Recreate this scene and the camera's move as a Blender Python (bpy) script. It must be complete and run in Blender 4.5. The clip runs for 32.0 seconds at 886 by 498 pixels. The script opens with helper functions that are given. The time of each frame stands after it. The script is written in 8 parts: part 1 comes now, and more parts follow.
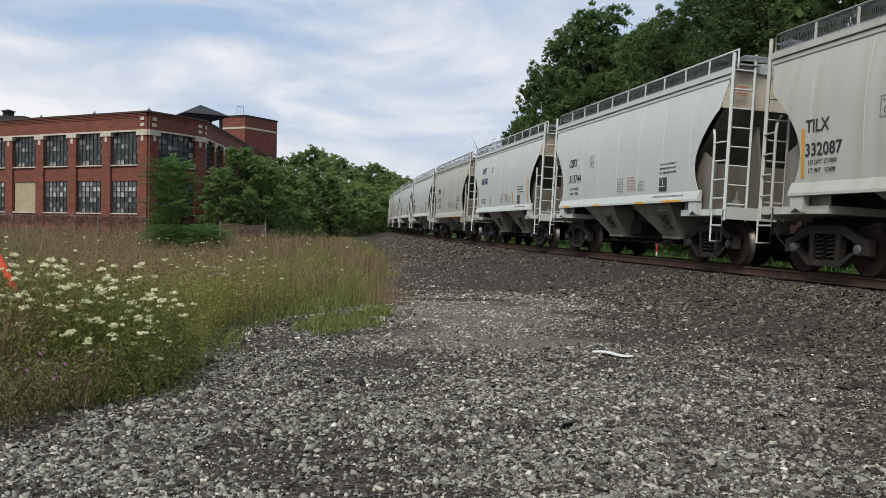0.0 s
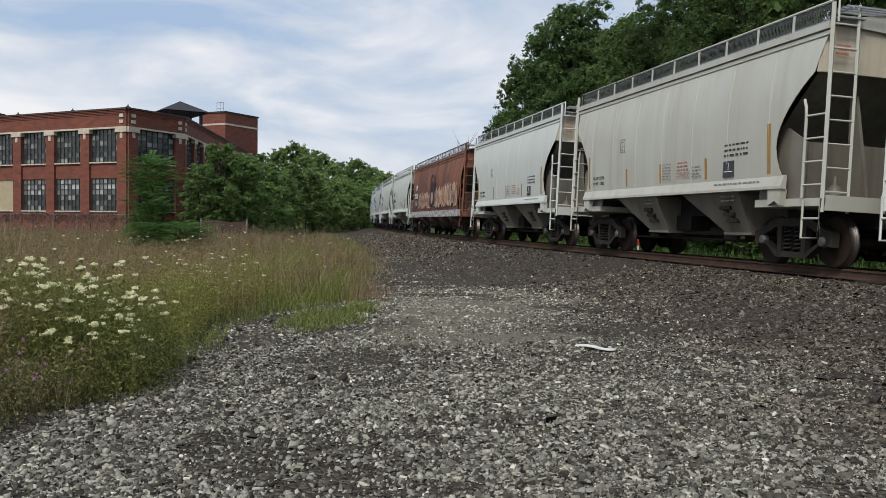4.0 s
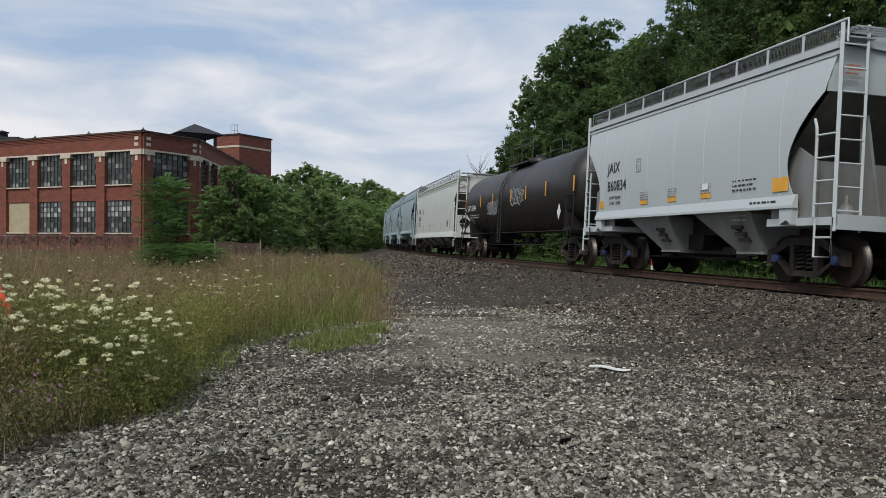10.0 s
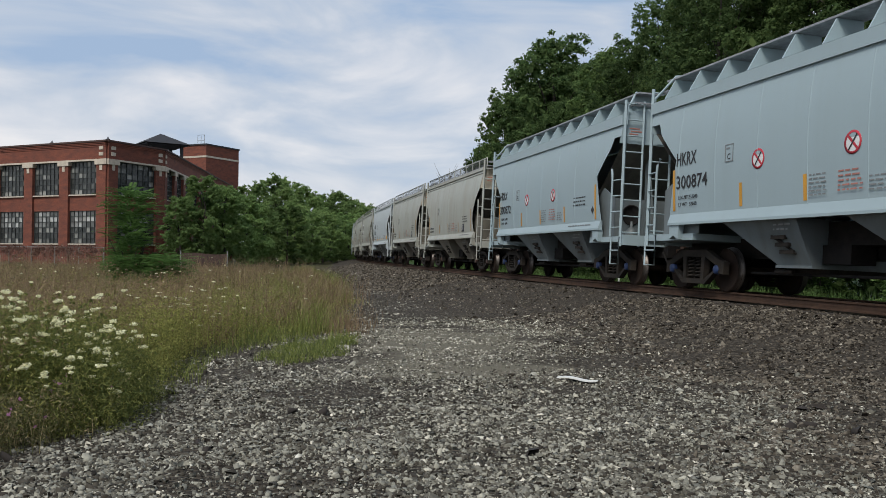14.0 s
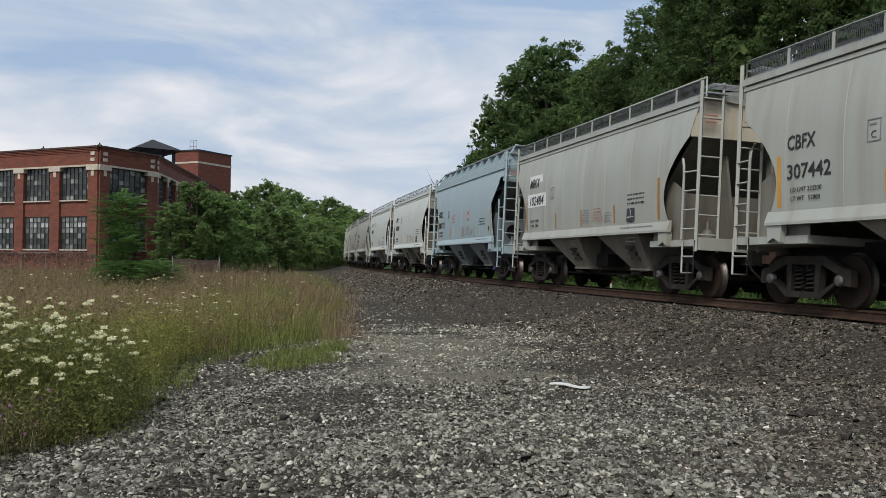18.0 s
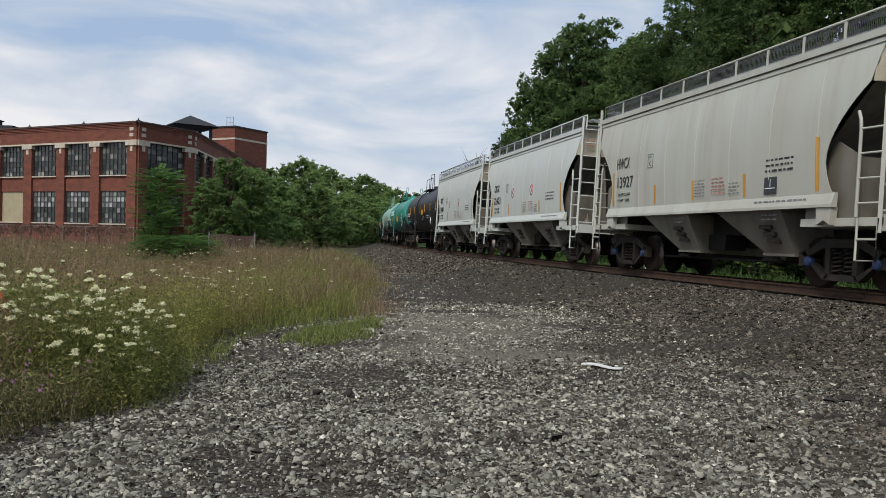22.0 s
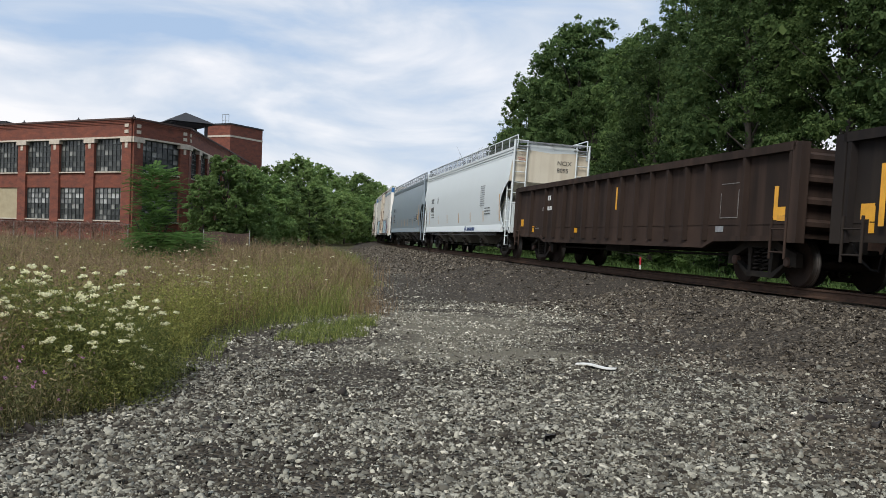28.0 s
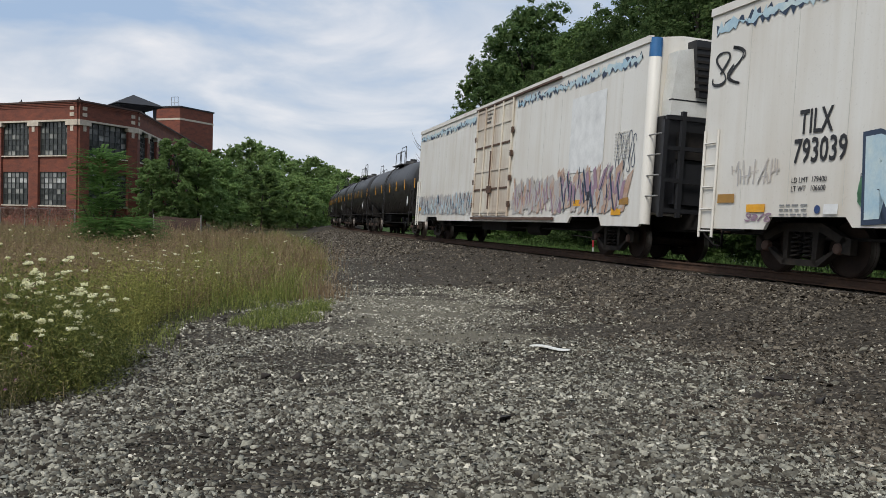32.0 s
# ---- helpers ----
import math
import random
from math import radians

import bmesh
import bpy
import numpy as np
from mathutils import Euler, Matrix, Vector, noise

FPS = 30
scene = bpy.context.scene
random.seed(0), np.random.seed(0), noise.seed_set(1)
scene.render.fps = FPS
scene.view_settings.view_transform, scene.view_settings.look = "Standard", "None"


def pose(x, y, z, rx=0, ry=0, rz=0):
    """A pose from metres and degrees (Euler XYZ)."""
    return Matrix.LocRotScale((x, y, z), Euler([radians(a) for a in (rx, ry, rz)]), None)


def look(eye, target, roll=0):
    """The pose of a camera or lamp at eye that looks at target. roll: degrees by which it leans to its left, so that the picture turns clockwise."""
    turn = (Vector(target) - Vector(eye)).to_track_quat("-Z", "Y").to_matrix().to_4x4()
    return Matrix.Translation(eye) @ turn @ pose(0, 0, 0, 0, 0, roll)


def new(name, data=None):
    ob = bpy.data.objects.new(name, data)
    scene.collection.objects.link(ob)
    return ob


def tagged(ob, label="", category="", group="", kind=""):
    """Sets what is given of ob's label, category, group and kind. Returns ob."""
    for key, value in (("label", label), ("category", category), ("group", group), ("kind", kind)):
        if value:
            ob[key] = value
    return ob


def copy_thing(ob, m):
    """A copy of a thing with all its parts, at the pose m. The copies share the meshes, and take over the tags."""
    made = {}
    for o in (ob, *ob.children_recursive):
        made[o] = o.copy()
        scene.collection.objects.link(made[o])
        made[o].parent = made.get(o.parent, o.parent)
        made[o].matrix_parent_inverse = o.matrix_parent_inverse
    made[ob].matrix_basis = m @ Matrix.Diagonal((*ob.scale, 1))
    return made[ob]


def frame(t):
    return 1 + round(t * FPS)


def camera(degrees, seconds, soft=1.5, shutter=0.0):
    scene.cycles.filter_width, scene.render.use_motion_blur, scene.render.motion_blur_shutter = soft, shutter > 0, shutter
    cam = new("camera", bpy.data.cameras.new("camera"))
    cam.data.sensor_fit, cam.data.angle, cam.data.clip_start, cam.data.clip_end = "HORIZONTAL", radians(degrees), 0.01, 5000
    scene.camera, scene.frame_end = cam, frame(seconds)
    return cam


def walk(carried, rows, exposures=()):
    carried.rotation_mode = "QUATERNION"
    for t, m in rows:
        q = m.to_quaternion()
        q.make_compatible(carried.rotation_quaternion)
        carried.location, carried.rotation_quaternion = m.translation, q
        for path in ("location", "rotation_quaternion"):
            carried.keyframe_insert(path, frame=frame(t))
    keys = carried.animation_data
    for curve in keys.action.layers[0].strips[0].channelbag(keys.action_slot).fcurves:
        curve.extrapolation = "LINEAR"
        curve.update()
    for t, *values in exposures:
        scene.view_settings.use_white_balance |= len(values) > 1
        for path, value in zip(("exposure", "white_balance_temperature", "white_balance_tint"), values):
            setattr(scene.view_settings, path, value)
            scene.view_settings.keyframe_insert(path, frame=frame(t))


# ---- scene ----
import collections

cam = camera(55.5, 32.0, soft=0.75)
EYE = 0.77
PATH = [
    (0.0, 0.24, -1.55, -1.12),
    (0.5, -0.19, -1.66, -1.04),
    (1.0, -1.03, -1.71, -0.91),
    (1.5, -1.62, -1.95, -0.65),
    (2.0, -2.76, -1.97, -0.86),
    (2.5, -3.58, -2.03, -0.88),
    (3.0, -2.39, -1.98, -0.77),
    (3.5, -1.39, -1.98, -0.78),
    (5.5, -0.46, -1.21, -0.51),
    (6.0, -0.15, -1.21, -0.54),
    (6.5, 0.47, -0.92, -0.33),
    (7.0, 0.87, -0.74, -0.42),
    (7.5, 0.79, -0.68, -0.41),
    (8.0, 0.55, -0.63, -0.40),
    (8.5, 0.25, -0.66, -0.44),
    (9.0, 0.00, -0.63, -0.61),
    (9.5, -0.06, -0.51, -0.61),
    (10.0, -0.09, -0.46, -0.46),
    (10.5, -0.20, -0.45, -0.45),
    (11.0, -0.40, -0.01, -0.39),
    (11.5, -0.76, 0.57, -0.32),
    (12.0, -0.94, 0.13, -0.23),
    (12.5, -1.11, -0.44, 0.07),
    (13.0, -1.47, -0.60, -0.27),
    (13.5, -1.98, -0.04, -0.53),
    (14.0, -2.23, 0.34, -0.55),
    (14.5, -2.31, 0.28, -0.59),
    (16.5, -2.32, 0.80, -0.65),
    (17.0, -2.67, 0.53, -0.63),
    (17.5, -2.78, 0.58, -0.62),
    (18.0, -2.74, 0.77, -0.61),
    (18.5, -2.55, 0.86, -0.64),
    (19.0, -2.29, 0.53, -0.78),
    (19.5, -1.98, 0.20, -0.76),
    (20.0, -1.04, -0.16, -0.50),
    (20.5, 0.01, -0.34, -0.66),
    (21.0, -0.01, -0.46, -1.22),
    (21.5, 0.10, -0.58, -1.34),
    (22.0, -0.46, -0.74, -1.34),
    (22.5, -1.05, -1.12, -1.63),
    (23.0, -0.80, -1.28, -1.95),
    (23.5, -0.70, -1.39, -1.95),
    (24.0, -1.16, -1.50, -1.76),
    (24.5, -1.68, -1.35, -1.65),
    (26.5, -1.80, -0.74, -1.81),
    (27.0, -1.71, -0.26, -2.02),
    (27.5, -0.91, -0.40, -2.10),
    (28.0, -0.80, -0.79, -1.76),
    (28.5, -1.25, -1.53, -1.62),
    (29.0, -1.81, -1.71, -1.36),
    (29.5, -2.65, -1.67, -1.12),
    (30.0, -3.23, -1.85, -1.03),
    (30.5, -3.69, -1.95, -1.09),
    (31.0, -3.94, -1.80, -1.25),
    (31.5, -4.05, -1.68, -1.35),
    (32.0, -3.89, -1.82, -1.45),
]
STOPS = [(0, 0.2), (3, 0.17), (6, 0.2), (9, 0.03), (11, 0.14), (13, 0.07), (17, 0.11), (20, 0.11), (24, 0.16), (27.5, 0.33), (29.5, 0.2), (32, 0.12)]
walk(cam, [(t, pose(0, 0, EYE, 90 + p, r, w)) for t, w, p, r in PATH], STOPS)

# ---- light ----
world = bpy.data.worlds.new("sky")
scene.world = world
world.use_nodes = True


def build_sky():
    nt = world.node_tree
    n, l = nt.nodes, nt.links
    bg = n["Background"]
    sky = n.new("ShaderNodeTexSky")
    sky.sky_type, sky.sun_disc = "NISHITA", False
    sky.sun_elevation, sky.sun_rotation = radians(48), radians(-151)
    sky.air_density, sky.dust_density = 1.0, 1.5
    tc = n.new("ShaderNodeTexCoord")
    sep = n.new("ShaderNodeSeparateXYZ")
    l.new(tc.outputs["Generated"], sep.inputs[0])
    # soft broken clouds, a little wider than high, with finer shreds on the large ones
    def clouds(scale, stretch, shift, detail, warp):
        mp = n.new("ShaderNodeMapping")
        mp.inputs["Scale"].default_value, mp.inputs["Location"].default_value = stretch, shift
        l.new(tc.outputs["Generated"], mp.inputs[0])
        nz = n.new("ShaderNodeTexNoise")
        nz.inputs["Scale"].default_value, nz.inputs["Detail"].default_value = scale, detail
        nz.inputs["Roughness"].default_value, nz.inputs["Distortion"].default_value = 0.52, warp
        l.new(mp.outputs[0], nz.inputs["Vector"])
        return nz.outputs["Fac"]
    small, large = clouds(4.2, (1, 1, 3.4), (3.1, 0.4, 0.2), 9, 0.5), clouds(1.5, (1, 1, 3.0), (0.7, 2.3, 1.1), 4, 0.3)
    both = n.new("ShaderNodeMath")
    both.operation = "MULTIPLY_ADD"
    both.inputs[1].default_value = 0.62
    l.new(large, both.inputs[0])
    half = n.new("ShaderNodeMath")
    half.operation = "MULTIPLY"
    half.inputs[1].default_value = 0.72
    l.new(small, half.inputs[0])
    l.new(half.outputs[0], both.inputs[2])
    # thicker white haze towards the horizon
    low = n.new("ShaderNodeMapRange")
    low.inputs[1].default_value, low.inputs[2].default_value, low.inputs[3].default_value, low.inputs[4].default_value = 0.0, 0.3, 0.1, -0.02
    l.new(sep.outputs[2], low.inputs[0])
    veil = n.new("ShaderNodeMath")
    veil.operation = "ADD"
    l.new(both.outputs[0], veil.inputs[0])
    l.new(low.outputs[0], veil.inputs[1])
    ramp = n.new("ShaderNodeValToRGB")
    e = ramp.color_ramp.elements
    e[0].position, e[0].color = 0.575, (3.9, 5.2, 7.2, 1)
    e[1].position, e[1].color = 0.83, (9.1, 9.0, 9.2, 1)
    m = e.new(0.69)
    m.color = (5.9, 6.6, 7.7, 1)
    l.new(veil.outputs[0], ramp.inputs[0])
    mix = n.new("ShaderNodeMix")
    mix.data_type = "RGBA"
    mix.inputs[0].default_value = 0.9
    l.new(sky.outputs[0], mix.inputs[6])
    l.new(ramp.outputs[0], mix.inputs[7])
    l.new(mix.outputs[2], bg.inputs[0])
    bg.inputs[1].default_value = 0.092


build_sky()
sun = new("sun", bpy.data.lights.new("sun", "SUN"))
sun.data.energy, sun.data.angle, sun.data.color = 2.45, radians(20), (1, 0.965, 0.9)
sun.matrix_world = look((-20, -36, 46), (0, 0, 0))

# ---- materials ----
MATS = {}


def material(name, colour, rough=0.6, metal=0.0, second=None, scale=3.0, amount=0.5, stretch=(1, 1, 1), bump=0.0, bump_scale=30.0, spec=0.5, grain=0.0, coords="Object"):
    """Two-scale noise between two colours, with fine relief."""
    if name in MATS:
        return MATS[name]
    m = bpy.data.materials.new(name)
    m.use_nodes = True
    nt = m.node_tree
    n, l = nt.nodes, nt.links
    b = n["Principled BSDF"]
    b.inputs["Roughness"].default_value, b.inputs["Metallic"].default_value = rough, metal
    b.inputs["Specular IOR Level"].default_value = spec
    c1 = (*colour, 1)
    c2 = (*(second or [c * 0.75 for c in colour]), 1)
    tc = n.new("ShaderNodeTexCoord")
    mp = n.new("ShaderNodeMapping")
    mp.inputs["Scale"].default_value = stretch
    l.new(tc.outputs[coords], mp.inputs[0])
    a = n.new("ShaderNodeTexNoise")
    a.inputs["Scale"].default_value, a.inputs["Detail"].default_value, a.inputs["Roughness"].default_value = scale, 6, 0.65
    l.new(mp.outputs[0], a.inputs["Vector"])
    r = n.new("ShaderNodeValToRGB")
    r.color_ramp.elements[0].position, r.color_ramp.elements[1].position = 0.5 - 0.25 * amount, 0.85 - 0.2 * amount
    r.color_ramp.elements[0].color, r.color_ramp.elements[1].color = c1, c2
    l.new(a.outputs["Fac"], r.inputs[0])
    g = n.new("ShaderNodeTexNoise")
    g.inputs["Scale"].default_value, g.inputs["Detail"].default_value = scale * 14, 3
    l.new(mp.outputs[0], g.inputs["Vector"])
    mx = n.new("ShaderNodeMix")
    mx.data_type, mx.blend_type = "RGBA", "OVERLAY"
    mx.inputs[0].default_value = 0.15 + grain
    l.new(r.outputs[0], mx.inputs[6])
    l.new(g.outputs["Fac"], mx.inputs[7])
    l.new(mx.outputs[2], b.inputs["Base Color"])
    if bump:
        bn = n.new("ShaderNodeTexNoise")
        bn.inputs["Scale"].default_value, bn.inputs["Detail"].default_value = bump_scale, 4
        l.new(tc.outputs[coords], bn.inputs["Vector"])
        bp = n.new("ShaderNodeBump")
        bp.inputs["Strength"].default_value, bp.inputs["Distance"].default_value = bump, 0.02
        l.new(bn.outputs["Fac"], bp.inputs["Height"])
        l.new(bp.outputs[0], b.inputs["Normal"])
    MATS[name] = m
    return m


def paint(name, colour, dirt=(0.16, 0.13, 0.1), amount=0.35, rough=0.5, spec=0.4):
    """Weathered car paint: soft stains, broad streaks that run down, fine specks and slightly uneven sheets."""
    if name in MATS:
        return MATS[name]
    m = bpy.data.materials.new(name)
    m.use_nodes = True
    n, l = m.node_tree.nodes, m.node_tree.links
    b = n["Principled BSDF"]
    b.inputs["Specular IOR Level"].default_value = spec
    tc = n.new("ShaderNodeTexCoord")

    def noise_of(scale, stretch, detail=4.0):
        mp = n.new("ShaderNodeMapping")
        mp.inputs["Scale"].default_value = stretch
        l.new(tc.outputs["Object"], mp.inputs[0])
        t = n.new("ShaderNodeTexNoise")
        t.inputs["Scale"].default_value, t.inputs["Detail"].default_value = scale, detail
        l.new(mp.outputs[0], t.inputs["Vector"])
        return t.outputs["Fac"]

    def ranged(src, lo, hi, top):
        r = n.new("ShaderNodeMapRange")
        r.inputs[1].default_value, r.inputs[2].default_value, r.inputs[4].default_value = lo, hi, top
        l.new(src, r.inputs[0])
        return r.outputs[0]

    def mixed(fac, a, c):
        x = n.new("ShaderNodeMix")
        x.data_type = "RGBA"
        l.new(fac, x.inputs[0])
        for k, v in ((6, a), (7, c)):
            if isinstance(v, tuple):
                x.inputs[k].default_value = (*v, 1)
            else:
                l.new(v, x.inputs[k])
        return x.outputs[2]

    c = mixed(ranged(noise_of(0.8, (0.7, 0.7, 0.5)), 0.4, 0.75, min(1.0, amount * 1.5)), tuple(colour), tuple(dirt))
    c = mixed(ranged(noise_of(2.2, (1.6, 1.6, 0.07), 5.0), 0.45, 0.72, min(1.0, amount * 1.3)), c, tuple(dirt))
    c = mixed(ranged(noise_of(26.0, (1, 1, 1), 3.0), 0.62, 0.8, amount * 0.8), c, tuple(q * 0.55 for q in dirt))
    l.new(c, b.inputs["Base Color"])
    b.inputs["Roughness"].default_value = rough
    bp = n.new("ShaderNodeBump")
    bp.inputs["Strength"].default_value, bp.inputs["Distance"].default_value = 0.12, 0.05
    l.new(noise_of(0.9, (1.0, 1.0, 0.35), 2.0), bp.inputs["Height"])
    l.new(bp.outputs[0], b.inputs["Normal"])
    MATS[name] = m
    return m


def leaf_material(name, dark, light):
    m = bpy.data.materials.new(name)
    m.use_nodes = True
    n, l = m.node_tree.nodes, m.node_tree.links
    b = n["Principled BSDF"]
    geo = n.new("ShaderNodeNewGeometry")
    r = n.new("ShaderNodeValToRGB")
    r.color_ramp.elements[0].color, r.color_ramp.elements[1].color = (*dark, 1), (*light, 1)
    l.new(geo.outputs["Random Per Island"], r.inputs[0])
    info = n.new("ShaderNodeObjectInfo")
    hs = n.new("ShaderNodeHueSaturation")
    mr = n.new("ShaderNodeMapRange")
    mr.inputs[3].default_value, mr.inputs[4].default_value = 0.75, 1.25
    l.new(info.outputs["Random"], mr.inputs[0])
    l.new(mr.outputs[0], hs.inputs["Value"])
    l.new(r.outputs[0], hs.inputs["Color"])
    l.new(hs.outputs[0], b.inputs["Base Color"])
    b.inputs["Roughness"].default_value = 0.75
    b.inputs["Specular IOR Level"].default_value = 0.1
    tr = n.new("ShaderNodeBsdfTranslucent")
    l.new(hs.outputs[0], tr.inputs[0])
    ms = n.new("ShaderNodeMixShader")
    ms.inputs[0].default_value = 0.5
    l.new(b.outputs[0], ms.inputs[1])
    l.new(tr.outputs[0], ms.inputs[2])
    l.new(ms.outputs[0], n["Material Output"].inputs[0])
    return m


# ---- geometry helpers ----
class Geo:
    """Collects faces of one mesh."""

    def __init__(self):
        self.v, self.f, self.smooth = [], [], []

    def add(self, verts, faces, smooth=False):
        k = len(self.v)
        self.v += [tuple(p) for p in verts]
        self.f += [tuple(i + k for i in q) for q in faces]
        self.smooth += [smooth] * len(faces)
        return self

    def box(self, x0, x1, y0, y1, z0, z1):
        p = [(x, y, z) for x in (x0, x1) for y in (y0, y1) for z in (z0, z1)]
        return self.add(p, [(0, 1, 3, 2), (4, 6, 7, 5), (0, 4, 5, 1), (2, 3, 7, 6), (0, 2, 6, 4), (1, 5, 7, 3)])

    def prism(self, outline, axis, a, b):
        """A flat outline (two coordinates, the axis left out) drawn from a to b along the axis."""
        n = len(outline)

        def put(p, h):
            q = list(p)
            q.insert(axis, h)
            return q
        verts = [put(p, a) for p in outline] + [put(p, b) for p in outline]
        faces = [(i, (i + 1) % n, n + (i + 1) % n, n + i) for i in range(n)]
        return self.add(verts, faces + [tuple(range(n))[::-1], tuple(range(n, 2 * n))])

    def tube(self, points, r, seg=6, smooth=True):
        pts = [Vector(p) for p in points]
        verts, faces = [], []
        for i, p in enumerate(pts):
            d = (pts[min(i + 1, len(pts) - 1)] - pts[max(i - 1, 0)]).normalized()
            u = d.cross(Vector((0, 0, 1)) if abs(d.z) < 0.9 else Vector((1, 0, 0))).normalized()
            w = d.cross(u)
            rr = r[i] if isinstance(r, (list, tuple)) else r
            verts += [p + (u * math.cos(2 * math.pi * k / seg) + w * math.sin(2 * math.pi * k / seg)) * rr for k in range(seg)]
        for i in range(len(pts) - 1):
            for k in range(seg):
                a, b = i * seg + k, i * seg + (k + 1) % seg
                faces.append((a, b, b + seg, a + seg))
        self.add(verts, faces, smooth)
        return self.add(verts[:seg], [tuple(range(seg))[::-1]]).add(verts[-seg:], [tuple(range(seg))])

    def lathe(self, profile, axis=0, seg=20, centre=(0, 0, 0), smooth=True):
        """Rings (position along the axis, radius) turned round the axis."""
        verts, faces = [], []
        o = [i for i in range(3) if i != axis]
        for h, r in profile:
            for k in range(seg):
                q = [0, 0, 0]
                q[axis] = h + centre[axis]
                q[o[0]] = centre[o[0]] + r * math.cos(2 * math.pi * k / seg)
                q[o[1]] = centre[o[1]] + r * math.sin(2 * math.pi * k / seg)
                verts.append(q)
        for i in range(len(profile) - 1):
            for k in range(seg):
                a, b = i * seg + k, i * seg + (k + 1) % seg
                faces.append((a, b, b + seg, a + seg))
        return self.add(verts, faces, smooth)

    def mesh(self, name, mat):
        me = bpy.data.meshes.new(name)
        me.from_pydata(self.v, [], self.f)
        me.polygons.foreach_set("use_smooth", self.smooth)
        if mat:
            me.materials.append(mat)
        return me


def part(name, g, mat, parent, label="", at=None):
    ob = new(name, g.mesh(name, mat))
    ob.parent = parent
    if at:
        ob.location = at
    if label:
        ob["label"] = label
    return ob


def share(name, me, parent, at=(0, 0, 0), rz=0.0):
    ob = new(name, me)
    ob.parent, ob.location, ob.rotation_euler = parent, at, (0, 0, rz)
    return ob


def thing(name, label, category, group="", kind=""):
    return tagged(new(name), label, category, group, kind)


def text_mesh(body, size, mat, bold=0.0):
    cu = bpy.data.curves.new("lettering", "FONT")
    cu.body, cu.size, cu.extrude, cu.offset, cu.resolution_u = body, size, 0.002, bold, 2
    ob = bpy.data.objects.new("lettering", cu)
    me = bpy.data.meshes.new_from_object(ob)
    bpy.data.objects.remove(ob)
    me.materials.clear()
    me.materials.append(mat)
    return me


def lettering(body, size, mat, parent, x, y, z, bold=0.0, squeeze=1.0, lean=0.0):
    ob = tagged(new("lettering", text_mesh(body, size, mat, bold)), kind="stuff")
    ob.parent = parent
    ob.matrix_basis = pose(x, y, z, 90 + lean, 0, 0) @ Matrix.Diagonal((squeeze, 1, 1, 1))
    return ob


# ---- the line of the track: an arc that the camera stands outside of ----
RADIUS, CX, CY, BANK = 762.77, 754.054, 173.704, 2.377
TH0 = math.atan2(-CY, -CX)
SPEED = 20.18


def track(s, off=0.0, z=0.0):
    """A point s metres up the line from the place nearest to the camera, off metres towards the camera's side."""
    a = TH0 - s / RADIUS
    r = RADIUS + off
    return CX + r * math.cos(a), CY + r * math.sin(a), z


def track_pose(s):
    """Pose on the rails: x towards the camera's end of the line (the way of travel), leaning into the curve."""
    a = TH0 - s / RADIUS
    heading = math.degrees(math.atan2(math.cos(a), -math.sin(a)))
    x, y, _ = track(s)
    return pose(x, y, 0, 0, 0, heading) @ pose(0, 0, 0, -BANK, 0, 0)

STEEL_DARK = material("dark_underframe", (0.012, 0.011, 0.011), 0.85, 0, (0.026, 0.022, 0.019), 5, 0.6, bump=0.2, spec=0.2)
WHEEL = material("wheel_steel", (0.018, 0.0145, 0.0125), 0.85, 0, (0.036, 0.023, 0.017), 3, 0.7, spec=0.1)
TREAD = material("polished_tread", (0.17, 0.15, 0.135), 0.5, 1.0)
RUST = material("rust_brown", (0.11, 0.058, 0.036), 0.85, 0, (0.05, 0.03, 0.022), 6, 0.6, bump=0.2)
TRUCK_STEEL = material("dusty_truck_steel", (0.022, 0.02, 0.0185), 0.85, 0, (0.046, 0.037, 0.029), 4, 0.6, bump=0.2, spec=0.15)
CAP_BLUE = material("blue_bearing_cap", (0.014, 0.035, 0.11), 0.6)
CAP_GREY = material("grey_bearing_cap", (0.16, 0.155, 0.15), 0.5, 0.4, (0.06, 0.05, 0.045), 8)
CAP_DARK = material("dark_bearing_cap", (0.03, 0.028, 0.027), 0.6)
CAP_RUST = material("rusty_bearing_cap", (0.09, 0.05, 0.035), 0.8)
BLACK = material("black_lettering", (0.02, 0.02, 0.022), 0.6)
WHITE = material("white_lettering", (0.75, 0.75, 0.73), 0.6)
AMBER = material("amber_reflector", (0.75, 0.36, 0.02), 0.4)
ORANGE = material("orange_reflector", (0.62, 0.30, 0.03), 0.4)
MESH_DARK = material("dark_mesh", (0.09, 0.092, 0.095), 0.6, 0.3)
BLUE_FADED = material("faded_blue_stencil", (0.3, 0.36, 0.42), 0.6)
STENCIL = material("faded_stencil", (0.21, 0.215, 0.215), 0.6)
FADED_RED = material("faded_red_stencil", (0.42, 0.17, 0.13), 0.6)
RED = material("red_marking", (0.5, 0.032, 0.05), 0.6)
GALV = material("galvanised_grating", (0.36, 0.37, 0.38), 0.5, 0.5, (0.2, 0.2, 0.2), 8)
BRAKE = material("grey_brake_gear", (0.3, 0.3, 0.29), 0.5, 0.3, (0.1, 0.09, 0.08), 6)

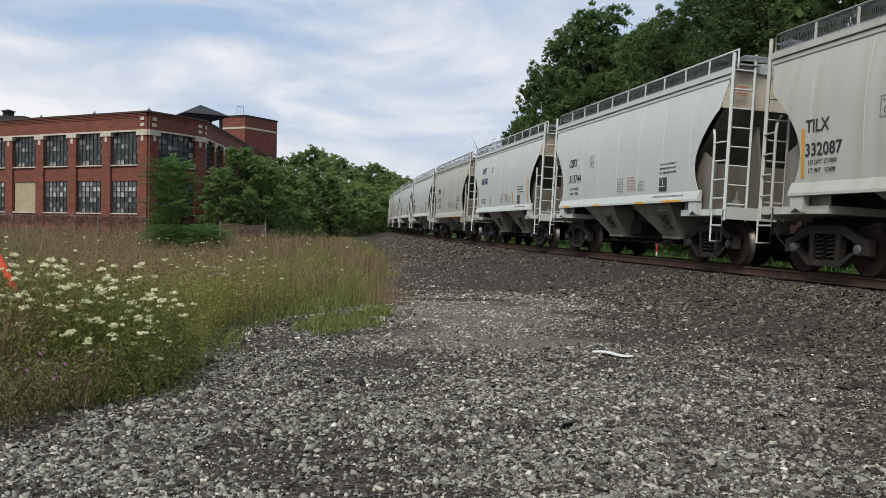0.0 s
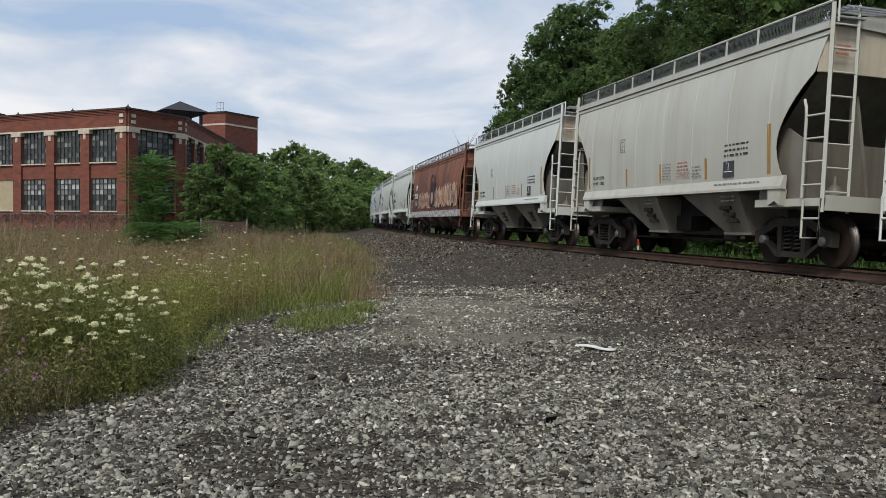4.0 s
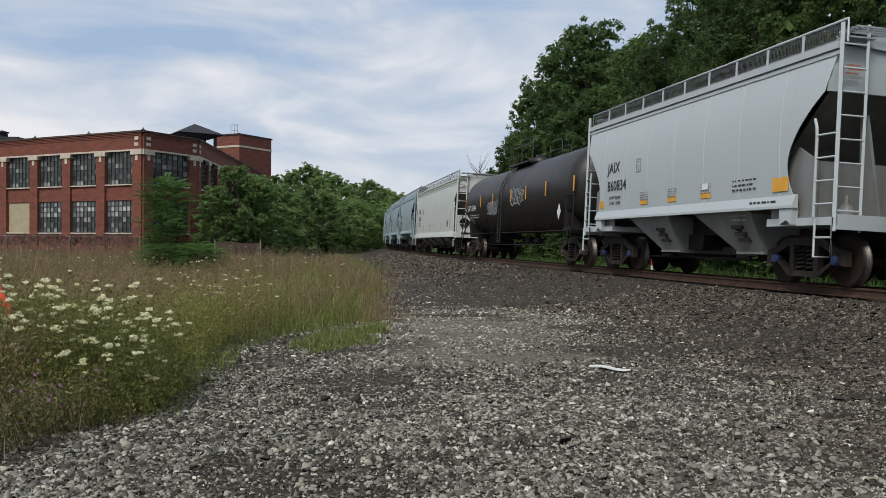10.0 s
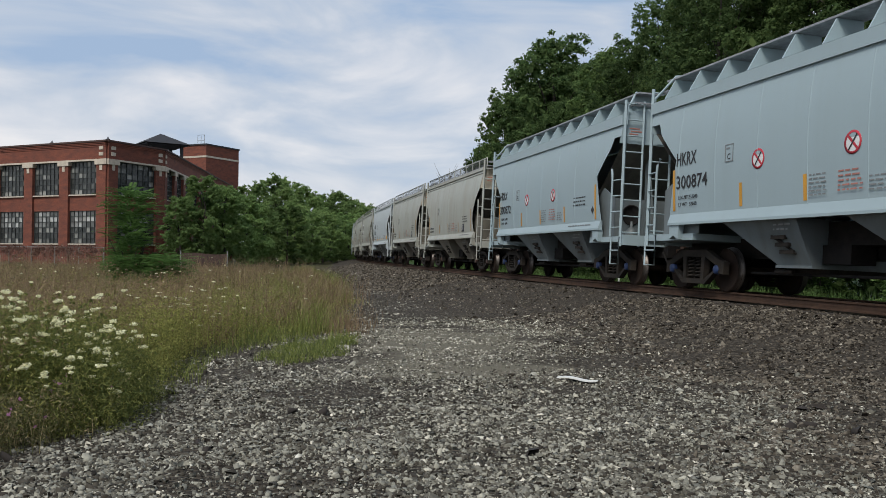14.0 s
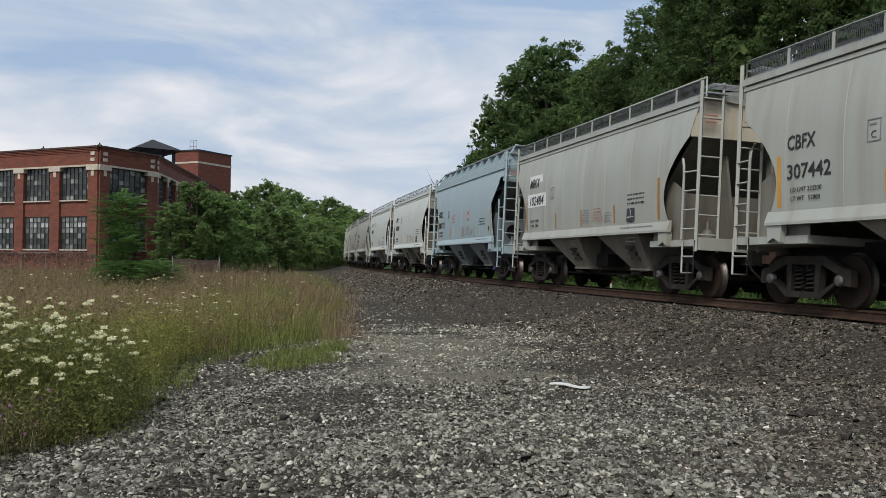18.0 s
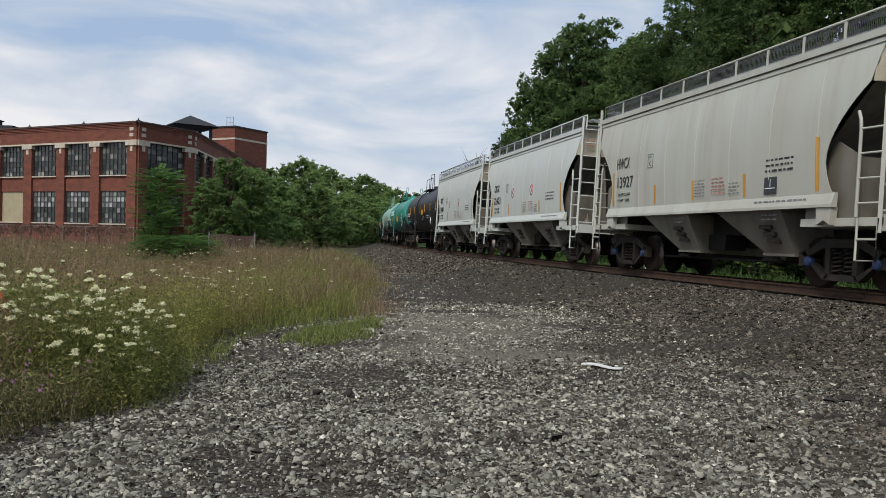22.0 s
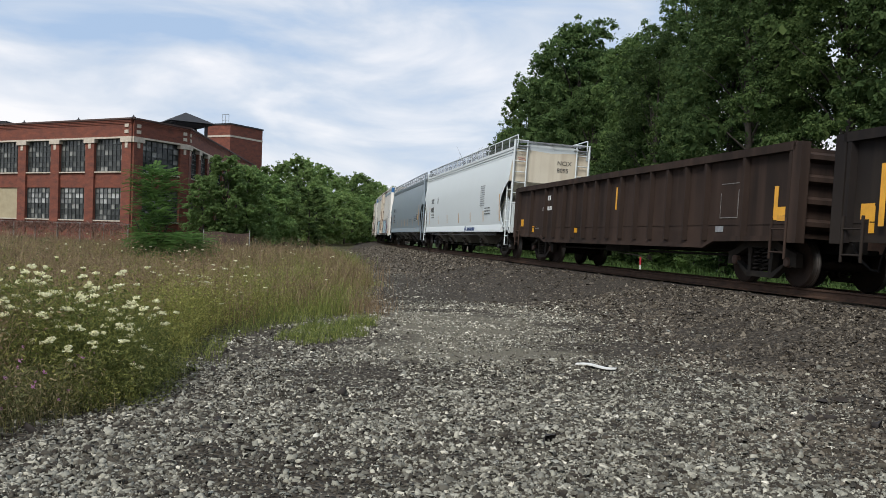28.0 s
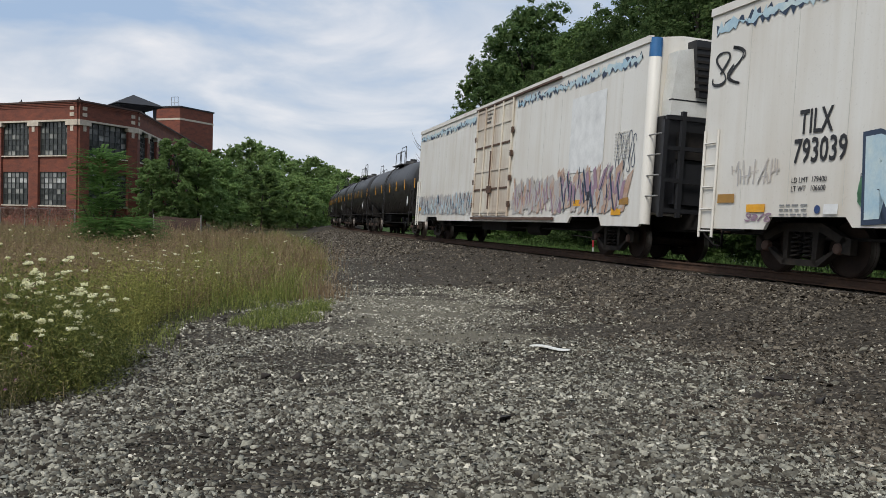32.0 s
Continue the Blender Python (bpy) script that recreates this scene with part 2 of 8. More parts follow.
RAIL = material("brown_rail_steel", (0.085, 0.05, 0.034), 0.8, 0, (0.042, 0.027, 0.02), 5, 0.6, spec=0.15)
DOOR_RUST = paint("rust_stained_door_paint", (0.64, 0.595, 0.5), (0.3, 0.18, 0.11), 0.42)
SEAM = material("panel_joint", (0.56, 0.535, 0.48), 0.6)
DUST_END = paint("dust_stained_end_paint", (0.62, 0.565, 0.45), (0.38, 0.30, 0.21), 0.45)
# Underbody paints: car colours with shade put in as well as dust.
SHADED_DUST = paint("shaded_dusty_underbody_paint", (0.195, 0.182, 0.147), (0.1, 0.084, 0.064), 0.55)
SHADED_BLUE = paint("shaded_dusty_blue_paint", (0.155, 0.185, 0.195), (0.1, 0.105, 0.098), 0.5)
SHADED_SILVER = paint("shaded_dusty_silver_paint", (0.22, 0.232, 0.225), (0.135, 0.13, 0.115), 0.5)
# Dark paint that carries the shade under overhanging sheets, plus some grime.
SHADED_GRIME = paint("shaded_grimy_paint", (0.15, 0.14, 0.115), (0.075, 0.066, 0.055), 0.6)

PAINTS = {
    "white": paint("white_car_paint", (0.53, 0.555, 0.52), (0.47, 0.465, 0.405), 0.27),
    "fresh": paint("fresh_white_car_paint", (0.60, 0.64, 0.635), (0.57, 0.605, 0.595), 0.15),
    "cream": paint("cream_car_paint", (0.46, 0.465, 0.405), (0.34, 0.30, 0.235), 0.33),
    "beige": paint("beige_car_paint", (0.375, 0.39, 0.35), (0.28, 0.25, 0.20), 0.36),
    "silver": paint("silver_grey_car_paint", (0.44, 0.48, 0.485), (0.40, 0.43, 0.43), 0.2),
    "blue": paint("blue_grey_car_paint", (0.315, 0.395, 0.42), (0.285, 0.35, 0.36), 0.2),
    "slate": paint("slate_grey_car_paint", (0.215, 0.258, 0.282), (0.195, 0.228, 0.243), 0.25),
    "red": paint("faded_red_car_paint", (0.235, 0.09, 0.052), (0.055, 0.028, 0.022), 0.7, 0.75),
    "black": paint("black_tank_paint", (0.013, 0.0125, 0.0125), (0.034, 0.029, 0.025), 0.5, 0.45),
    "navy": paint("charcoal_tank_paint", (0.014, 0.0145, 0.018), (0.028, 0.027, 0.027), 0.4, 0.5),
    "teal": paint("teal_tank_paint", (0.03, 0.26, 0.205), (0.045, 0.14, 0.11), 0.35, 0.45),
    "mint": paint("pale_green_tank_paint", (0.30, 0.50, 0.42), (0.22, 0.34, 0.28), 0.4, 0.45),
    "green": paint("dark_green_tank_paint", (0.016, 0.085, 0.058), (0.035, 0.10, 0.075), 0.35, 0.45),
    "brown": paint("brown_gondola_paint", (0.021, 0.015, 0.0125), (0.058, 0.037, 0.028), 0.6, 0.8, 0.12),
    "dark_brown": paint("black_brown_gondola_paint", (0.0125, 0.0105, 0.0105), (0.032, 0.025, 0.02), 0.5, 0.75, 0.12),
    "reefer": paint("stained_white_reefer_paint", (0.70, 0.68, 0.63), (0.52, 0.46, 0.37), 0.33),
}


# ---- rolling stock ----
# Each car: x is the way of travel, the camera's side is at negative y, z = 0 at the rail heads.
def truck_meshes():
    frame_g = Geo()
    for y in (-1.0,):
        # frame with the two triangular windows and the spring opening left free
        for poly in ([(-1.16, 0.36), (-1.16, 0.62), (-0.98, 0.665), (-0.82, 0.40)],
                     [(-1.10, 0.60), (-0.5, 0.87), (0.5, 0.87), (1.10, 0.60), (0.95, 0.52), (0.45, 0.72), (-0.45, 0.72), (-0.95, 0.52)],
                     [(-0.95, 0.52), (-0.82, 0.40), (-0.45, 0.14), (-0.33, 0.2)],
                     [(-0.45, 0.14), (0.45, 0.14), (0.38, 0.25), (-0.38, 0.25)],
                     [(0.95, 0.52), (0.33, 0.2), (0.45, 0.14), (0.82, 0.40)],
                     [(1.16, 0.36), (0.82, 0.40), (0.98, 0.665), (1.16, 0.62)],
                     [(-0.44, 0.72), (-0.30, 0.72), (-0.30, 0.24), (-0.40, 0.22)], [(0.30, 0.72), (0.44, 0.72), (0.40, 0.22), (0.30, 0.24)]):
            frame_g.prism(poly, 1, y - 0.07, y + 0.07)
    spring = Geo()
    for sx in (-0.15, 0.15):
        spring.tube([(sx + 0.09 * math.cos(a * 1.35), -1.0 + 0.09 * math.sin(a * 1.35), 0.25 + a * 0.0165) for a in range(0, 27)], 0.022, 4)
    cap = Geo().lathe([(-1.105, 0.001), (-1.105, 0.07), (-1.095, 0.09), (-1.05, 0.1), (-1.0, 0.1)], 1, 12, (0, 0, 0.457))
    wheel = Geo()
    for sgn in (-1, 1):
        prof = [(0.83, 0.11), (0.83, 0.30), (0.815, 0.40), (0.835, 0.452), (0.74, 0.459), (0.72, 0.485), (0.69, 0.485), (0.69, 0.38), (0.73, 0.28), (0.70, 0.11)]
        wheel.lathe([(sgn * h, r) for h, r in prof], 1, 24)
    wheel.tube([(0, -1.06, 0), (0, 1.06, 0)], 0.085, 12)
    tread = Geo()
    for sgn in (-1, 1):
        tread.lathe([(sgn * 0.836, 0.4535), (sgn * 0.738, 0.4605), (sgn * 0.724, 0.4865), (sgn * 0.688, 0.4865)], 1, 24)
    bolster = Geo().box(-0.2, 0.2, -0.94, 0.94, 0.45, 0.74).box(-0.16, 0.16, -0.94, 0.94, 0.36, 0.47)
    beam = Geo().box(-0.62, -0.54, -0.8, 0.8, 0.34, 0.44).box(0.54, 0.62, -0.8, 0.8, 0.34, 0.44)
    rod = Geo().tube([(0.1, -1.1, 0.8), (0.45, -1.13, 0.22)], 0.028, 6)
    both = Geo()
    both.add(wheel.v, wheel.f)
    both.add(tread.v, tread.f)
    both.smooth = wheel.smooth + tread.smooth
    wheel_me = both.mesh("wheelset", WHEEL)
    wheel_me.materials.append(TREAD)
    wheel_me.polygons.foreach_set("material_index", [0] * len(wheel.f) + [1] * len(tread.f))
    return {"side_frame": frame_g.mesh("side_frame", TRUCK_STEEL), "spring": spring.mesh("spring", TRUCK_STEEL), "bearing_cap": cap.mesh("bearing_cap", BRAKE),
            "wheelset": wheel_me, "bolster": bolster.mesh("bolster", STEEL_DARK),
            "brake_beam": beam.mesh("brake_beam", STEEL_DARK), "brake_rod": rod.mesh("brake_rod", BRAKE)}


TRUCK = truck_meshes()
CAPS = {"blue": CAP_BLUE, "grey": CAP_GREY, "dark": CAP_DARK, "rust": CAP_RUST}


def truck(parent, x, caps="grey"):
    t = part("truck", Geo().box(-0.18, 0.18, -0.5, 0.5, 0.74, 0.84), STEEL_DARK, parent, at=(x, 0, 0))
    for turn in (0, math.pi):
        share("side_frame", TRUCK["side_frame"], t, rz=turn)
        share("spring", TRUCK["spring"], t, rz=turn)
    share("bolster", TRUCK["bolster"], t)
    share("brake_beam", TRUCK["brake_beam"], t)
    for ax in (-0.89, 0.89):
        share("wheelset", TRUCK["wheelset"], t, (ax, 0, 0.457))
        for turn in (0, math.pi):
            c = share("bearing_cap", TRUCK["bearing_cap"], t, (ax, 0, 0), turn)
            c.material_slots[0].link = "OBJECT"
            c.material_slots[0].material = CAPS[caps]
    return t


def coupler(parent, x, way):
    g = Geo().box(min(x - way * 0.5, x + way * 0.02), max(x - way * 0.5, x + way * 0.02), -0.09, 0.09, 0.76, 0.94)
    g.box(min(x - way * 0.1, x + way * 0.06), max(x - way * 0.1, x + way * 0.06), -0.17, 0.17, 0.70, 1.0)
    part("coupler", g, RUST, parent)
    hose = Geo().tube([(x - way * 0.45, -0.45, 0.85), (x - way * 0.3, -0.42, 0.62), (x - way * 0.12, -0.3, 0.42), (x, -0.2, 0.4)], 0.025, 6)
    part("air_hose", hose, STEEL_DARK, parent)


def ladder(parent, name, mat, a, b, z0, z1, step=0.42, r=0.018, stile=0.028, lean=0.0, knee=0.0):
    """A ladder between two upright stiles at a and b (x, y)."""
    g = Geo()
    def at(p, z):
        return (p[0] + lean * max(0.0, z - knee), p[1], z)
    for p in (a, b):
        g.tube([at(p, z0), at(p, max(z0, knee)), at(p, z1)] if lean else [at(p, z0), at(p, z1)], stile, 6)
    z = z0 + 0.12
    while z < z1:
        g.tube([at(a, z), at(b, z)], r, 5)
        z += step
    return part(name, g, mat, parent)


def side_y(z, z0, z1, bulge, top):
    """Half width of a curved side at height z."""
    u = (z - z0) / (z1 - z0)
    return 1.54 + bulge * math.sin(math.pi * min(1, u * 0.95 + 0.05)) - (1.54 - top) * max(0, u - 0.55) ** 2 / 0.2025


HOPPER = dict(half=5.62, over=12.8, tc=4.32, low=4.45, eave=4.07, sill=1.38, bulge=0.07, top=1.46, style="rail", shape="round", bays=((-2.65, -0.4), (0.8, 3.1)),
              ridge=0.24, seams=7, rail_z=4.57, taper=0.0, bay=None, ledge=0.2, under=0.2, crown=3.36, knee=2.15, end=None, plates=None, bands=((0.0, 0.12, 0.075), (-0.1, -0.03, 0.045)), sill_half=None)


def sheet_end(p, z):
    if p["shape"] == "round":
        if z >= p["crown"]:
            return p["half"] - p["under"] * min(1, max(0, (p["eave"] - z) / (p["eave"] - p["crown"])))
        if z < p["knee"]:
            return p["low"] + 0.6 * (p["knee"] - z) ** 2
        return p["low"] + (p["half"] - p["under"] - p["low"]) * ((z - p["knee"]) / (p["crown"] - p["knee"])) ** 1.7
    if p["shape"] == "angle":
        if z >= 3.72:
            return p["half"]
        if z >= 3.45:
            return p["low"] + 0.75 + 0.15 * (z - 3.45) / 0.27
        if z >= 2.8:
            return p["low"] + 0.75 * (z - 2.8) / 0.65
        return p["low"] + 0.28 * (2.8 - z) / 1.2
    if p["shape"] == "chamfer":
        zb, zt = p["cham"]
        if z >= zt:
            return p["half"] - p["taper"] * (z - zt)
        return p["low"] + (p["half"] - p["low"]) * max(0, min(1, (z - zb) / (zt - zb))) + p.get("flare", 0.0) * max(0.0, zb - z)
    if p["shape"] == "slant":
        return p["low"] + (p["half"] - p["low"]) * max(0, min(1, (z - 1.5) / (p.get("panel", 3.6) - 1.5)))
    return p["half"]


def hopper(label, coat, frame_mat=None, caps="grey", **over):
    """A covered hopper car."""
    p = {**HOPPER, **over}
    fm = frame_mat or coat
    car = thing("covered_hopper", label, "freight car", "train on the line")
    H, e, s0 = p["half"], p["eave"], p["sill"] + 0.2
    T = H - p["taper"] * (e - p.get("cham", (0, e))[1])
    zs = sorted({s0 + (e - s0) * k / 14 for k in range(15)} | ({p["knee"] + (p["crown"] - p["knee"]) * k / 10 for k in range(11)} if p["shape"] == "round" else set(p.get("cham", (2.8, 3.45, 3.715, 3.721)))))
    for sgn, nm in ((-1, "side_sheet"), (1, "side_sheet")):
        g = Geo()
        n = 9
        verts = []
        for z in zs:
            w, y = sheet_end(p, z), side_y(z, s0, e, p["bulge"], p["top"])
            verts += [(-w + 2 * w * k / (n - 1), sgn * y, z) for k in range(n)]
        faces = [(i * n + k, i * n + k + 1, (i + 1) * n + k + 1, (i + 1) * n + k) for i in range(len(zs) - 1) for k in range(n - 1)]
        if sgn > 0:
            faces = [q[::-1] for q in faces]
        g.add(verts, faces, True)
        # folded edge towards the opening, so that the sheet shows thickness
        for way in (-1, 1):
            ev = []
            for z in zs:
                w, y = sheet_end(p, z), side_y(z, s0, e, p["bulge"], p["top"])
                ev += [(way * w, sgn * y, z), (way * w, sgn * (y - 0.012), z)]
            g.add(ev, [(2 * i, 2 * i + 2, 2 * i + 3, 2 * i + 1) for i in range(len(zs) - 1)])
        part(nm, g, coat, car)
        if sgn < 0 and p["seams"]:
            sv = []
            for z in zs:
                y = side_y(z, s0, e, p["bulge"], p["top"])
                sv += [(-0.016, sgn * (y - 0.002), z), (0, sgn * (y + 0.007), z), (0.016, sgn * (y - 0.002), z)]
            seam = Geo().add(sv, [(3 * i + j, 3 * i + j + 1, 3 * i + j + 4, 3 * i + j + 3) for i in range(len(zs) - 1) for j in (0, 1)]).mesh("weld_seam", coat)
            for k in range(1, p["seams"] + 1):
                sx = -H + 2 * H * k / (p["seams"] + 1)
                if abs(sx) < p["low"] - 0.1:
                    share("weld_seam", seam, car, (sx, 0, 0))
        # eave moulding and side sill
        t = p["top"]
        ge = Geo()
        for j, (z0, z1, out) in enumerate(p["bands"]):
            ge.box(-T - 0.03 + 0.006 * j, T + 0.03 - 0.006 * j, min(sgn * (t - 0.05), sgn * (t + out)), max(sgn * (t - 0.05), sgn * (t + out)), e + z0, e + z1)
        part("eave_moulding", ge, coat, car)
        lw = p["sill_half"] or p["low"] + 0.25
        gs = Geo().prism([(sgn * 1.50, p["sill"]), (sgn * 1.62, p["sill"]), (sgn * 1.62, p["sill"] + 0.05), (sgn * 1.55, p["sill"] + 0.05 + p["ledge"]), (sgn * 1.50, p["sill"] + 0.05 + p["ledge"])], 0, -lw, lw)
        part("side_sill", gs, coat, car)
        for way in (-1, 1) if p["sill"] > 1.15 else ():
            jx = way * (p["low"] + 0.02)
            pad = Geo().prism([(jx - 0.2, p["sill"] - 0.002), (jx + 0.2, p["sill"] - 0.002), (jx + 0.17, p["sill"] - 0.3), (jx + 0.02 * way, p["sill"] - 0.22), (jx - 0.17, p["sill"] - 0.3)], 1, min(sgn * 1.46, sgn * 1.59), max(sgn * 1.46, sgn * 1.59))
            part("jacking_pad", pad, fm, car)
    # roof
    g = Geo()
    rows = 11
    rv = []
    for k in range(rows):
        y = -p["top"] + 2 * p["top"] * k / (rows - 1)
        z = e + 0.1 + p["ridge"] * (1 - (y / p["top"]) ** 2)
        rv += [(-T, y, z), (T, y, z)]
    g.add(rv, [(2 * k, 2 * k + 1, 2 * k + 3, 2 * k + 2) for k in range(rows - 1)], True)
    g.add([q for q in rv[0::2]] + [(-T, 0, e)], [tuple(range(rows)) + (rows,)])
    g.add([q for q in rv[1::2]] + [(T, 0, e)], [tuple(range(rows))[::-1] + (rows,)])
    part("roof", g, coat, car)
    hatch = Geo().box(-H + 0.9, H - 0.9, -0.35, 0.35, e + 0.1 + p["ridge"] - 0.02, e + 0.1 + p["ridge"] + 0.1)
    part("trough_hatch", hatch, GALV, car)
    # ends: upper panel, slope sheet below it, end frame
    for way in (-1, 1):
        zt = p["crown"] if p["shape"] == "round" else p.get("cham", (0, 3.55))[1]
        under = p["under"] if p["shape"] == "round" else 0.0
        end_mat, plate_mat = p["end"] or coat, p["plates"] or p["bay"] or SHADED_DUST
        if p["shape"] == "slant":
            zt = p.get("panel", 3.3)
        yt = p["top"] - 0.06
        edge = [(side_y(q, s0, e, p["bulge"], p["top"]) - 0.006, q) for q in [zt + (e + 0.0 - zt) * j / 5 for j in range(6)]] + [(yt, e + 0.08)]
        loop = edge + [(-q, z) for q, z in edge[::-1]]
        face = Geo()
        for dx, turn in ((0.002, 1), (0.05, -1)):
            face.add([(way * (H - dx - p["taper"] * max(0.0, z - zt) - 0.3 * under - 0.2 * under * min(1.0, max(0.0, (e - z) / (e - zt)))), q, z) for q, z in loop], [tuple(range(len(loop)))[::turn * (1 if way > 0 else -1)]])
        part("end_panel", face, end_mat, car)
        if p["shape"] != "flat":
            xb, hx = way * (p["low"] - 1.3), H - under
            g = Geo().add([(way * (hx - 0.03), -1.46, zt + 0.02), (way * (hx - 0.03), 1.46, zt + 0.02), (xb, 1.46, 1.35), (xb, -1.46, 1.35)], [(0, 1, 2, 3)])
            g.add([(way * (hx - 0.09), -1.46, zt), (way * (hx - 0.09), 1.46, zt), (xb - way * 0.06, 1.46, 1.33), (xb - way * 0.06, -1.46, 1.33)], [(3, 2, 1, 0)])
            part("slope_sheet", g, p.get("slope", SHADED_GRIME), car, "sloping end sheet" if "slope" in p else "sloping end sheet darkened for shade and grime")
            bx = H - 0.5
            for yy in (-1.4, 1.4):
                web = Geo().prism([(way * (p["low"] - 0.7), 1.2), (way * bx, 1.2), (way * bx, 2.2), (way * (p["low"] + 0.1), 2.5), (way * (p["low"] - 0.7), 2.5)], 1, yy - 0.012, yy + 0.012)
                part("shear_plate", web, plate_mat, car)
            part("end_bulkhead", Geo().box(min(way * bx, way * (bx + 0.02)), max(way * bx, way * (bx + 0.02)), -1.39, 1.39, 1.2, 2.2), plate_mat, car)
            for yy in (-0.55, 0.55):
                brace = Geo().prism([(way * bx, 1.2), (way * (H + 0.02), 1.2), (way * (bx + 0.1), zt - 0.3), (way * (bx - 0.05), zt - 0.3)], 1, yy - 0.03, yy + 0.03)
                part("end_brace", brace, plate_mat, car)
            if p["shape"] == "angle" or p.get("hole"):
                # A dark disc gives the opening's inner shade; the plate is not pierced.
                part("access_opening", Geo().lathe([(way * (bx + 0.022), 0.27), (way * (bx + 0.045), 0.27), (way * (bx + 0.045), 0.24), (way * (bx + 0.024), 0.235), (way * (bx + 0.024), 0.001)], 0, 18, (0, -0.95, 1.78)), STEEL_DARK, car, "rimmed dark disc standing for the shaded opening in the end plate")
            if way < 0:
                wheel = Geo().tube([(-(H + 0.06), -0.45 + 0.27 * math.cos(q * math.pi / 9), 2.25 + 0.27 * math.sin(q * math.pi / 9)) for q in range(19)], 0.02, 5)
                for q in range(4):
                    wheel.tube([(-(H + 0.03), -0.45, 2.25), (-(H + 0.06), -0.45 + 0.27 * math.cos(q * math.pi / 2 + 0.4), 2.25 + 0.27 * math.sin(q * math.pi / 2 + 0.4))], 0.014, 4)
                wheel.box(-(H + 0.02), -(H - 0.22), -0.6, -0.3, 2.0, 2.42)
                part("hand_brake", wheel, STEEL_DARK, car)
                part("air_reservoir", Geo().lathe([(-0.55, 0.001), (-0.52, 0.14), (-0.42, 0.21), (0.42, 0.21), (0.52, 0.14), (0.55, 0.001)], 1, 16, (-(H - 0.24), 0.25, 1.95)), plate_mat, car)
            else:
                part("brake_valve", Geo().lathe([(0, 0.15), (0.12, 0.15), (0.2, 0.1), (0.26, 0.04), (0.4, 0.03)], 2, 12, (H - 0.12, -1.1, 1.2)), plate_mat, car)
            for yy in (-1.4, 1.4) if p["shape"] == "slant" else ():
                post = Geo().prism([(way * (H - 0.12), 1.15), (way * H, 1.15), (way * H, zt + 0.1), (way * (H - 0.12), zt + 0.1)], 1, yy - 0.04, yy + 0.04)
                part("end_post", post, fm, car)
        ex = way * (H + 0.004)
        red = Geo()
        for j, (a, b) in enumerate(((-1.34, -1.06), (-1.3, -0.98), (-1.34, -1.1))):
            red.box(min(ex, ex + way * 0.004), max(ex, ex + way * 0.004), a, b, e - 0.28 - 0.07 * j, e - 0.25 - 0.07 * j)
        part("end_stencilling", red, FADED_RED, car)
        plat = Geo().box(min(way * (p["tc"] - 0.6), way * (H + 0.16)), max(way * (p["tc"] - 0.6), way * (H + 0.16)), -1.48, 1.48, 1.06, 1.2)
        plat.box(min(way * (H + 0.1), way * (H + 0.18)), max(way * (H + 0.1), way * (H + 0.18)), -1.48, 1.48, 0.98, 1.24)
        part("end_platform", plat, fm, car)
        coupler(car, way * p["over"] / 2, way)
        # ladders on the end and on the side, with the sill step below
        for sgn in (-1, 1):
            ex, top_z = way * (H + 0.1), e + 0.42
            def rung_at(z):
                return ex - way * p["taper"] * max(0.0, z - zt)
            g = Geo()
            for yy, rr in ((1.5, 0.046), (1.0, 0.034)):
                g.tube([(rung_at(z), sgn * yy, z) for z in (0.95, max(0.96, zt), top_z)], rr, 4, False)
            for j in range(9):
                z = 1.3 + 0.405 * j
                if z < top_z:
                    g.tube([(rung_at(z), sgn * q, z) for q in (1.5, 1.0)], 0.019, 5)
            part("end_ladder", g, coat, car)
            lx = way * (H - 0.36)
            g = Geo().tube([(lx, sgn * 1.57, 1.2), (lx, sgn * 1.57, 2.62), (lx - way * 0.02, sgn * 1.57, 2.78), (lx - way * 0.1, sgn * 1.55, 2.92)], 0.03, 5)
            for j in range(4):
                g.tube([(lx, sgn * 1.57, 1.42 + 0.4 * j), (ex, sgn * 1.52, 1.42 + 0.4 * j)], 0.019, 5)
            part("side_ladder", g, coat, car)
            st = Geo().tube([(lx, sgn * 1.54, 1.18), (lx, sgn * 1.54, 0.5), (ex, sgn * 1.54, 0.5), (ex, sgn * 1.54, 1.18)], 0.024, 6)
            st.tube([(lx, sgn * 1.54, 0.84), (ex, sgn * 1.54, 0.84)], 0.02, 5)
            part("sill_step", st, coat, car)
        g = Geo()
        for q in (-0.2, -0.08, 0.04, 0.16):
            g.box(way * T + q - 0.02, way * T + q + 0.02, -1.3, 1.3, e + 0.35, e + 0.38)
        for q in (-1.2, 0.0, 1.2):
            g.box(way * T - 0.22, way * T + 0.2, q - 0.02, q + 0.02, e + 0.32, e + 0.35)
        part("crossover_platform", g, GALV, car)
        truck(car, way * p["tc"], caps)
    # bottom outlets
    for a, b in p["bays"]:
        w = b - a
        top, bot = p["sill"] + 0.02, 0.56
        lean = 0.6 * w
        g = Geo()
        ring_t = [(a, -1.48), (b, -1.48), (b, 1.48), (a, 1.48)]
        ring_b = [(a + lean, -1.1), (b, -1.1), (b, 1.1), (a + lean, 1.1)]
        g.add([(x, y, top) for x, y in ring_t] + [(x, y, bot) for x, y in ring_b],
              [(0, 1, 5, 4), (1, 2, 6, 5), (2, 3, 7, 6), (3, 0, 4, 7), (7, 6, 5, 4)])
        # The default bay paint is tinted for shade as well as dust.
        bay = part("hopper_bay", g, p["bay"] or SHADED_DUST, car, "dusty sloping outlet bay in shade-darkened paint")
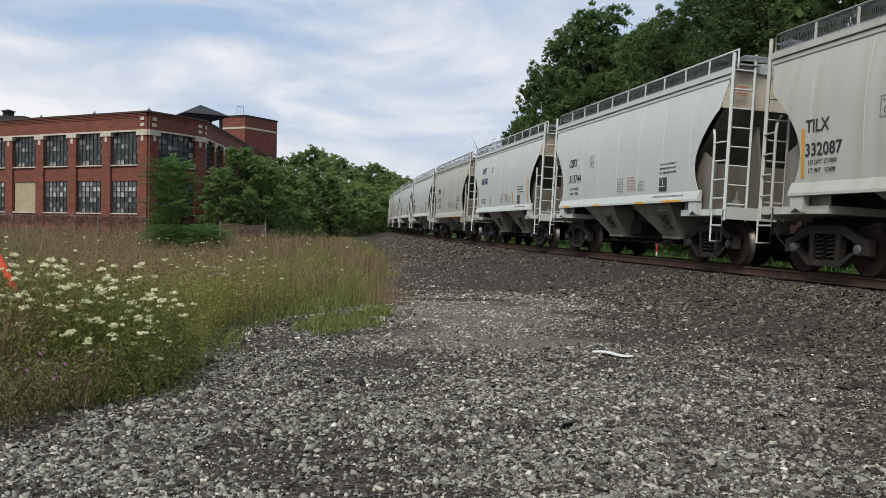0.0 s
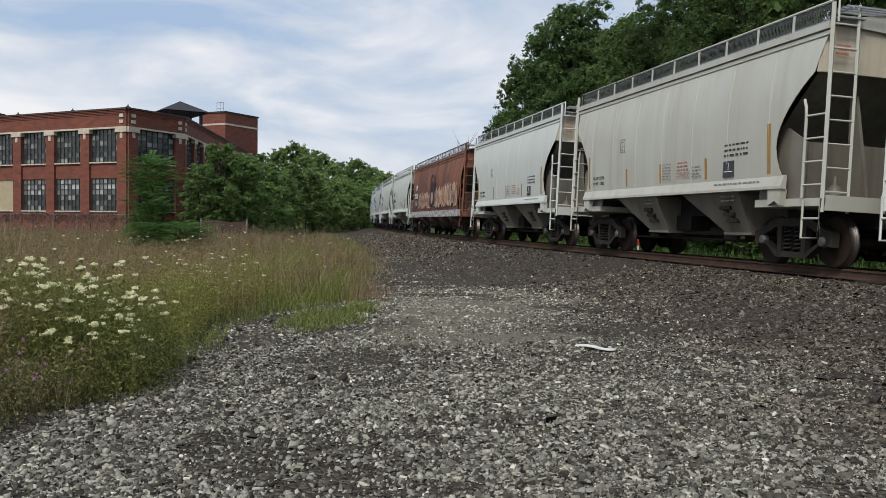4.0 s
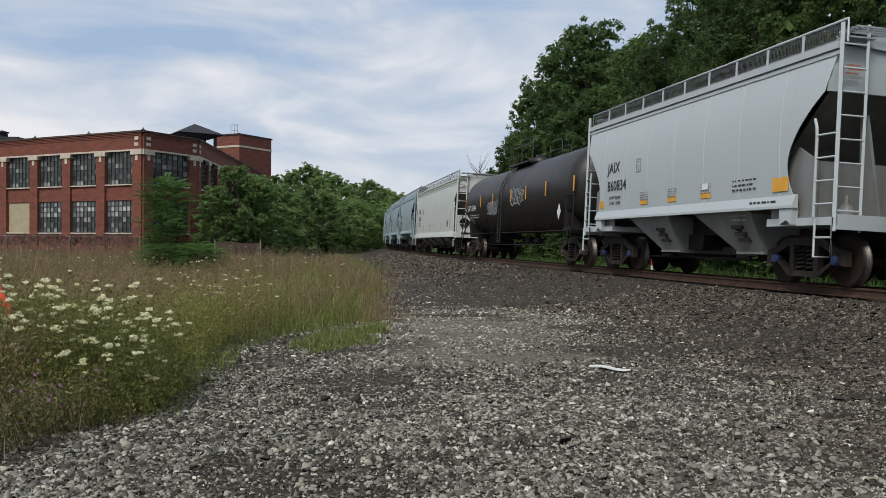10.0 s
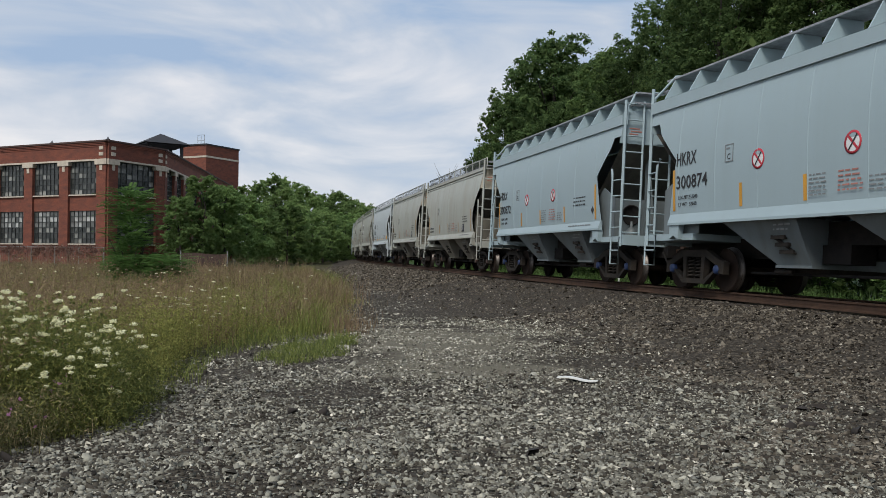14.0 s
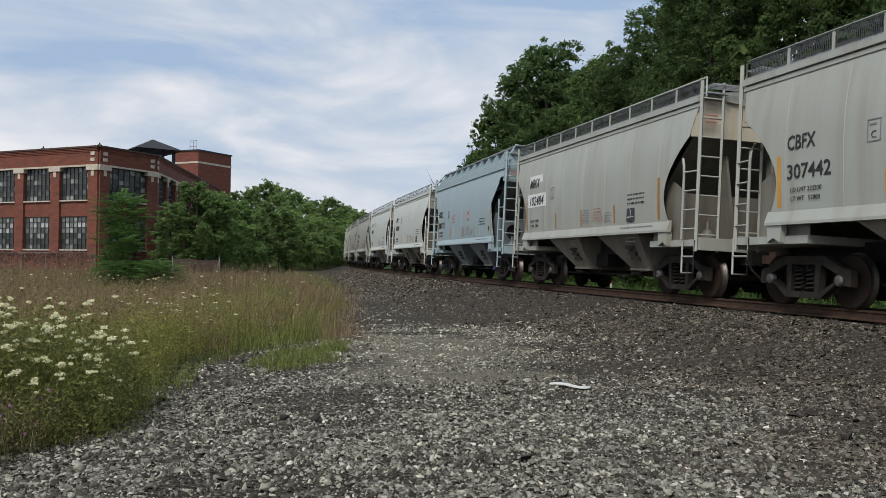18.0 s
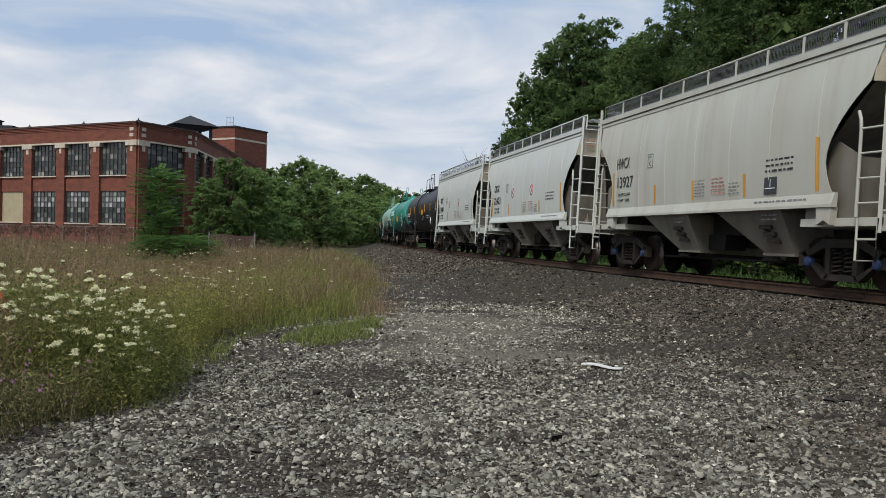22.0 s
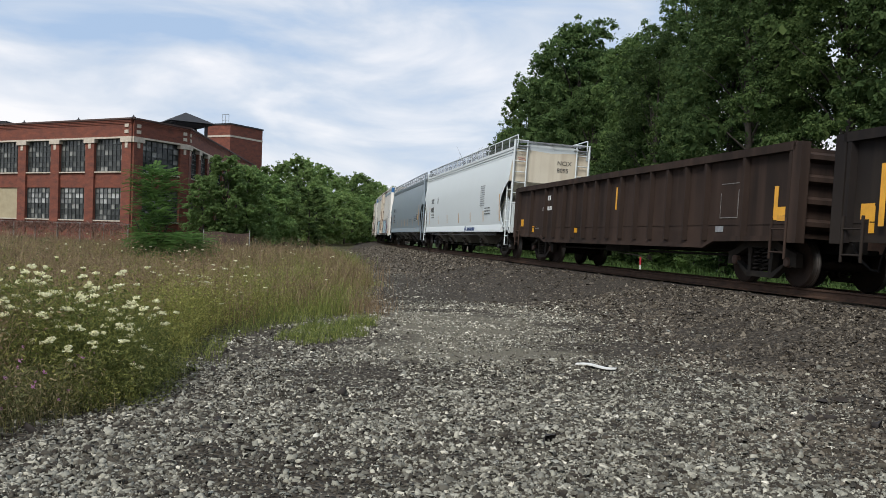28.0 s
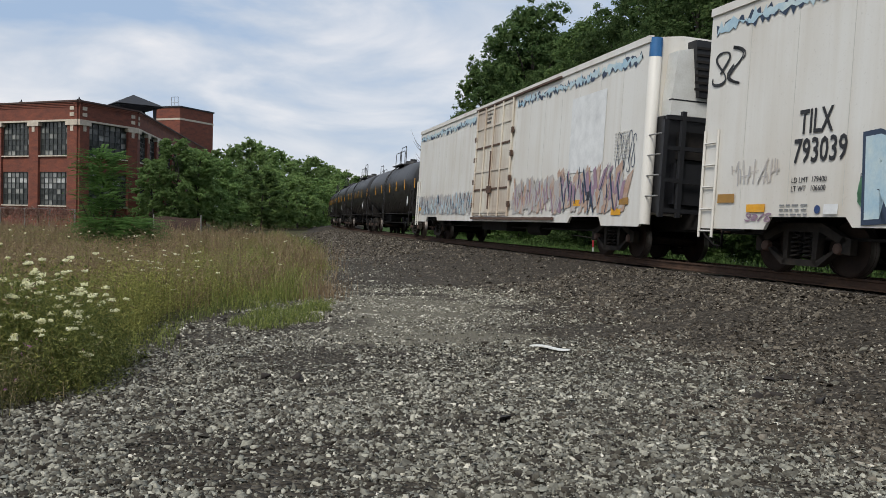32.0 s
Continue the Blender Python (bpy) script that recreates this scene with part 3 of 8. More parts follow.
        part("outlet_flange", Geo().box(a + lean - 0.06, b + 0.04, -1.14, 1.14, bot - 0.03, bot + 0.02), p["bay"] or SHADED_DUST, bay)
        gate = Geo().box(a + lean + 0.05, b - 0.05, -0.7, 0.7, bot - 0.15, bot - 0.03)
        gate.tube([(a + lean - 0.3, -0.95, bot - 0.1), (a + lean + 0.2, -0.95, bot - 0.1)], 0.045, 8)
        part("outlet_gate", gate, TRUCK_STEEL, bay)
        rib = Geo()
        for j in range(3):
            rib.box(b - 0.8 + 0.06 * j, b - 0.42 + 0.06 * j, -1.39 + 0.055 * j, -1.3 + 0.03 * j, top - 0.36 - 0.13 * j, top - 0.29 - 0.13 * j)
        rib.tube([(b - 0.8, -1.37, top - 0.3), (b - 0.55, -1.32, top - 0.42), (b - 0.3, -1.2, top - 0.62)], 0.025, 5)
        part("vibrator_bracket", rib, TRUCK_STEEL, bay)
        data_lines(bay, STENCIL, b - 0.62, top - 0.12, -1.475, 0.5, 2, 0.05)
    centre = Geo().box(-p["over"] / 2 + 0.45, p["over"] / 2 - 0.45, -0.32, 0.32, 0.72, 1.14)
    part("centre_sill", centre, STEEL_DARK, car)
    # The dark steel colour here stands for shade between the outlet bays.
    inner = Geo().prism([(-p["low"] + 1.3, 1.36), (p["low"] - 1.3, 1.36), (p["low"] - 1.9, 0.95), (-p["low"] + 1.9, 0.95)], 1, -0.8, 0.8)
    part("inner_slope", inner, STEEL_DARK, car)
    pipe = Geo().tube([(-p["low"] + 1.6, -0.7, 0.42), (p["low"] - 1.2, -0.7, 0.42)], 0.03, 6)
    pipe.box(-0.5, 0.3, -0.9, -0.4, 0.62, 0.95)
    part("brake_pipe", pipe, STEEL_DARK, car)
    if p["seams"] == 0 and p["bulge"] > 0.08:
        for z in (0.95, 0.87):
            part("side_rod", Geo().tube([(-p["low"] + 1.2, -1.5, z), (p["low"] - 0.8, -1.5, z)], 0.016, 5), BRAKE, car)
    # walkway on the roof
    rz = p["rail_z"]
    if p["style"] == "rail":
        for sgn in (-1, 1):
            y = sgn * (p["top"] - 0.06)
            board = Geo().box(-T - 0.15, T + 0.15, min(y, y - sgn * 0.5), max(y, y - sgn * 0.5), e + 0.17, e + 0.2)
            part("running_board", board, GALV, car)
            top = Geo().tube([(-T - 0.1, y, e + 0.1), (-T - 0.1, y, rz), (T + 0.1, y, rz), (T + 0.1, y, e + 0.1)], 0.022, 6)
            part("hand_rail", top, coat, car)
            n = int(2 * H / 1.12)
            if sgn < 0:
                pm = Geo().box(-0.03, 0.03, y - 0.012, y + 0.012, e + 0.1, rz).mesh("rail_post", coat)
                for k in range(1, n):
                    share("rail_post", pm, car, (-H + 2 * H * k / n, 0, 0))
            else:
                g = Geo()
                for k in range(1, n):
                    g.box(-H + 2 * H * k / n - 0.03, -H + 2 * H * k / n + 0.03, y - 0.012, y + 0.012, e + 0.1, rz)
                part("far_rail_posts", g, coat, car)
            if sgn < 0:
                mesh_g = Geo()
                k = -H
                while k < H:
                    mesh_g.add([(k, y, e + 0.12), (k + 0.014, y, e + 0.12), (k + 0.054, y, rz - 0.02), (k + 0.04, y, rz - 0.02)], [(0, 1, 2, 3)])
                    mesh_g.add([(k + 0.04, y + 0.003, e + 0.12), (k + 0.054, y + 0.003, e + 0.12), (k + 0.014, y + 0.003, rz - 0.02), (k, y + 0.003, rz - 0.02)], [(0, 1, 2, 3)])
                    k += 0.045
                part("rail_mesh", mesh_g, MESH_DARK, car)
    else:
        top = Geo().box(-H - 0.1, H + 0.1, -1.16, -0.55, rz - 0.04, rz)
        top.box(-H - 0.1, H + 0.1, 0.55, 1.12, rz - 0.05, rz)
        part("running_board", top, GALV, car)
        bm_ = Geo().prism([(-1.44, e + 0.06), (-0.6, e + 0.26), (-0.6, rz - 0.05), (-1.14, rz - 0.05)], 0, -0.02, 0.02).mesh("board_bracket", coat)
        n = 10
        for k in range(n + 1):
            share("board_bracket", bm_, car, (-H + 0.25 + (2 * H - 0.5) * k / n, 0, 0))
        for way in (-1, 1):
            hoop = Geo().tube([(way * (H + 0.08), -1.45, e - 0.2), (way * (H + 0.08), -1.45, e + 0.2), (way * (H - 0.2), -1.1, rz + 0.04), (way * (H - 0.5), -0.6, rz + 0.04)], 0.03, 6)
            part("grab_hoop", hoop, coat, car)
    return car


def plate(parent, name, mat, x0, x1, z0, z1, y, label=""):
    return part(name, Geo().box(x0, x1, y - 0.002, y + 0.002, z0, z1), mat, parent, label)


def data_lines(parent, mat, x, z, y, w, rows, h=0.05):
    """Small unreadable stencilling, as bars."""
    rnd = random.Random(int(x * 100) + int(z * 100))
    g = Geo()
    for k in range(rows):
        a = x
        while a < x + w - 0.06:
            b = min(x + w, a + rnd.uniform(0.04, 0.16))
            g.box(a, b, y - 0.001, y + 0.001, z - k * h * 1.7, z - k * h * 1.7 + h * 0.6)
            a = b + rnd.uniform(0.03, 0.06)
    tagged(part("small_stencilling", g, mat, parent), kind="stuff")


def tank_car(label, coat, over=16.6, r=1.46, caps="grey", dome="plain"):
    """A tank car."""
    car = thing("tank_car", label, "freight car", "train on the line")
    H, zc = over / 2 - 0.5, 1.06 + r + 0.12
    prof = [(-H, 0.001), (-H + 0.05, r * 0.4), (-H + 0.2, r * 0.75), (-H + 0.45, r * 0.95), (-H + 0.7, r)]
    full = prof + [(k * (H - 0.7) / 4, r) for k in range(-3, 4)] + [(-h, q) for h, q in prof[::-1]]
    part("tank_shell", Geo().lathe(full, 0, 40, (0, 0, zc)), coat, car)
    for k in (-3, -1, 1, 3):
        part("jacket_seam", Geo().lathe([(k * (H - 0.7) / 4 - 0.03, r + 0.001), (k * (H - 0.7) / 4, r + 0.008), (k * (H - 0.7) / 4 + 0.03, r + 0.001)], 0, 40, (0, 0, zc)), coat, car)
    # top platform, dome and railings
    top = zc + r
    if dome == "tub":
        part("dome", Geo().lathe([(-0.1, 0.42), (0.42, 0.42), (0.47, 0.36), (0.47, 0.001)], 2, 20, (0, 0, top)), coat, car, "round valve housing on top of the tank")
    else:
        part("dome", Geo().lathe([(-0.1, 0.5), (0.16, 0.5), (0.2, 0.46), (0.2, 0.22), (0.34, 0.2), (0.36, 0.001)], 2, 20, (0, 0, top)), coat, car)
    for sgn in (-1, 1):
        part("platform", Geo().box(-1.5, 1.5, min(sgn * 0.55, sgn * 1.0), max(sgn * 0.55, sgn * 1.0), top - 0.12, top - 0.07), coat, car)
        rail = Geo().tube([(-1.45, sgn * 0.8, top - 0.2), (-1.45, sgn * 0.8, top + 0.58), (-1.33, sgn * 0.8, top + 0.68), (1.33, sgn * 0.8, top + 0.68), (1.45, sgn * 0.8, top + 0.58), (1.45, sgn * 0.8, top - 0.2)], 0.022, 6)
        rail.tube([(-0.05, sgn * 0.8, top - 0.2), (-0.05, sgn * 0.8, top + 0.68)], 0.02, 6)
        part("platform_rail", rail, coat, car)
        guard = Geo().tube([(-0.75, sgn * 0.62, top), (-0.75, sgn * 0.62, top + 0.85), (-0.6, sgn * 0.62, top + 1.0), (0.7, sgn * 0.62, top + 1.0), (0.85, sgn * 0.62, top + 0.85), (0.85, sgn * 0.62, top)], 0.024, 6)
        part("valve_guard", guard, coat, car)
        # ladder that follows the shell
        for lx in (-0.66, -0.22):
            pts = [(lx, sgn * 1.56, 0.75), (lx, sgn * 1.56, zc)] + [(lx, sgn * (r + 0.1) * math.cos(a), zc + (r + 0.1) * math.sin(a)) for a in [radians(q) for q in (12, 25, 40, 55, 66)]]
            part("ladder_stile", Geo().tube(pts, 0.026, 6), coat, car)
        rung = Geo()
        for z in [0.8 + 0.4 * k for k in range(5)]:
            rung.tube([(-0.66, sgn * 1.56, z), (-0.22, sgn * 1.56, z)], 0.018, 5)
        for a in (10, 26, 42, 56):
            rung.tube([(-0.66, sgn * (r + 0.1) * math.cos(radians(a)), zc + (r + 0.1) * math.sin(radians(a))), (-0.22, sgn * (r + 0.1) * math.cos(radians(a)), zc + (r + 0.1) * math.sin(radians(a)))], 0.018, 5)
        part("ladder_rungs", rung, coat, car)
        hr = Geo().tube([(-H + 0.2, sgn * 1.5, 1.12), (H - 0.2, sgn * 1.5, 1.12)], 0.022, 6)
        for k in range(-4, 5):
            hr.tube([(k * (H - 0.6) / 4, sgn * 1.5, 1.12), (k * (H - 0.6) / 4 + 0.5, sgn * 1.36, zc - r * 0.55)], 0.016, 5)
        part("side_handrail", hr, STEEL_DARK, car)
    for way in (-1, 1):
        fx = way * (over / 2 - 1.6)
        part("stub_sill", Geo().box(min(fx - way * 2.2, way * (over / 2 - 0.45)), max(fx - way * 2.2, way * (over / 2 - 0.45)), -0.32, 0.32, 0.74, 1.16), STEEL_DARK, car)
        part("end_platform", Geo().box(min(way * (over / 2 - 1.3), way * (over / 2 - 0.5)), max(way * (over / 2 - 1.3), way * (over / 2 - 0.5)), -1.5, 1.5, 1.14, 1.22), STEEL_DARK, car)
        saddle = Geo().prism([(-1.2, 1.0), (1.2, 1.0), (1.3, zc - 0.85), (0.8, zc - r * 0.84), (-0.8, zc - r * 0.84), (-1.3, zc - 0.85)], 0, fx - 0.2, fx + 0.2)
        part("saddle", saddle, STEEL_DARK, car)
        for sgn in (-1, 1):
            part("end_rail", Geo().tube([(way * (over / 2 - 1.25), sgn * 1.45, 1.2), (way * (over / 2 - 1.25), sgn * 1.45, 2.2), (way * (over / 2 - 1.15), sgn * 1.45, 2.28), (way * (over / 2 - 0.6), sgn * 1.45, 2.28), (way * (over / 2 - 0.52), sgn * 1.45, 2.2), (way * (over / 2 - 0.52), sgn * 1.45, 1.2)], 0.024, 6), STEEL_DARK, car)
            part("sill_step", Geo().tube([(way * (over / 2 - 1.2), sgn * 1.5, 1.15), (way * (over / 2 - 1.2), sgn * 1.5, 0.5), (way * (over / 2 - 0.75), sgn * 1.5, 0.5), (way * (over / 2 - 0.75), sgn * 1.5, 1.15)], 0.024, 6), STEEL_DARK, car)
        coupler(car, way * over / 2, way)
        truck(car, fx, caps)
    gear = Geo().box(-0.5, 0.1, -0.4, -0.1, 0.75, 1.0).tube([(0.8, -0.3, 0.85), (1.4, -0.3, 0.85)], 0.12, 10).tube([(-H + 1.5, -0.8, 0.66), (H - 1.5, -0.8, 0.66)], 0.025, 5)
    gear.lathe([(-0.35, 0.12), (0.2, 0.12), (0.25, 0.25)], 2, 12, (0, 0, zc - r - 0.05))
    part("brake_gear", gear, STEEL_DARK, car)
    return car, H, zc, r


def gondola(label, coat, over=17.7, top=2.52, caps="rust"):
    car = thing("gondola_car", label, "freight car", "train on the line")
    H = over / 2 - 0.65
    for sgn in (-1, 1):
        part("side_sheet", Geo().prism([(-H, 0.9), (-H + 2.7, 0.86), (-H + 3.1, 0.72), (H - 3.1, 0.72), (H - 2.7, 0.86), (H, 0.9), (H, top), (-H, top)], 1, min(sgn * 1.46, sgn * 1.48), max(sgn * 1.46, sgn * 1.48)), coat, car)
        part("top_chord", Geo().box(-H - 0.02, H + 0.02, min(sgn * 1.44, sgn * 1.6), max(sgn * 1.44, sgn * 1.6), top - 0.06, top + 0.1), coat, car)
        part("side_sill", Geo().prism([(-H, 0.84), (-H + 2.7, 0.8), (-H + 3.1, 0.66), (H - 3.1, 0.66), (H - 2.7, 0.8), (H, 0.84), (H, 0.94), (H - 2.65, 0.9), (H - 3.05, 0.76), (-H + 3.05, 0.76), (-H + 2.65, 0.9), (-H, 0.94)], 1, min(sgn * 1.44, sgn * 1.53), max(sgn * 1.44, sgn * 1.53)), coat, car)
        rm = Geo().prism([(-0.075, sgn * 1.482), (0.075, sgn * 1.482), (0.045, sgn * 1.59), (-0.045, sgn * 1.59)], 2, 0.82, top - 0.05).mesh("side_post", coat)
        for x in [-0.12 - H + 0.24, -6.69] + [-5.22 + 0.87 * k for k in range(13)] + [6.69, H - 0.12]:
            share("side_post", rm, car, (x, 0, 0))
        part("floor_weld", Geo().box(-H, H, min(sgn * 1.478, sgn * 1.492), max(sgn * 1.478, sgn * 1.492), 1.14, 1.165), coat, car)
    part("car_floor", Geo().box(-H, H, -1.45, 1.45, 0.98, 1.06), coat, car)
    part("centre_sill", Geo().box(-over / 2 + 0.5, over / 2 - 0.5, -0.33, 0.33, 0.68, 0.98), STEEL_DARK, car)
    part("scrap_load", Geo().box(-H + 0.2, H - 0.2, -1.4, 1.4, 1.06, top - 0.6), RUST, car)
    for way in (-1, 1):
        g = Geo().box(min(way * H, way * (H - 0.05)), max(way * H, way * (H - 0.05)), -1.46, 1.46, 0.9, top)
        part("end_sheet", g, coat, car)
        for k in range(4):
            z = 1.15 + k * 0.4
            part("end_rib", Geo().prism([(way * H, z - 0.1), (way * (H + 0.13), z - 0.04), (way * (H + 0.13), z + 0.04), (way * H, z + 0.1)], 1, -1.5, 1.5), coat, car)
        part("corner_post", Geo().box(min(way * (H - 0.05), way * (H + 0.2)), max(way * (H - 0.05), way * (H + 0.2)), -1.6, -1.42, 0.8, top + 0.08), coat, car)
        part("corner_post", Geo().box(min(way * (H - 0.05), way * (H + 0.2)), max(way * (H - 0.05), way * (H + 0.2)), 1.42, 1.6, 0.8, top + 0.08), coat, car)
        for sgn in (-1, 1):
            x = way * (H - 0.55)
            ladder(car, "grab_iron", coat, (x, sgn * 1.6), (x + way * 0.45, sgn * 1.6), 0.5, 1.25)
        coupler(car, way * over / 2, way)
        truck(car, way * (H - 1.65), caps)
    part("brake_gear", Geo().box(-1.4, 0.2, -0.9, -0.3, 0.5, 0.8).tube([(-H + 2, -0.8, 0.55), (H - 2, -0.8, 0.55)], 0.03, 5), STEEL_DARK, car)
    return car, H


def reefer(label, coat, over=24.7, caps="rust"):
    car = thing("refrigerated_boxcar", label, "freight car", "train on the line")
    H, top = over / 2 - 1.15, 4.92
    for sgn in (-1, 1):
        g = Geo().prism([(-H, 0.76), (-H + 0.06, 0.72), (-H + 1.95, 0.72), (-H + 2.1, 0.94), (-H + 3.85, 0.94), (-H + 4.0, 0.78), (H - 4.0, 0.78), (H - 3.85, 0.94), (H - 2.1, 0.94), (H - 1.95, 0.72), (H - 0.06, 0.72), (H, 0.76), (H, top), (-H, top)], 1, min(sgn * 1.50, sgn * 1.56), max(sgn * 1.50, sgn * 1.56))
        part("side_wall", g, coat, car)
        for k in range(1, 18):
            x = -H + 2 * H * k / 18
            if abs(x - 0.27) > 2.1:
                part("panel_seam", Geo().box(x - 0.007, x + 0.007, min(sgn * 1.56, sgn * 1.563), max(sgn * 1.56, sgn * 1.563), 1.1, top - 0.1), SEAM, car)
        part("top_chord", Geo().box(-H, H, min(sgn * 1.5, sgn * 1.6), max(sgn * 1.5, sgn * 1.6), top - 0.1, top + 0.05), coat, car)
    part("roof", Geo().prism([(-1.56, top), (1.56, top), (0.8, top + 0.12), (-0.8, top + 0.12)], 0, -H, H), coat, car)
    part("underframe", Geo().box(-over / 2 + 0.5, over / 2 - 0.5, -0.35, 0.35, 0.68, 1.06).box(-H + 3.8, H - 3.8, -1.4, 1.4, 0.9, 1.05), STEEL_DARK, car)
    part("brake_gear", Geo().box(-2.0, 0.8, -1.1, -0.4, 0.5, 0.9).tube([(-H + 2, -0.9, 0.62), (H - 2, -0.9, 0.62)], 0.03, 5).tube([(2.5, -0.8, 0.6), (3.6, -0.8, 0.6)], 0.2, 10), STEEL_DARK, car)
    # plug door with its bars
    d = part("plug_door", Geo().box(-1.65, 2.2, -1.60, -1.565, 0.98, 4.78), DOOR_RUST, car, "rust-streaked plug door with locking bars")
    for x in (-1.65, -0.7, 0.25, 1.2, 2.2):
        part("door_bar", Geo().tube([(x, -1.63, 0.95), (x, -1.63, 4.8)], 0.035, 6), DOOR_RUST, d)
    for z in (1.1, 1.9, 2.55, 3.4, 4.1, 4.7):
        part("door_rib", Geo().box(-1.65, 2.2, -1.63, -1.6, z - 0.03, z + 0.03), RUST if z in (1.9, 3.4) else DOOR_RUST, d)
    for k, z in enumerate((4.5, 4.36, 4.22)):
        lettering(("CLOSE AND LOCK", "DOOR BEFORE", "MOVING CAR")[k], 0.115, BLACK, d, -0.6, -1.606, z, 0.0, 0.62)
    for z in (1.35, 2.2, 3.0, 3.75):
        part("hinge", Geo().box(-1.8, -1.62, -1.66, -1.6, z - 0.09, z + 0.09), RUST, d)
        part("hinge", Geo().box(2.17, 2.35, -1.66, -1.6, z - 0.09, z + 0.09), RUST, d)
    part("lock_rod", Geo().tube([(0.25, -1.67, 1.2), (0.25, -1.67, 3.2)], 0.03, 6).box(0.05, 0.45, -1.69, -1.64, 1.75, 2.0), RUST, d)
    part("door_track", Geo().box(-1.8, 6.1, -1.66, -1.58, 0.84, 0.92), RUST, car)
    part("door_track", Geo().box(-1.9, 6.1, -1.64, -1.58, 4.8, 4.86), RUST, car)
    for way in (-1, 1):
        part("end_wall", Geo().box(min(way * H, way * (H - 0.06)), max(way * H, way * (H - 0.06)), -1.5, 1.5, 1.0, top), coat, car)
        part("end_sill", Geo().box(min(way * H, way * (H + 0.75)), max(way * H, way * (H + 0.75)), -0.5, 0.5, 0.72, 1.1), STEEL_DARK, car)
        coupler(car, way * over / 2, way)
        truck(car, way * (H - 2.3), caps)
        for sgn in (-1, 1):
            if way > 0:
                continue
            x = way * (H - 0.5)
            ladder(car, "side_ladder", coat, (x, sgn * 1.6), (x + way * 0.42, sgn * 1.6), 0.55, 2.6)
    # cooling unit on the leading end
    black = material("black_plastic_housing", (0.012, 0.012, 0.014), 0.5)
    shell = material("white_plastic_housing", (0.62, 0.62, 0.59), 0.4, 0, (0.5, 0.49, 0.45), 2)
    u = part("cooling_unit", Geo().prism([(-1.2, 3.2), (-1.2, 3.55), (-1.12, 4.6), (-0.6, 4.72), (1.25, 4.72), (1.25, 3.2)], 0, H + 0.01, H + 0.42), shell, car, "white and black cooling unit on the car's end")
    part("grille_housing", Geo().prism([(-0.62, 3.62), (-0.78, 4.85), (1.25, 4.85), (1.1, 3.62)], 0, H + 0.2, H + 0.55), black, u)
    part("seam", Geo().box(H + 0.3, H + 0.425, -1.205, 1.255, 3.52, 3.55), black, u)
    part("engine_bay", Geo().box(H + 0.01, H + 0.3, -1.3, 1.3, 1.05, 3.18), black, u)
    for k in range(7):
        part("grille_slat", Geo().box(H + 0.55, H + 0.58, -0.75, 0.95, 3.75 + k * 0.15, 3.8 + k * 0.15), STEEL_DARK, u)
    part("fuel_tank", Geo().box(H + 0.02, H + 0.5, -1.05, 1.15, 1.25, 2.15), black, u)
    part("generator", Geo().box(H + 0.02, H + 0.42, -0.95, 1.0, 2.25, 2.85), STEEL_DARK, u)
    for yy in (-1.42, -1.0, 1.0, 1.42):
        part("frame_post", Geo().box(H + 0.58, H + 0.68, yy - 0.05, yy + 0.05, 0.95, 3.25 if abs(yy) < 1.2 else 3.05), black, u)
    for z in (1.1, 1.75, 2.45, 3.1):
        part("frame_bar", Geo().box(H + 0.6, H + 0.67, -1.42, 1.42, z - 0.045, z + 0.045), black, u)
    for z in (1.4, 1.85, 2.3, 2.75):
        part("grab_iron", Geo().tube([(H + 0.02, -1.5, z), (H + 0.62, -1.5, z)], 0.018, 5), BRAKE, u)
    part("corner_post", Geo().lathe([(0.78, 0.14), (4.86, 0.14), (4.9, 0.1)], 2, 14, (H - 0.02, -1.43, 0)), coat, car, "rounded stained corner post")
    part("corner_cap", Geo().lathe([(4.5, 0.143), (4.92, 0.143)], 2, 14, (H - 0.02, -1.43, 0)), material("blue_corner", (0.03, 0.14, 0.33), 0.5), car, "blue painted corner")
    return car, H


# ---- ground ----
def off_of(x, y):
    return math.hypot(x - CX, y - CY) - RADIUS


def field_edge(y):
    """x of the border between weeds and gravel, by the distance ahead."""
    pts = ((-60, -3.2), (5, -3.5), (6.4, -2.9), (7, -2.65), (8.6, -2.85), (9.3, -2.5), (10.3, -2.75), (11.8, -3.0), (13, -2.75), (14.5, -2.1), (16.5, -1.6), (18.6, -1.35), (26, -1.7), (40, -3.4), (60, -7.3), (110, -9.5), (400, -30))
    for (y0, x0), (y1, x1) in zip(pts, pts[1:]):
        if y <= y1:
            return x0 + (x1 - x0) * max(0.0, (y - y0) / (y1 - y0))
    return pts[-1][1]


GROUND = -0.75


def ground_z(x, y):
    d = off_of(x, y)
    if d > 0:
        t = min(1, max(0, (d - 1.45) / 3.2))
        z = -0.19 + (GROUND + 0.19) * (t * t * (3 - 2 * t) * 0.5 + t * 0.5)
        z += 0.06 * noise.noise(Vector((x * 0.25, y * 0.25, 0))) * t
        # the weedy field lies a little higher towards the works
        left = max(0.0, field_edge(y) - x)
        z += min(0.55, left * 0.016)
    else:
        t = min(1, max(0, (-d - 1.45) / 3.0))
        z = -0.21 - 0.65 * t + 0.05 * noise.noise(Vector((x * 0.2, y * 0.2, 3))) * t
    return z


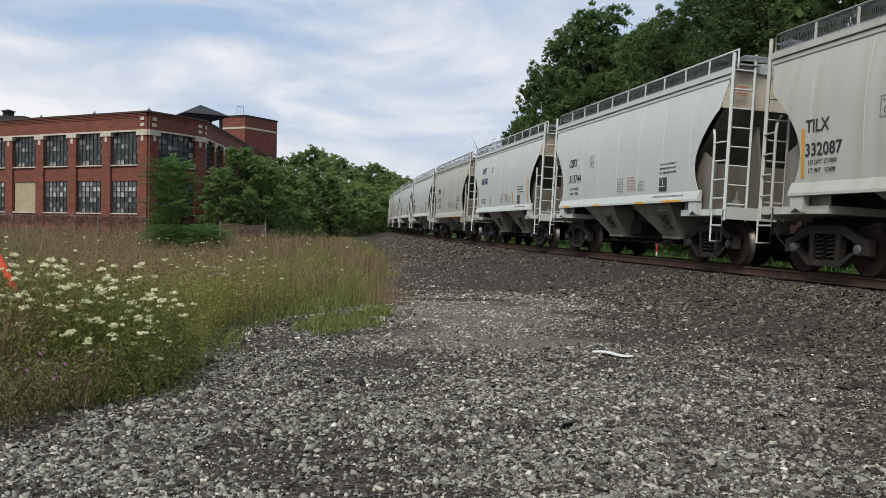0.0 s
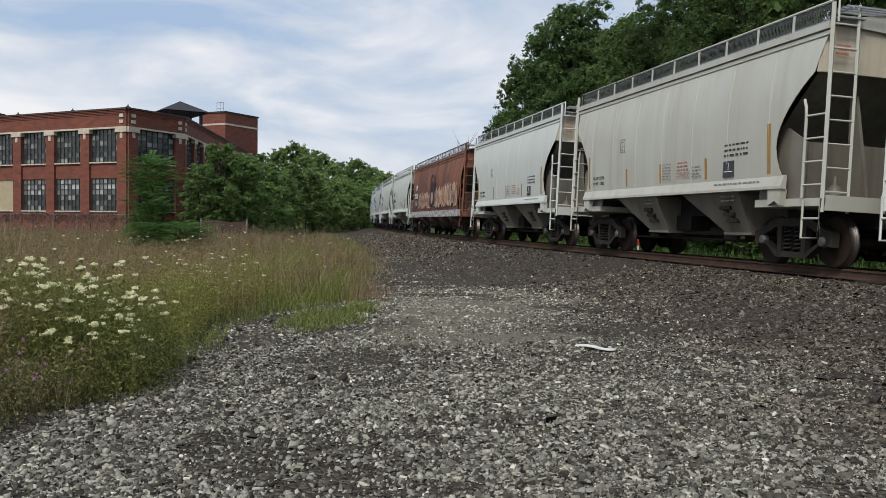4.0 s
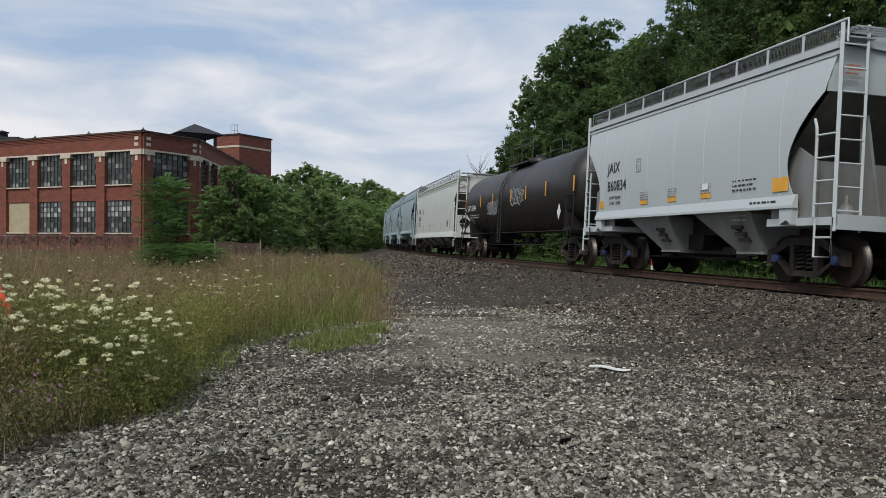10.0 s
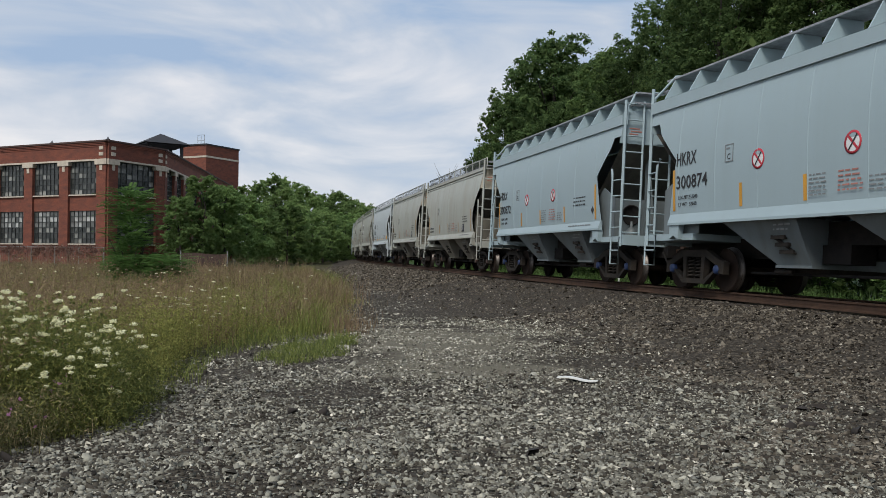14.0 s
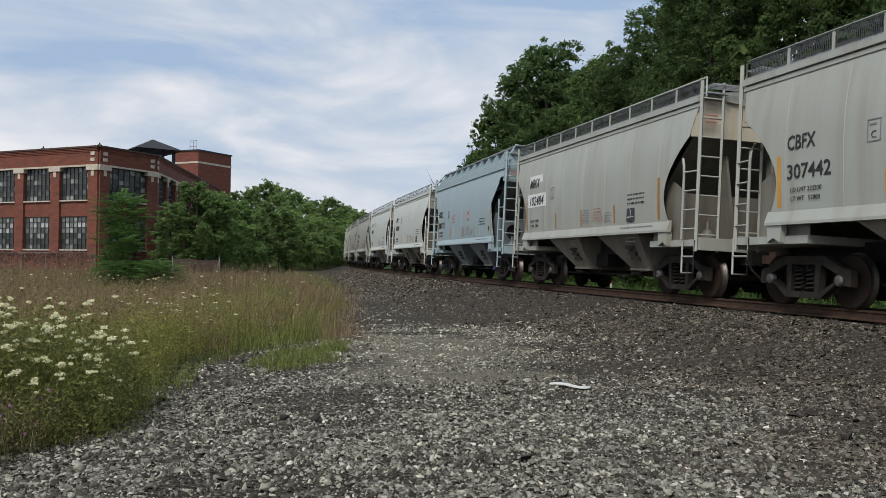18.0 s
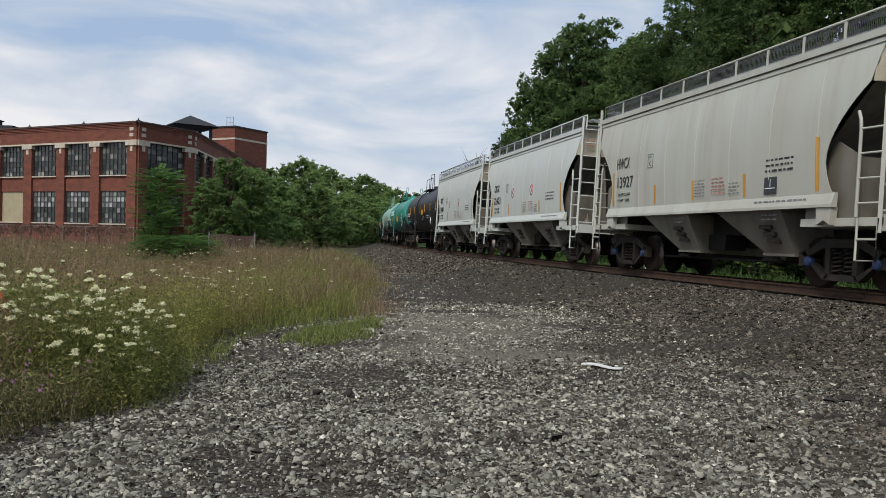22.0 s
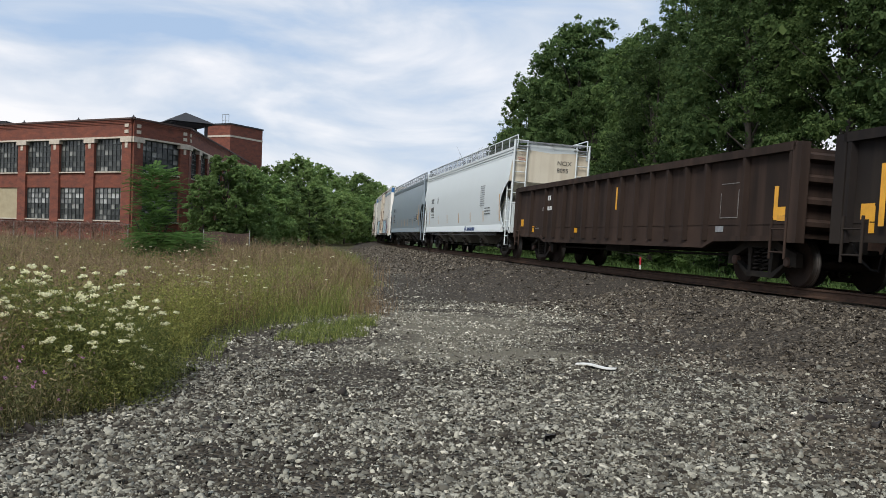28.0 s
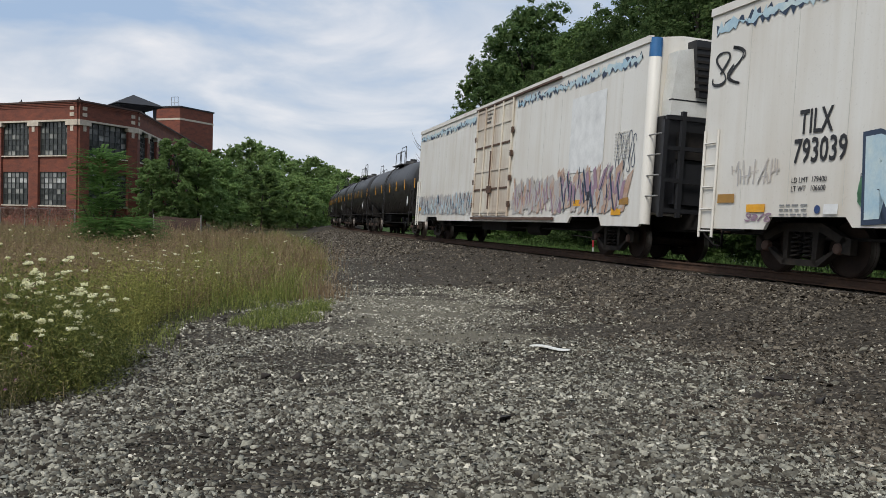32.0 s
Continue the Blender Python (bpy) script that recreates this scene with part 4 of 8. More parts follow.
def ground_material():
    m = bpy.data.materials.new("ground")
    m.use_nodes = True
    n, l = m.node_tree.nodes, m.node_tree.links
    b = n["Principled BSDF"]
    b.inputs["Roughness"].default_value = 0.9
    b.inputs["Specular IOR Level"].default_value = 0.15
    tc = n.new("ShaderNodeTexCoord")

    def tex(kind, scale, **kw):
        t = n.new(kind)
        t.inputs["Scale"].default_value = scale
        for k, v in kw.items():
            t.inputs[k].default_value = v
        l.new(tc.outputs["Object"], t.inputs["Vector"])
        return t

    def ramp(src, *stops):
        r = n.new("ShaderNodeValToRGB")
        e = r.color_ramp.elements
        for k, (p, c) in enumerate(stops):
            el = e[k] if k < 2 else e.new(p)
            el.position, el.color = p, (*c, 1)
        l.new(src, r.inputs[0])
        return r.outputs[0]

    def mix(fac, a, c, mode="MIX"):
        x = n.new("ShaderNodeMix")
        x.data_type, x.blend_type = "RGBA", mode
        if isinstance(fac, float):
            x.inputs[0].default_value = fac
        else:
            l.new(fac, x.inputs[0])
        l.new(a, x.inputs[6])
        l.new(c, x.inputs[7])
        return x.outputs[2]

    vor = tex("ShaderNodeTexVoronoi", 26)
    vor.feature = "F1"
    grey = ramp(vor.outputs["Color"], (0.0, (0.024, 0.019, 0.014)), (1.0, (0.14, 0.122, 0.097)), (0.6, (0.062, 0.052, 0.04)))
    brown = ramp(vor.outputs["Color"], (0.0, (0.024, 0.02, 0.015)), (1.0, (0.135, 0.115, 0.09)), (0.6, (0.06, 0.05, 0.039)))
    nz = tex("ShaderNodeTexNoise", 2.0, Detail=6)
    soil = ramp(nz.outputs["Fac"], (0.3, (0.05, 0.05, 0.022)), (0.7, (0.10, 0.09, 0.045)))
    lawn = ramp(nz.outputs["Fac"], (0.3, (0.03, 0.06, 0.015)), (0.7, (0.06, 0.10, 0.03)))
    big = tex("ShaderNodeTexNoise", 0.5, Detail=5)
    sand = n.new("ShaderNodeRGB")
    sand.outputs[0].default_value = (0.165, 0.148, 0.112, 1)

    def zone(name, jitter):
        a = n.new("ShaderNodeAttribute")
        a.attribute_name = name
        s = n.new("ShaderNodeMath")
        s.operation = "MULTIPLY_ADD"
        l.new(nz.outputs["Fac"], s.inputs[0])
        s.inputs[1].default_value = jitter
        l.new(a.outputs["Fac"], s.inputs[2])
        t = n.new("ShaderNodeMapRange")
        t.inputs[1].default_value, t.inputs[2].default_value = 0.4 + jitter / 2, 0.6 + jitter / 2
        l.new(s.outputs[0], t.inputs[0])
        return t.outputs[0]

    worn = n.new("ShaderNodeMapRange")
    worn.inputs[1].default_value, worn.inputs[2].default_value, worn.inputs[4].default_value = 0.55, 0.72, 0.3
    l.new(big.outputs["Fac"], worn.inputs[0])
    c = mix(worn.outputs[0], grey, sand.outputs[0])
    c = mix(zone("ballast", 1.2), c, brown)
    c = mix(zone("worn", 0.7), c, sand.outputs[0])
    c = mix(zone("field", 0.6), c, soil)
    c = mix(zone("lawn", 0.4), c, lawn)
    l.new(c, b.inputs["Base Color"])
    bp = n.new("ShaderNodeBump")
    bp.inputs["Strength"].default_value, bp.inputs["Distance"].default_value = 0.9, 0.05
    l.new(vor.outputs["Distance"], bp.inputs["Height"])
    bp.invert = True
    l.new(bp.outputs[0], b.inputs["Normal"])
    return m


def build_ground():
    ss = [-2390 + 100 * k for k in range(20)] + [-390 + 15 * k for k in range(24)] + [-30 + 0.5 * k for k in range(320)] + [130 + 2 * k for k in range(60)] + [250 + 50 * k for k in range(12)] + [850 + 100 * k for k in range(16)]
    ss = [s for s in ss if s < 2400]
    offs = [-740, -600, -450, -300, -200, -140, -100, -70, -50, -35, -25, -18, -13, -10, -8, -6.5] + [-5 + 0.4 * k for k in range(75)] + [25 + 1.5 * k for k in range(25)] + [65, 75, 90, 110, 140, 180, 240, 340, 500, 800, 1300, 2200, 4000]
    verts, zones = [], []
    for s in ss:
        for o in offs:
            x, y, _ = track(s, o)
            near = -60 < s < 300 and -60 < o < 120
            z = ground_z(x, y) if near else (ground_z(x, y) if abs(o) < 30 else (-0.86 if o < 0 else GROUND + 0.3))
            verts.append((x, y, z))
            e = field_edge(y)
            worn = (0.75 * math.exp(-((x - 0.6) / 1.7) ** 2 - ((y - 10.9) / 0.7) ** 2) + 0.8 * math.exp(-((x - 0.5) / 2.1) ** 2 - ((y - 14.5) / 3.6) ** 2)) if near else 0.0
            zones.append((worn, max(0.0, min(1.0, (6.8 - o) / 3)) if o > 0 else (1.0 if o > -4.5 else 0.0), 1.0 if (o > 4.0 and x < e) else 0.0, 1.0 if o < -4.0 else 0.0))
    n = len(offs)
    faces = [(i * n + k, (i + 1) * n + k, (i + 1) * n + k + 1, i * n + k + 1) for i in range(len(ss)) for k in range(n - 1) if i + 1 < len(ss)]
    faces += [((len(ss) - 1) * n + k, k, k + 1, (len(ss) - 1) * n + k + 1) for k in range(n - 1)]
    me = bpy.data.meshes.new("ground")
    me.from_pydata(verts, [], [q[::-1] for q in faces])
    for j, nm in enumerate(("worn", "ballast", "field", "lawn")):
        at = me.attributes.new(nm, "FLOAT", "POINT")
        at.data.foreach_set("value", [z[j] for z in zones])
    me.polygons.foreach_set("use_smooth", [True] * len(me.polygons))
    me.materials.append(ground_material())
    return tagged(new("ground", me), "grey crushed stone lot, brown ballast and weedy soil", "ground", kind="structure")


build_ground()


def build_track():
    railway = tagged(new("railway_track"), "rusty rails on wooden ties in brown ballast", "railway track", kind="structure")
    prof = [(-0.07, -0.175), (0.07, -0.175), (0.07, -0.155), (0.012, -0.13), (0.012, -0.045), (0.037, -0.035), (0.037, -0.004), (0.03, 0), (-0.03, 0), (-0.037, -0.004), (-0.037, -0.035), (-0.012, -0.045), (-0.012, -0.13), (-0.07, -0.155)]
    c, sn = math.cos(radians(BANK)), math.sin(radians(BANK))
    for o in (0.755, -0.755):
        g = Geo()
        stations = list(range(-680, -40, 20)) + list(range(-40, 200, 4)) + list(range(200, 760, 20))
        n = len(prof)
        verts, faces = [], []
        for s in stations:
            for a, z in prof:
                oo, zz = o + a, z
                verts.append(track(s, oo * c - zz * sn, zz * c + oo * sn))
        for i in range(len(stations) - 1):
            faces += [(i * n + k, i * n + (k + 1) % n, (i + 1) * n + (k + 1) % n, (i + 1) * n + k) for k in range(n)]
        g.add(verts, faces)
        rail = part("rail", g, RAIL, railway)
        head = Geo()
        hv = []
        for s in stations:
            for a in (-0.028, 0.028):
                hv.append(track(s, (o + a) * c - 0.001 * sn, 0.0012 + (o + a) * sn))
        head.add(hv, [(2 * i, 2 * i + 1, 2 * i + 3, 2 * i + 2) for i in range(len(stations) - 1)])
        part("rail_head", head, TREAD, rail)
    tie = Geo().box(-0.11, 0.11, -1.3, 1.3, -0.4, -0.215).mesh("tie", material("old_tie_wood", (0.045, 0.036, 0.03), 0.9, 0, (0.09, 0.075, 0.06), 6, bump=0.4))
    for k in range(290):
        t = new("tie", tie)
        t.parent = railway
        t.matrix_basis = track_pose(-12 + k * 0.52)


build_track()

# ---- the works: two storeys of brick with a cut corner ----
BRICK = material("red_brick", (0.228, 0.069, 0.039), 0.9, 0, (0.098, 0.036, 0.027), 1.1, 0.8, stretch=(1, 1, 2.5), bump=0.35, bump_scale=25, grain=0.5)
STONE = material("limestone_trim", (0.56, 0.49, 0.40), 0.8, 0, (0.40, 0.34, 0.27), 3)
SASH = material("dark_steel_sash", (0.035, 0.04, 0.04), 0.6)
COPING = material("dark_clay_coping", (0.085, 0.045, 0.036), 0.85, 0, (0.05, 0.032, 0.028), 3)
ROOFING = material("dark_roofing", (0.03, 0.03, 0.034), 0.8)
BOARD = material("tan_board", (0.40, 0.34, 0.22), 0.8, 0, (0.32, 0.27, 0.17), 2)


def pane_material(name, *stops):
    """Old glass whose panes differ in tone, from dark to pale."""
    m = bpy.data.materials.new(name)
    m.use_nodes = True
    n, l = m.node_tree.nodes, m.node_tree.links
    b = n["Principled BSDF"]
    geo = n.new("ShaderNodeNewGeometry")
    r = n.new("ShaderNodeValToRGB")
    for k, (p, c) in enumerate(stops):
        el = r.color_ramp.elements[k] if k < 2 else r.color_ramp.elements.new(p)
        el.position, el.color = p, (*c, 1)
    l.new(geo.outputs["Random Per Island"], r.inputs[0])
    l.new(r.outputs[0], b.inputs["Base Color"])
    b.inputs["Roughness"].default_value = 0.18
    return m


PANES = pane_material("old_window_panes", (0.0, (0.02, 0.024, 0.024)), (1.0, (0.33, 0.33, 0.3)), (0.5, (0.045, 0.05, 0.048)), (0.85, (0.12, 0.125, 0.115)))
PALE_PANES = pane_material("pale_window_panes", (0.0, (0.06, 0.065, 0.063)), (1.0, (0.48, 0.49, 0.47)), (0.45, (0.14, 0.145, 0.14)), (0.8, (0.27, 0.275, 0.26)))


BARS = {}


def window(parent, w, h, x, z, boarded=False, cols=7, rows=6, pale_from=9):
    """Steel-sash window set into a wall whose face is y = 0, seen from negative y."""
    pg, pale_pg = Geo(), Geo()
    if boarded:
        pg.box(x - w / 2, x + w / 2, 0.14, 0.16, z, z + h)
    else:
        rnd = random.Random(int(x * 37 + z * 11))
        for i in range(cols):
            for j in range(rows):
                x0, x1, z0, z1 = x - w / 2 + w * i / cols, x - w / 2 + w * (i + 1) / cols, z + h * j / rows, z + h * (j + 1) / rows
                t, u = rnd.uniform(-0.012, 0.012), rnd.uniform(-0.012, 0.012)
                (pale_pg if j >= pale_from and rnd.random() < 0.85 else pg).add([(x0, 0.15 + t, z0), (x1, 0.15 - t, z0), (x1, 0.15 + u, z1), (x0, 0.15 - u, z1)], [(0, 1, 2, 3)])
    if boarded:
        wd = part("window", pg, BOARD, parent, "tan boarded-up window")
    else:
        key = (round(w, 3), round(h, 3))
        if key not in BARS:
            ring = Geo()
            o, i = (-w / 2, w / 2, 0, h), (-w / 2 + 0.05, w / 2 - 0.05, 0.05, h - 0.05)
            for d in (0.085, 0.14):
                ring.v += [(o[0], d, o[2]), (o[1], d, o[2]), (o[1], d, o[3]), (o[0], d, o[3]), (i[0], d, i[2]), (i[1], d, i[2]), (i[1], d, i[3]), (i[0], d, i[3])]
            fc = []
            for k in range(4):
                n = (k + 1) % 4
                fc += [(k, n, 4 + n, 4 + k), (8 + k, 12 + k, 12 + n, 8 + n), (4 + k, 4 + n, 12 + n, 12 + k), (k, 8 + k, 8 + n, n)]
            BARS[key] = (Geo().add(ring.v, fc).mesh("window", SASH), Geo().box(-0.026, 0.026, 0.095, 0.135, 0.05, h - 0.05).mesh("muntin", SASH),
                         Geo().box(-w / 2 + 0.05, w / 2 - 0.05, 0.09, 0.13, -0.026, 0.026).mesh("muntin", SASH))
        rim, upright, cross = BARS[key]
        wd = share("window", rim, parent, (x, 0, z))
        for k in range(1, cols):
            share("muntin", upright, wd, (-w / 2 + w * k / cols, 0, 0))
        for k in range(1, rows):
            share("muntin", cross, wd, (0, 0, h * k / rows))
        for g, mat in ((pg, PANES), (pale_pg, PALE_PANES)):
            if g.v:
                g.v = [(a - x, b, c - z) for a, b, c in g.v]
                tagged(part("panes", g, mat, wd), kind="stuff")
    if boarded:
        part("sill", Geo().box(x - w / 2 - 0.1, x + w / 2 + 0.1, -0.12, 0.16, z - 0.1, z), STONE, wd)
    else:
        part("sill", Geo().box(-w / 2 - 0.1, w / 2 + 0.1, -0.12, 0.16, -0.1, 0), STONE, wd)
    return wd


def facade(parent, bays, bay_w, pier_w, base, top, z_low, z_high, w_h, board=()):
    """A wall along +x from 0, face at y = 0, with piers and two rows of windows."""
    length = bays * bay_w + pier_w
    wall = part("wall", Geo().box(0, length, 0.35, 0.7, base, top), BRICK, parent)
    for b in range(bays):
        x0, x1 = b * bay_w + pier_w, (b + 1) * bay_w
        xm = (x0 + x1) / 2
        for lo, hi in ((base, z_low), (z_low + w_h, z_high), (z_high + w_h, top)):
            part("spandrel", Geo().box(x0, x1, 0.04, 0.352, lo, hi), BRICK, wall)
        window(parent, x1 - x0, w_h, xm, z_low, b in board, pale_from=3)
        window(parent, x1 - x0, w_h, xm, z_high)
    for b in range(bays + 1):
        x = b * bay_w
        part("pier", Geo().box(x, x + pier_w, -0.16, 0.36, base, top - 1.55), BRICK, wall)
        part("capital", Geo().box(x - 0.12, x + pier_w + 0.12, -0.26, 0.36, top - 1.98, top - 1.66), STONE, wall)
        part("drop_stone", Geo().box(x + pier_w / 2 - 0.15, x + pier_w / 2 + 0.15, -0.2, 0, top - 2.45, top - 1.98), STONE, wall)
    part("cornice_band", Geo().box(-0.1, length + 0.1, -0.24, 0.36, top - 1.66, top - 1.52), STONE, wall)
    part("parapet", Geo().box(0, length, -0.14, 0.34, top - 1.52, top - 0.12), BRICK, wall)
    for k in range(3):
        part("corbel_course", Geo().box(0, length, -0.18 - 0.03 * k, 0, top - 0.5 + 0.13 * k, top - 0.42 + 0.13 * k), BRICK, wall)
    # Dark strip that paints the shadow line above the upper windows.
    part("lintel_shadow_board", Geo().box(pier_w, length - pier_w, 0.0, 0.06, z_high + w_h - 0.02, z_high + w_h + 0.18), SASH, wall, "dark lintel board standing for the shadow over the windows")
    part("coping", Geo().box(-0.1, length + 0.1, -0.3, 0.5, top - 0.12, top + 0.02), COPING, wall)
    for x in (pier_w / 2, length - pier_w / 2):
        for z in (top - 1.25, top - 0.75):
            part("stone_block", Geo().box(x - 0.22, x + 0.22, -0.2, 0, z, z + 0.28), STONE, wall)
    return length


def build_works():
    works = thing("factory_building", "old two-storey red brick factory with stone trim and steel-sash windows", "building")
    c1, c2 = Vector((-24.92, 70.1)), Vector((-22.05, 75.8))
    base, top = -0.6, 9.85

    def face(a, b, **kw):
        d = (b - a).normalized()
        e = tagged(new("facade"), "")
        e.parent = works
        e.matrix_basis = Matrix(((d.x, -d.y, 0, a.x), (d.y, d.x, 0, a.y), (0, 0, 1, 0), (0, 0, 0, 1)))
        return e
    # front along the field, from far left to the cut corner
    d1 = Vector((math.sin(radians(-62.6)), math.cos(radians(-62.6))))
    n, bw, pw = 8, 4.3, 1.05
    start = c1 + d1 * (n * bw + pw)
    f1 = face(start, c1)
    facade(f1, n, bw, pw, base, top, 1.35, 5.45, 2.75, board=(n - 4,))
    f2 = face(c1, c2)
    facade(f2, 1, (c2 - c1).length - 1.0, 1.0, base, top, 1.35, 5.45, 2.75)
    d3 = Vector((math.sin(radians(-3.7)), math.cos(radians(-3.7))))
    end = c2 + d3 * 42
    f3 = face(c2, end)
    facade(f3, 10, 4.1, 1.0, base, top, 1.35, 5.45, 2.75)
    back = start + Vector((10, 40))
    g = Geo().prism([tuple(start + Vector((0.5, 0.5))), tuple(c1 + Vector((-0.3, 0.6))), tuple(c2 + Vector((-0.6, 0.2))), tuple(end + Vector((-0.6, 0))), tuple(back)], 2, top - 0.9, top - 0.7)
    part("flat_roof", g, ROOFING, works)
    return works


build_works()


def build_tower():
    tower = thing("stair_tower", "square red brick tower with a stone band", "tower")
    a = Vector((-0.241 * 118, 118))
    m = Matrix.Translation((a.x, a.y, 0)) @ Matrix.Rotation(radians(62.6), 4, "Z")
    tower.matrix_basis = m
    part("wall", Geo().box(0, 7.0, 0, 4.2, 3, 15.6), BRICK, tower)
    part("stone_band", Geo().box(-0.06, 7.06, -0.06, 4.26, 13.9, 14.15), STONE, tower)
    part("coping", Geo().box(-0.12, 7.12, -0.12, 4.32, 15.6, 15.8), ROOFING, tower)
    e = new("tower_front")
    e.parent = tower
    e.matrix_basis = Matrix(((0, 1, 0, 0), (-1, 0, 0, 4.2), (0, 0, 1, 0), (0, 0, 0, 1)))
    window(e, 2.4, 1.6, 2.0, 11.7, cols=4, rows=3)
    lad = Geo()
    for y in (1.2, 1.8, 2.4):
        lad.tube([(1.0, y, 15.6), (1.0, y, 17.2)], 0.03, 5)
    lad.tube([(1.0, 1.2, 17.2), (1.0, 2.4, 17.2)], 0.03, 5).tube([(1.0, 1.2, 16.4), (1.0, 2.4, 16.4)], 0.03, 5)
    part("roof_ladder", lad, BRAKE, tower)
    return tower


build_tower()


def roof_clutter():
    v = thing("roof_vent", "dark ventilator on the factory roof", "vent")
    v.location = (-42.2, 82.0, 9.1)
    part("housing", Geo().box(-1.3, 1.3, -0.8, 0.8, 0.2, 1.5), ROOFING, v)
    part("cowl", Geo().lathe([(1.4, 0.5), (1.9, 0.5), (2.0, 0.7), (2.2, 0.05)], 2, 12, (-0.6, 0, 0)), ROOFING, v)
    part("duct", Geo().tube([(1.2, 0, 1.1), (6.0, -2.4, 0.9)], 0.1, 6), ROOFING, v)
    for k, u in enumerate((0.0, 6.5, 13.5, 20.5, 27)):
        f = thing("finial", "small dark finial on the factory parapet", "finial")
        d = Vector((math.sin(radians(-62.6)), math.cos(radians(-62.6))))
        p = Vector((-24.92, 70.1)) + d * u
        f.location = (p.x, p.y + 0.1, 9.88)
        part("knob", Geo().lathe([(0, 0.2), (0.07, 0.18), (0.12, 0.06), (0.22, 0.05), (0.28, 0.001)], 2, 8), ROOFING, f)


roof_clutter()


def build_tank_roof():
    t = thing("pavilion_roof", "dark pyramid roof on posts above the factory roof", "roof")
    cx, cy = -0.294 * 98, 98
    t.location = (cx, cy, 0)
    g = Geo().add([(-2.6, -2.6, 12.95), (2.6, -2.6, 12.95), (2.6, 2.6, 12.95), (-2.6, 2.6, 12.95), (0, 0, 14.3)], [(0, 1, 4), (1, 2, 4), (2, 3, 4), (3, 0, 4), (3, 2, 1, 0)])
    t.rotation_euler = (0, 0, radians(35))
    part("roof", g, ROOFING, t)
    part("deck", Geo().box(-2.3, 2.3, -2.3, 2.3, 12.78, 12.93), ROOFING, t)
    for x, y in ((-1.8, -1.8), (1.8, -1.8), (1.8, 1.8), (-1.8, 1.8)):
        part("post", Geo().box(x - 0.15, x + 0.15, y - 0.15, y + 0.15, 9, 12.8), ROOFING, t)
    return t


build_tank_roof()

# ---- trees ----
LEAF = leaf_material("tree_leaves", (0.046, 0.086, 0.03), (0.12, 0.175, 0.064))
LEAF_MID = leaf_material("mid_green_leaves", (0.06, 0.108, 0.035), (0.152, 0.215, 0.074))
LEAF2 = leaf_material("light_leaves", (0.135, 0.215, 0.07), (0.27, 0.37, 0.135))
LEAF_BUSH = leaf_material("bush_leaves", (0.12, 0.2, 0.066), (0.235, 0.335, 0.12))
BARK = material("bark", (0.045, 0.038, 0.03), 0.9, 0, (0.025, 0.021, 0.017), 6, bump=0.5)


def quads_mesh(name, v, mat):
    n = len(v) // 4
    me = bpy.data.meshes.new(name)
    me.vertices.add(n * 4)
    me.vertices.foreach_set("co", np.asarray(v, dtype=np.float32).ravel())
    me.loops.add(n * 4)
    me.loops.foreach_set("vertex_index", np.arange(n * 4, dtype=np.int32))
    me.polygons.add(n)
    me.polygons.foreach_set("loop_start", np.arange(0, n * 4, 4, dtype=np.int32))
    me.update()
    me.materials.append(mat)
    return me


def leaves_mesh(seed, clumps, per, size, mat, lobes):
    """Small folded leaves in flat sprays, and larger ones that close the heart of each bough."""
    rng = np.random.default_rng(seed)

    def ring(c, r, per, size, lo, hi, flat):
        n = len(c) * per
        c, r = np.repeat(c, per, axis=0), np.repeat(r, per)
        d = rng.normal(size=(n, 3))
        d /= np.linalg.norm(d, axis=1)[:, None]
        p = c + d * (r * rng.uniform(lo, hi, n))[:, None] * np.array([1, 1, flat])
        nrm = d * 0.8 + rng.normal(size=(n, 3)) * 0.45 + np.array([0, 0, 0.6])
        nrm /= np.linalg.norm(nrm, axis=1)[:, None]
        u = np.cross(nrm, rng.normal(size=(n, 3)))
        u /= np.linalg.norm(u, axis=1)[:, None]
        w = np.cross(nrm, u)
        sz = (size * rng.uniform(0.55, 1.35, n))[:, None]
        return np.stack([p - u * sz, p + w * sz * 0.6 - nrm * sz * 0.15, p + u * sz, p - w * sz * 0.6 - nrm * sz * 0.15], axis=1).reshape(-1, 3)
    q, b = np.array(clumps), np.array(lobes)
    v = [ring(q[:, :3], q[:, 3], per, size, 0.15, 1.0, 0.6), ring(b[:, :3], b[:, 3], 26, size * 3.0, 0.0, 0.55, 0.8)]
    return quads_mesh("crown", np.concatenate(v), mat)


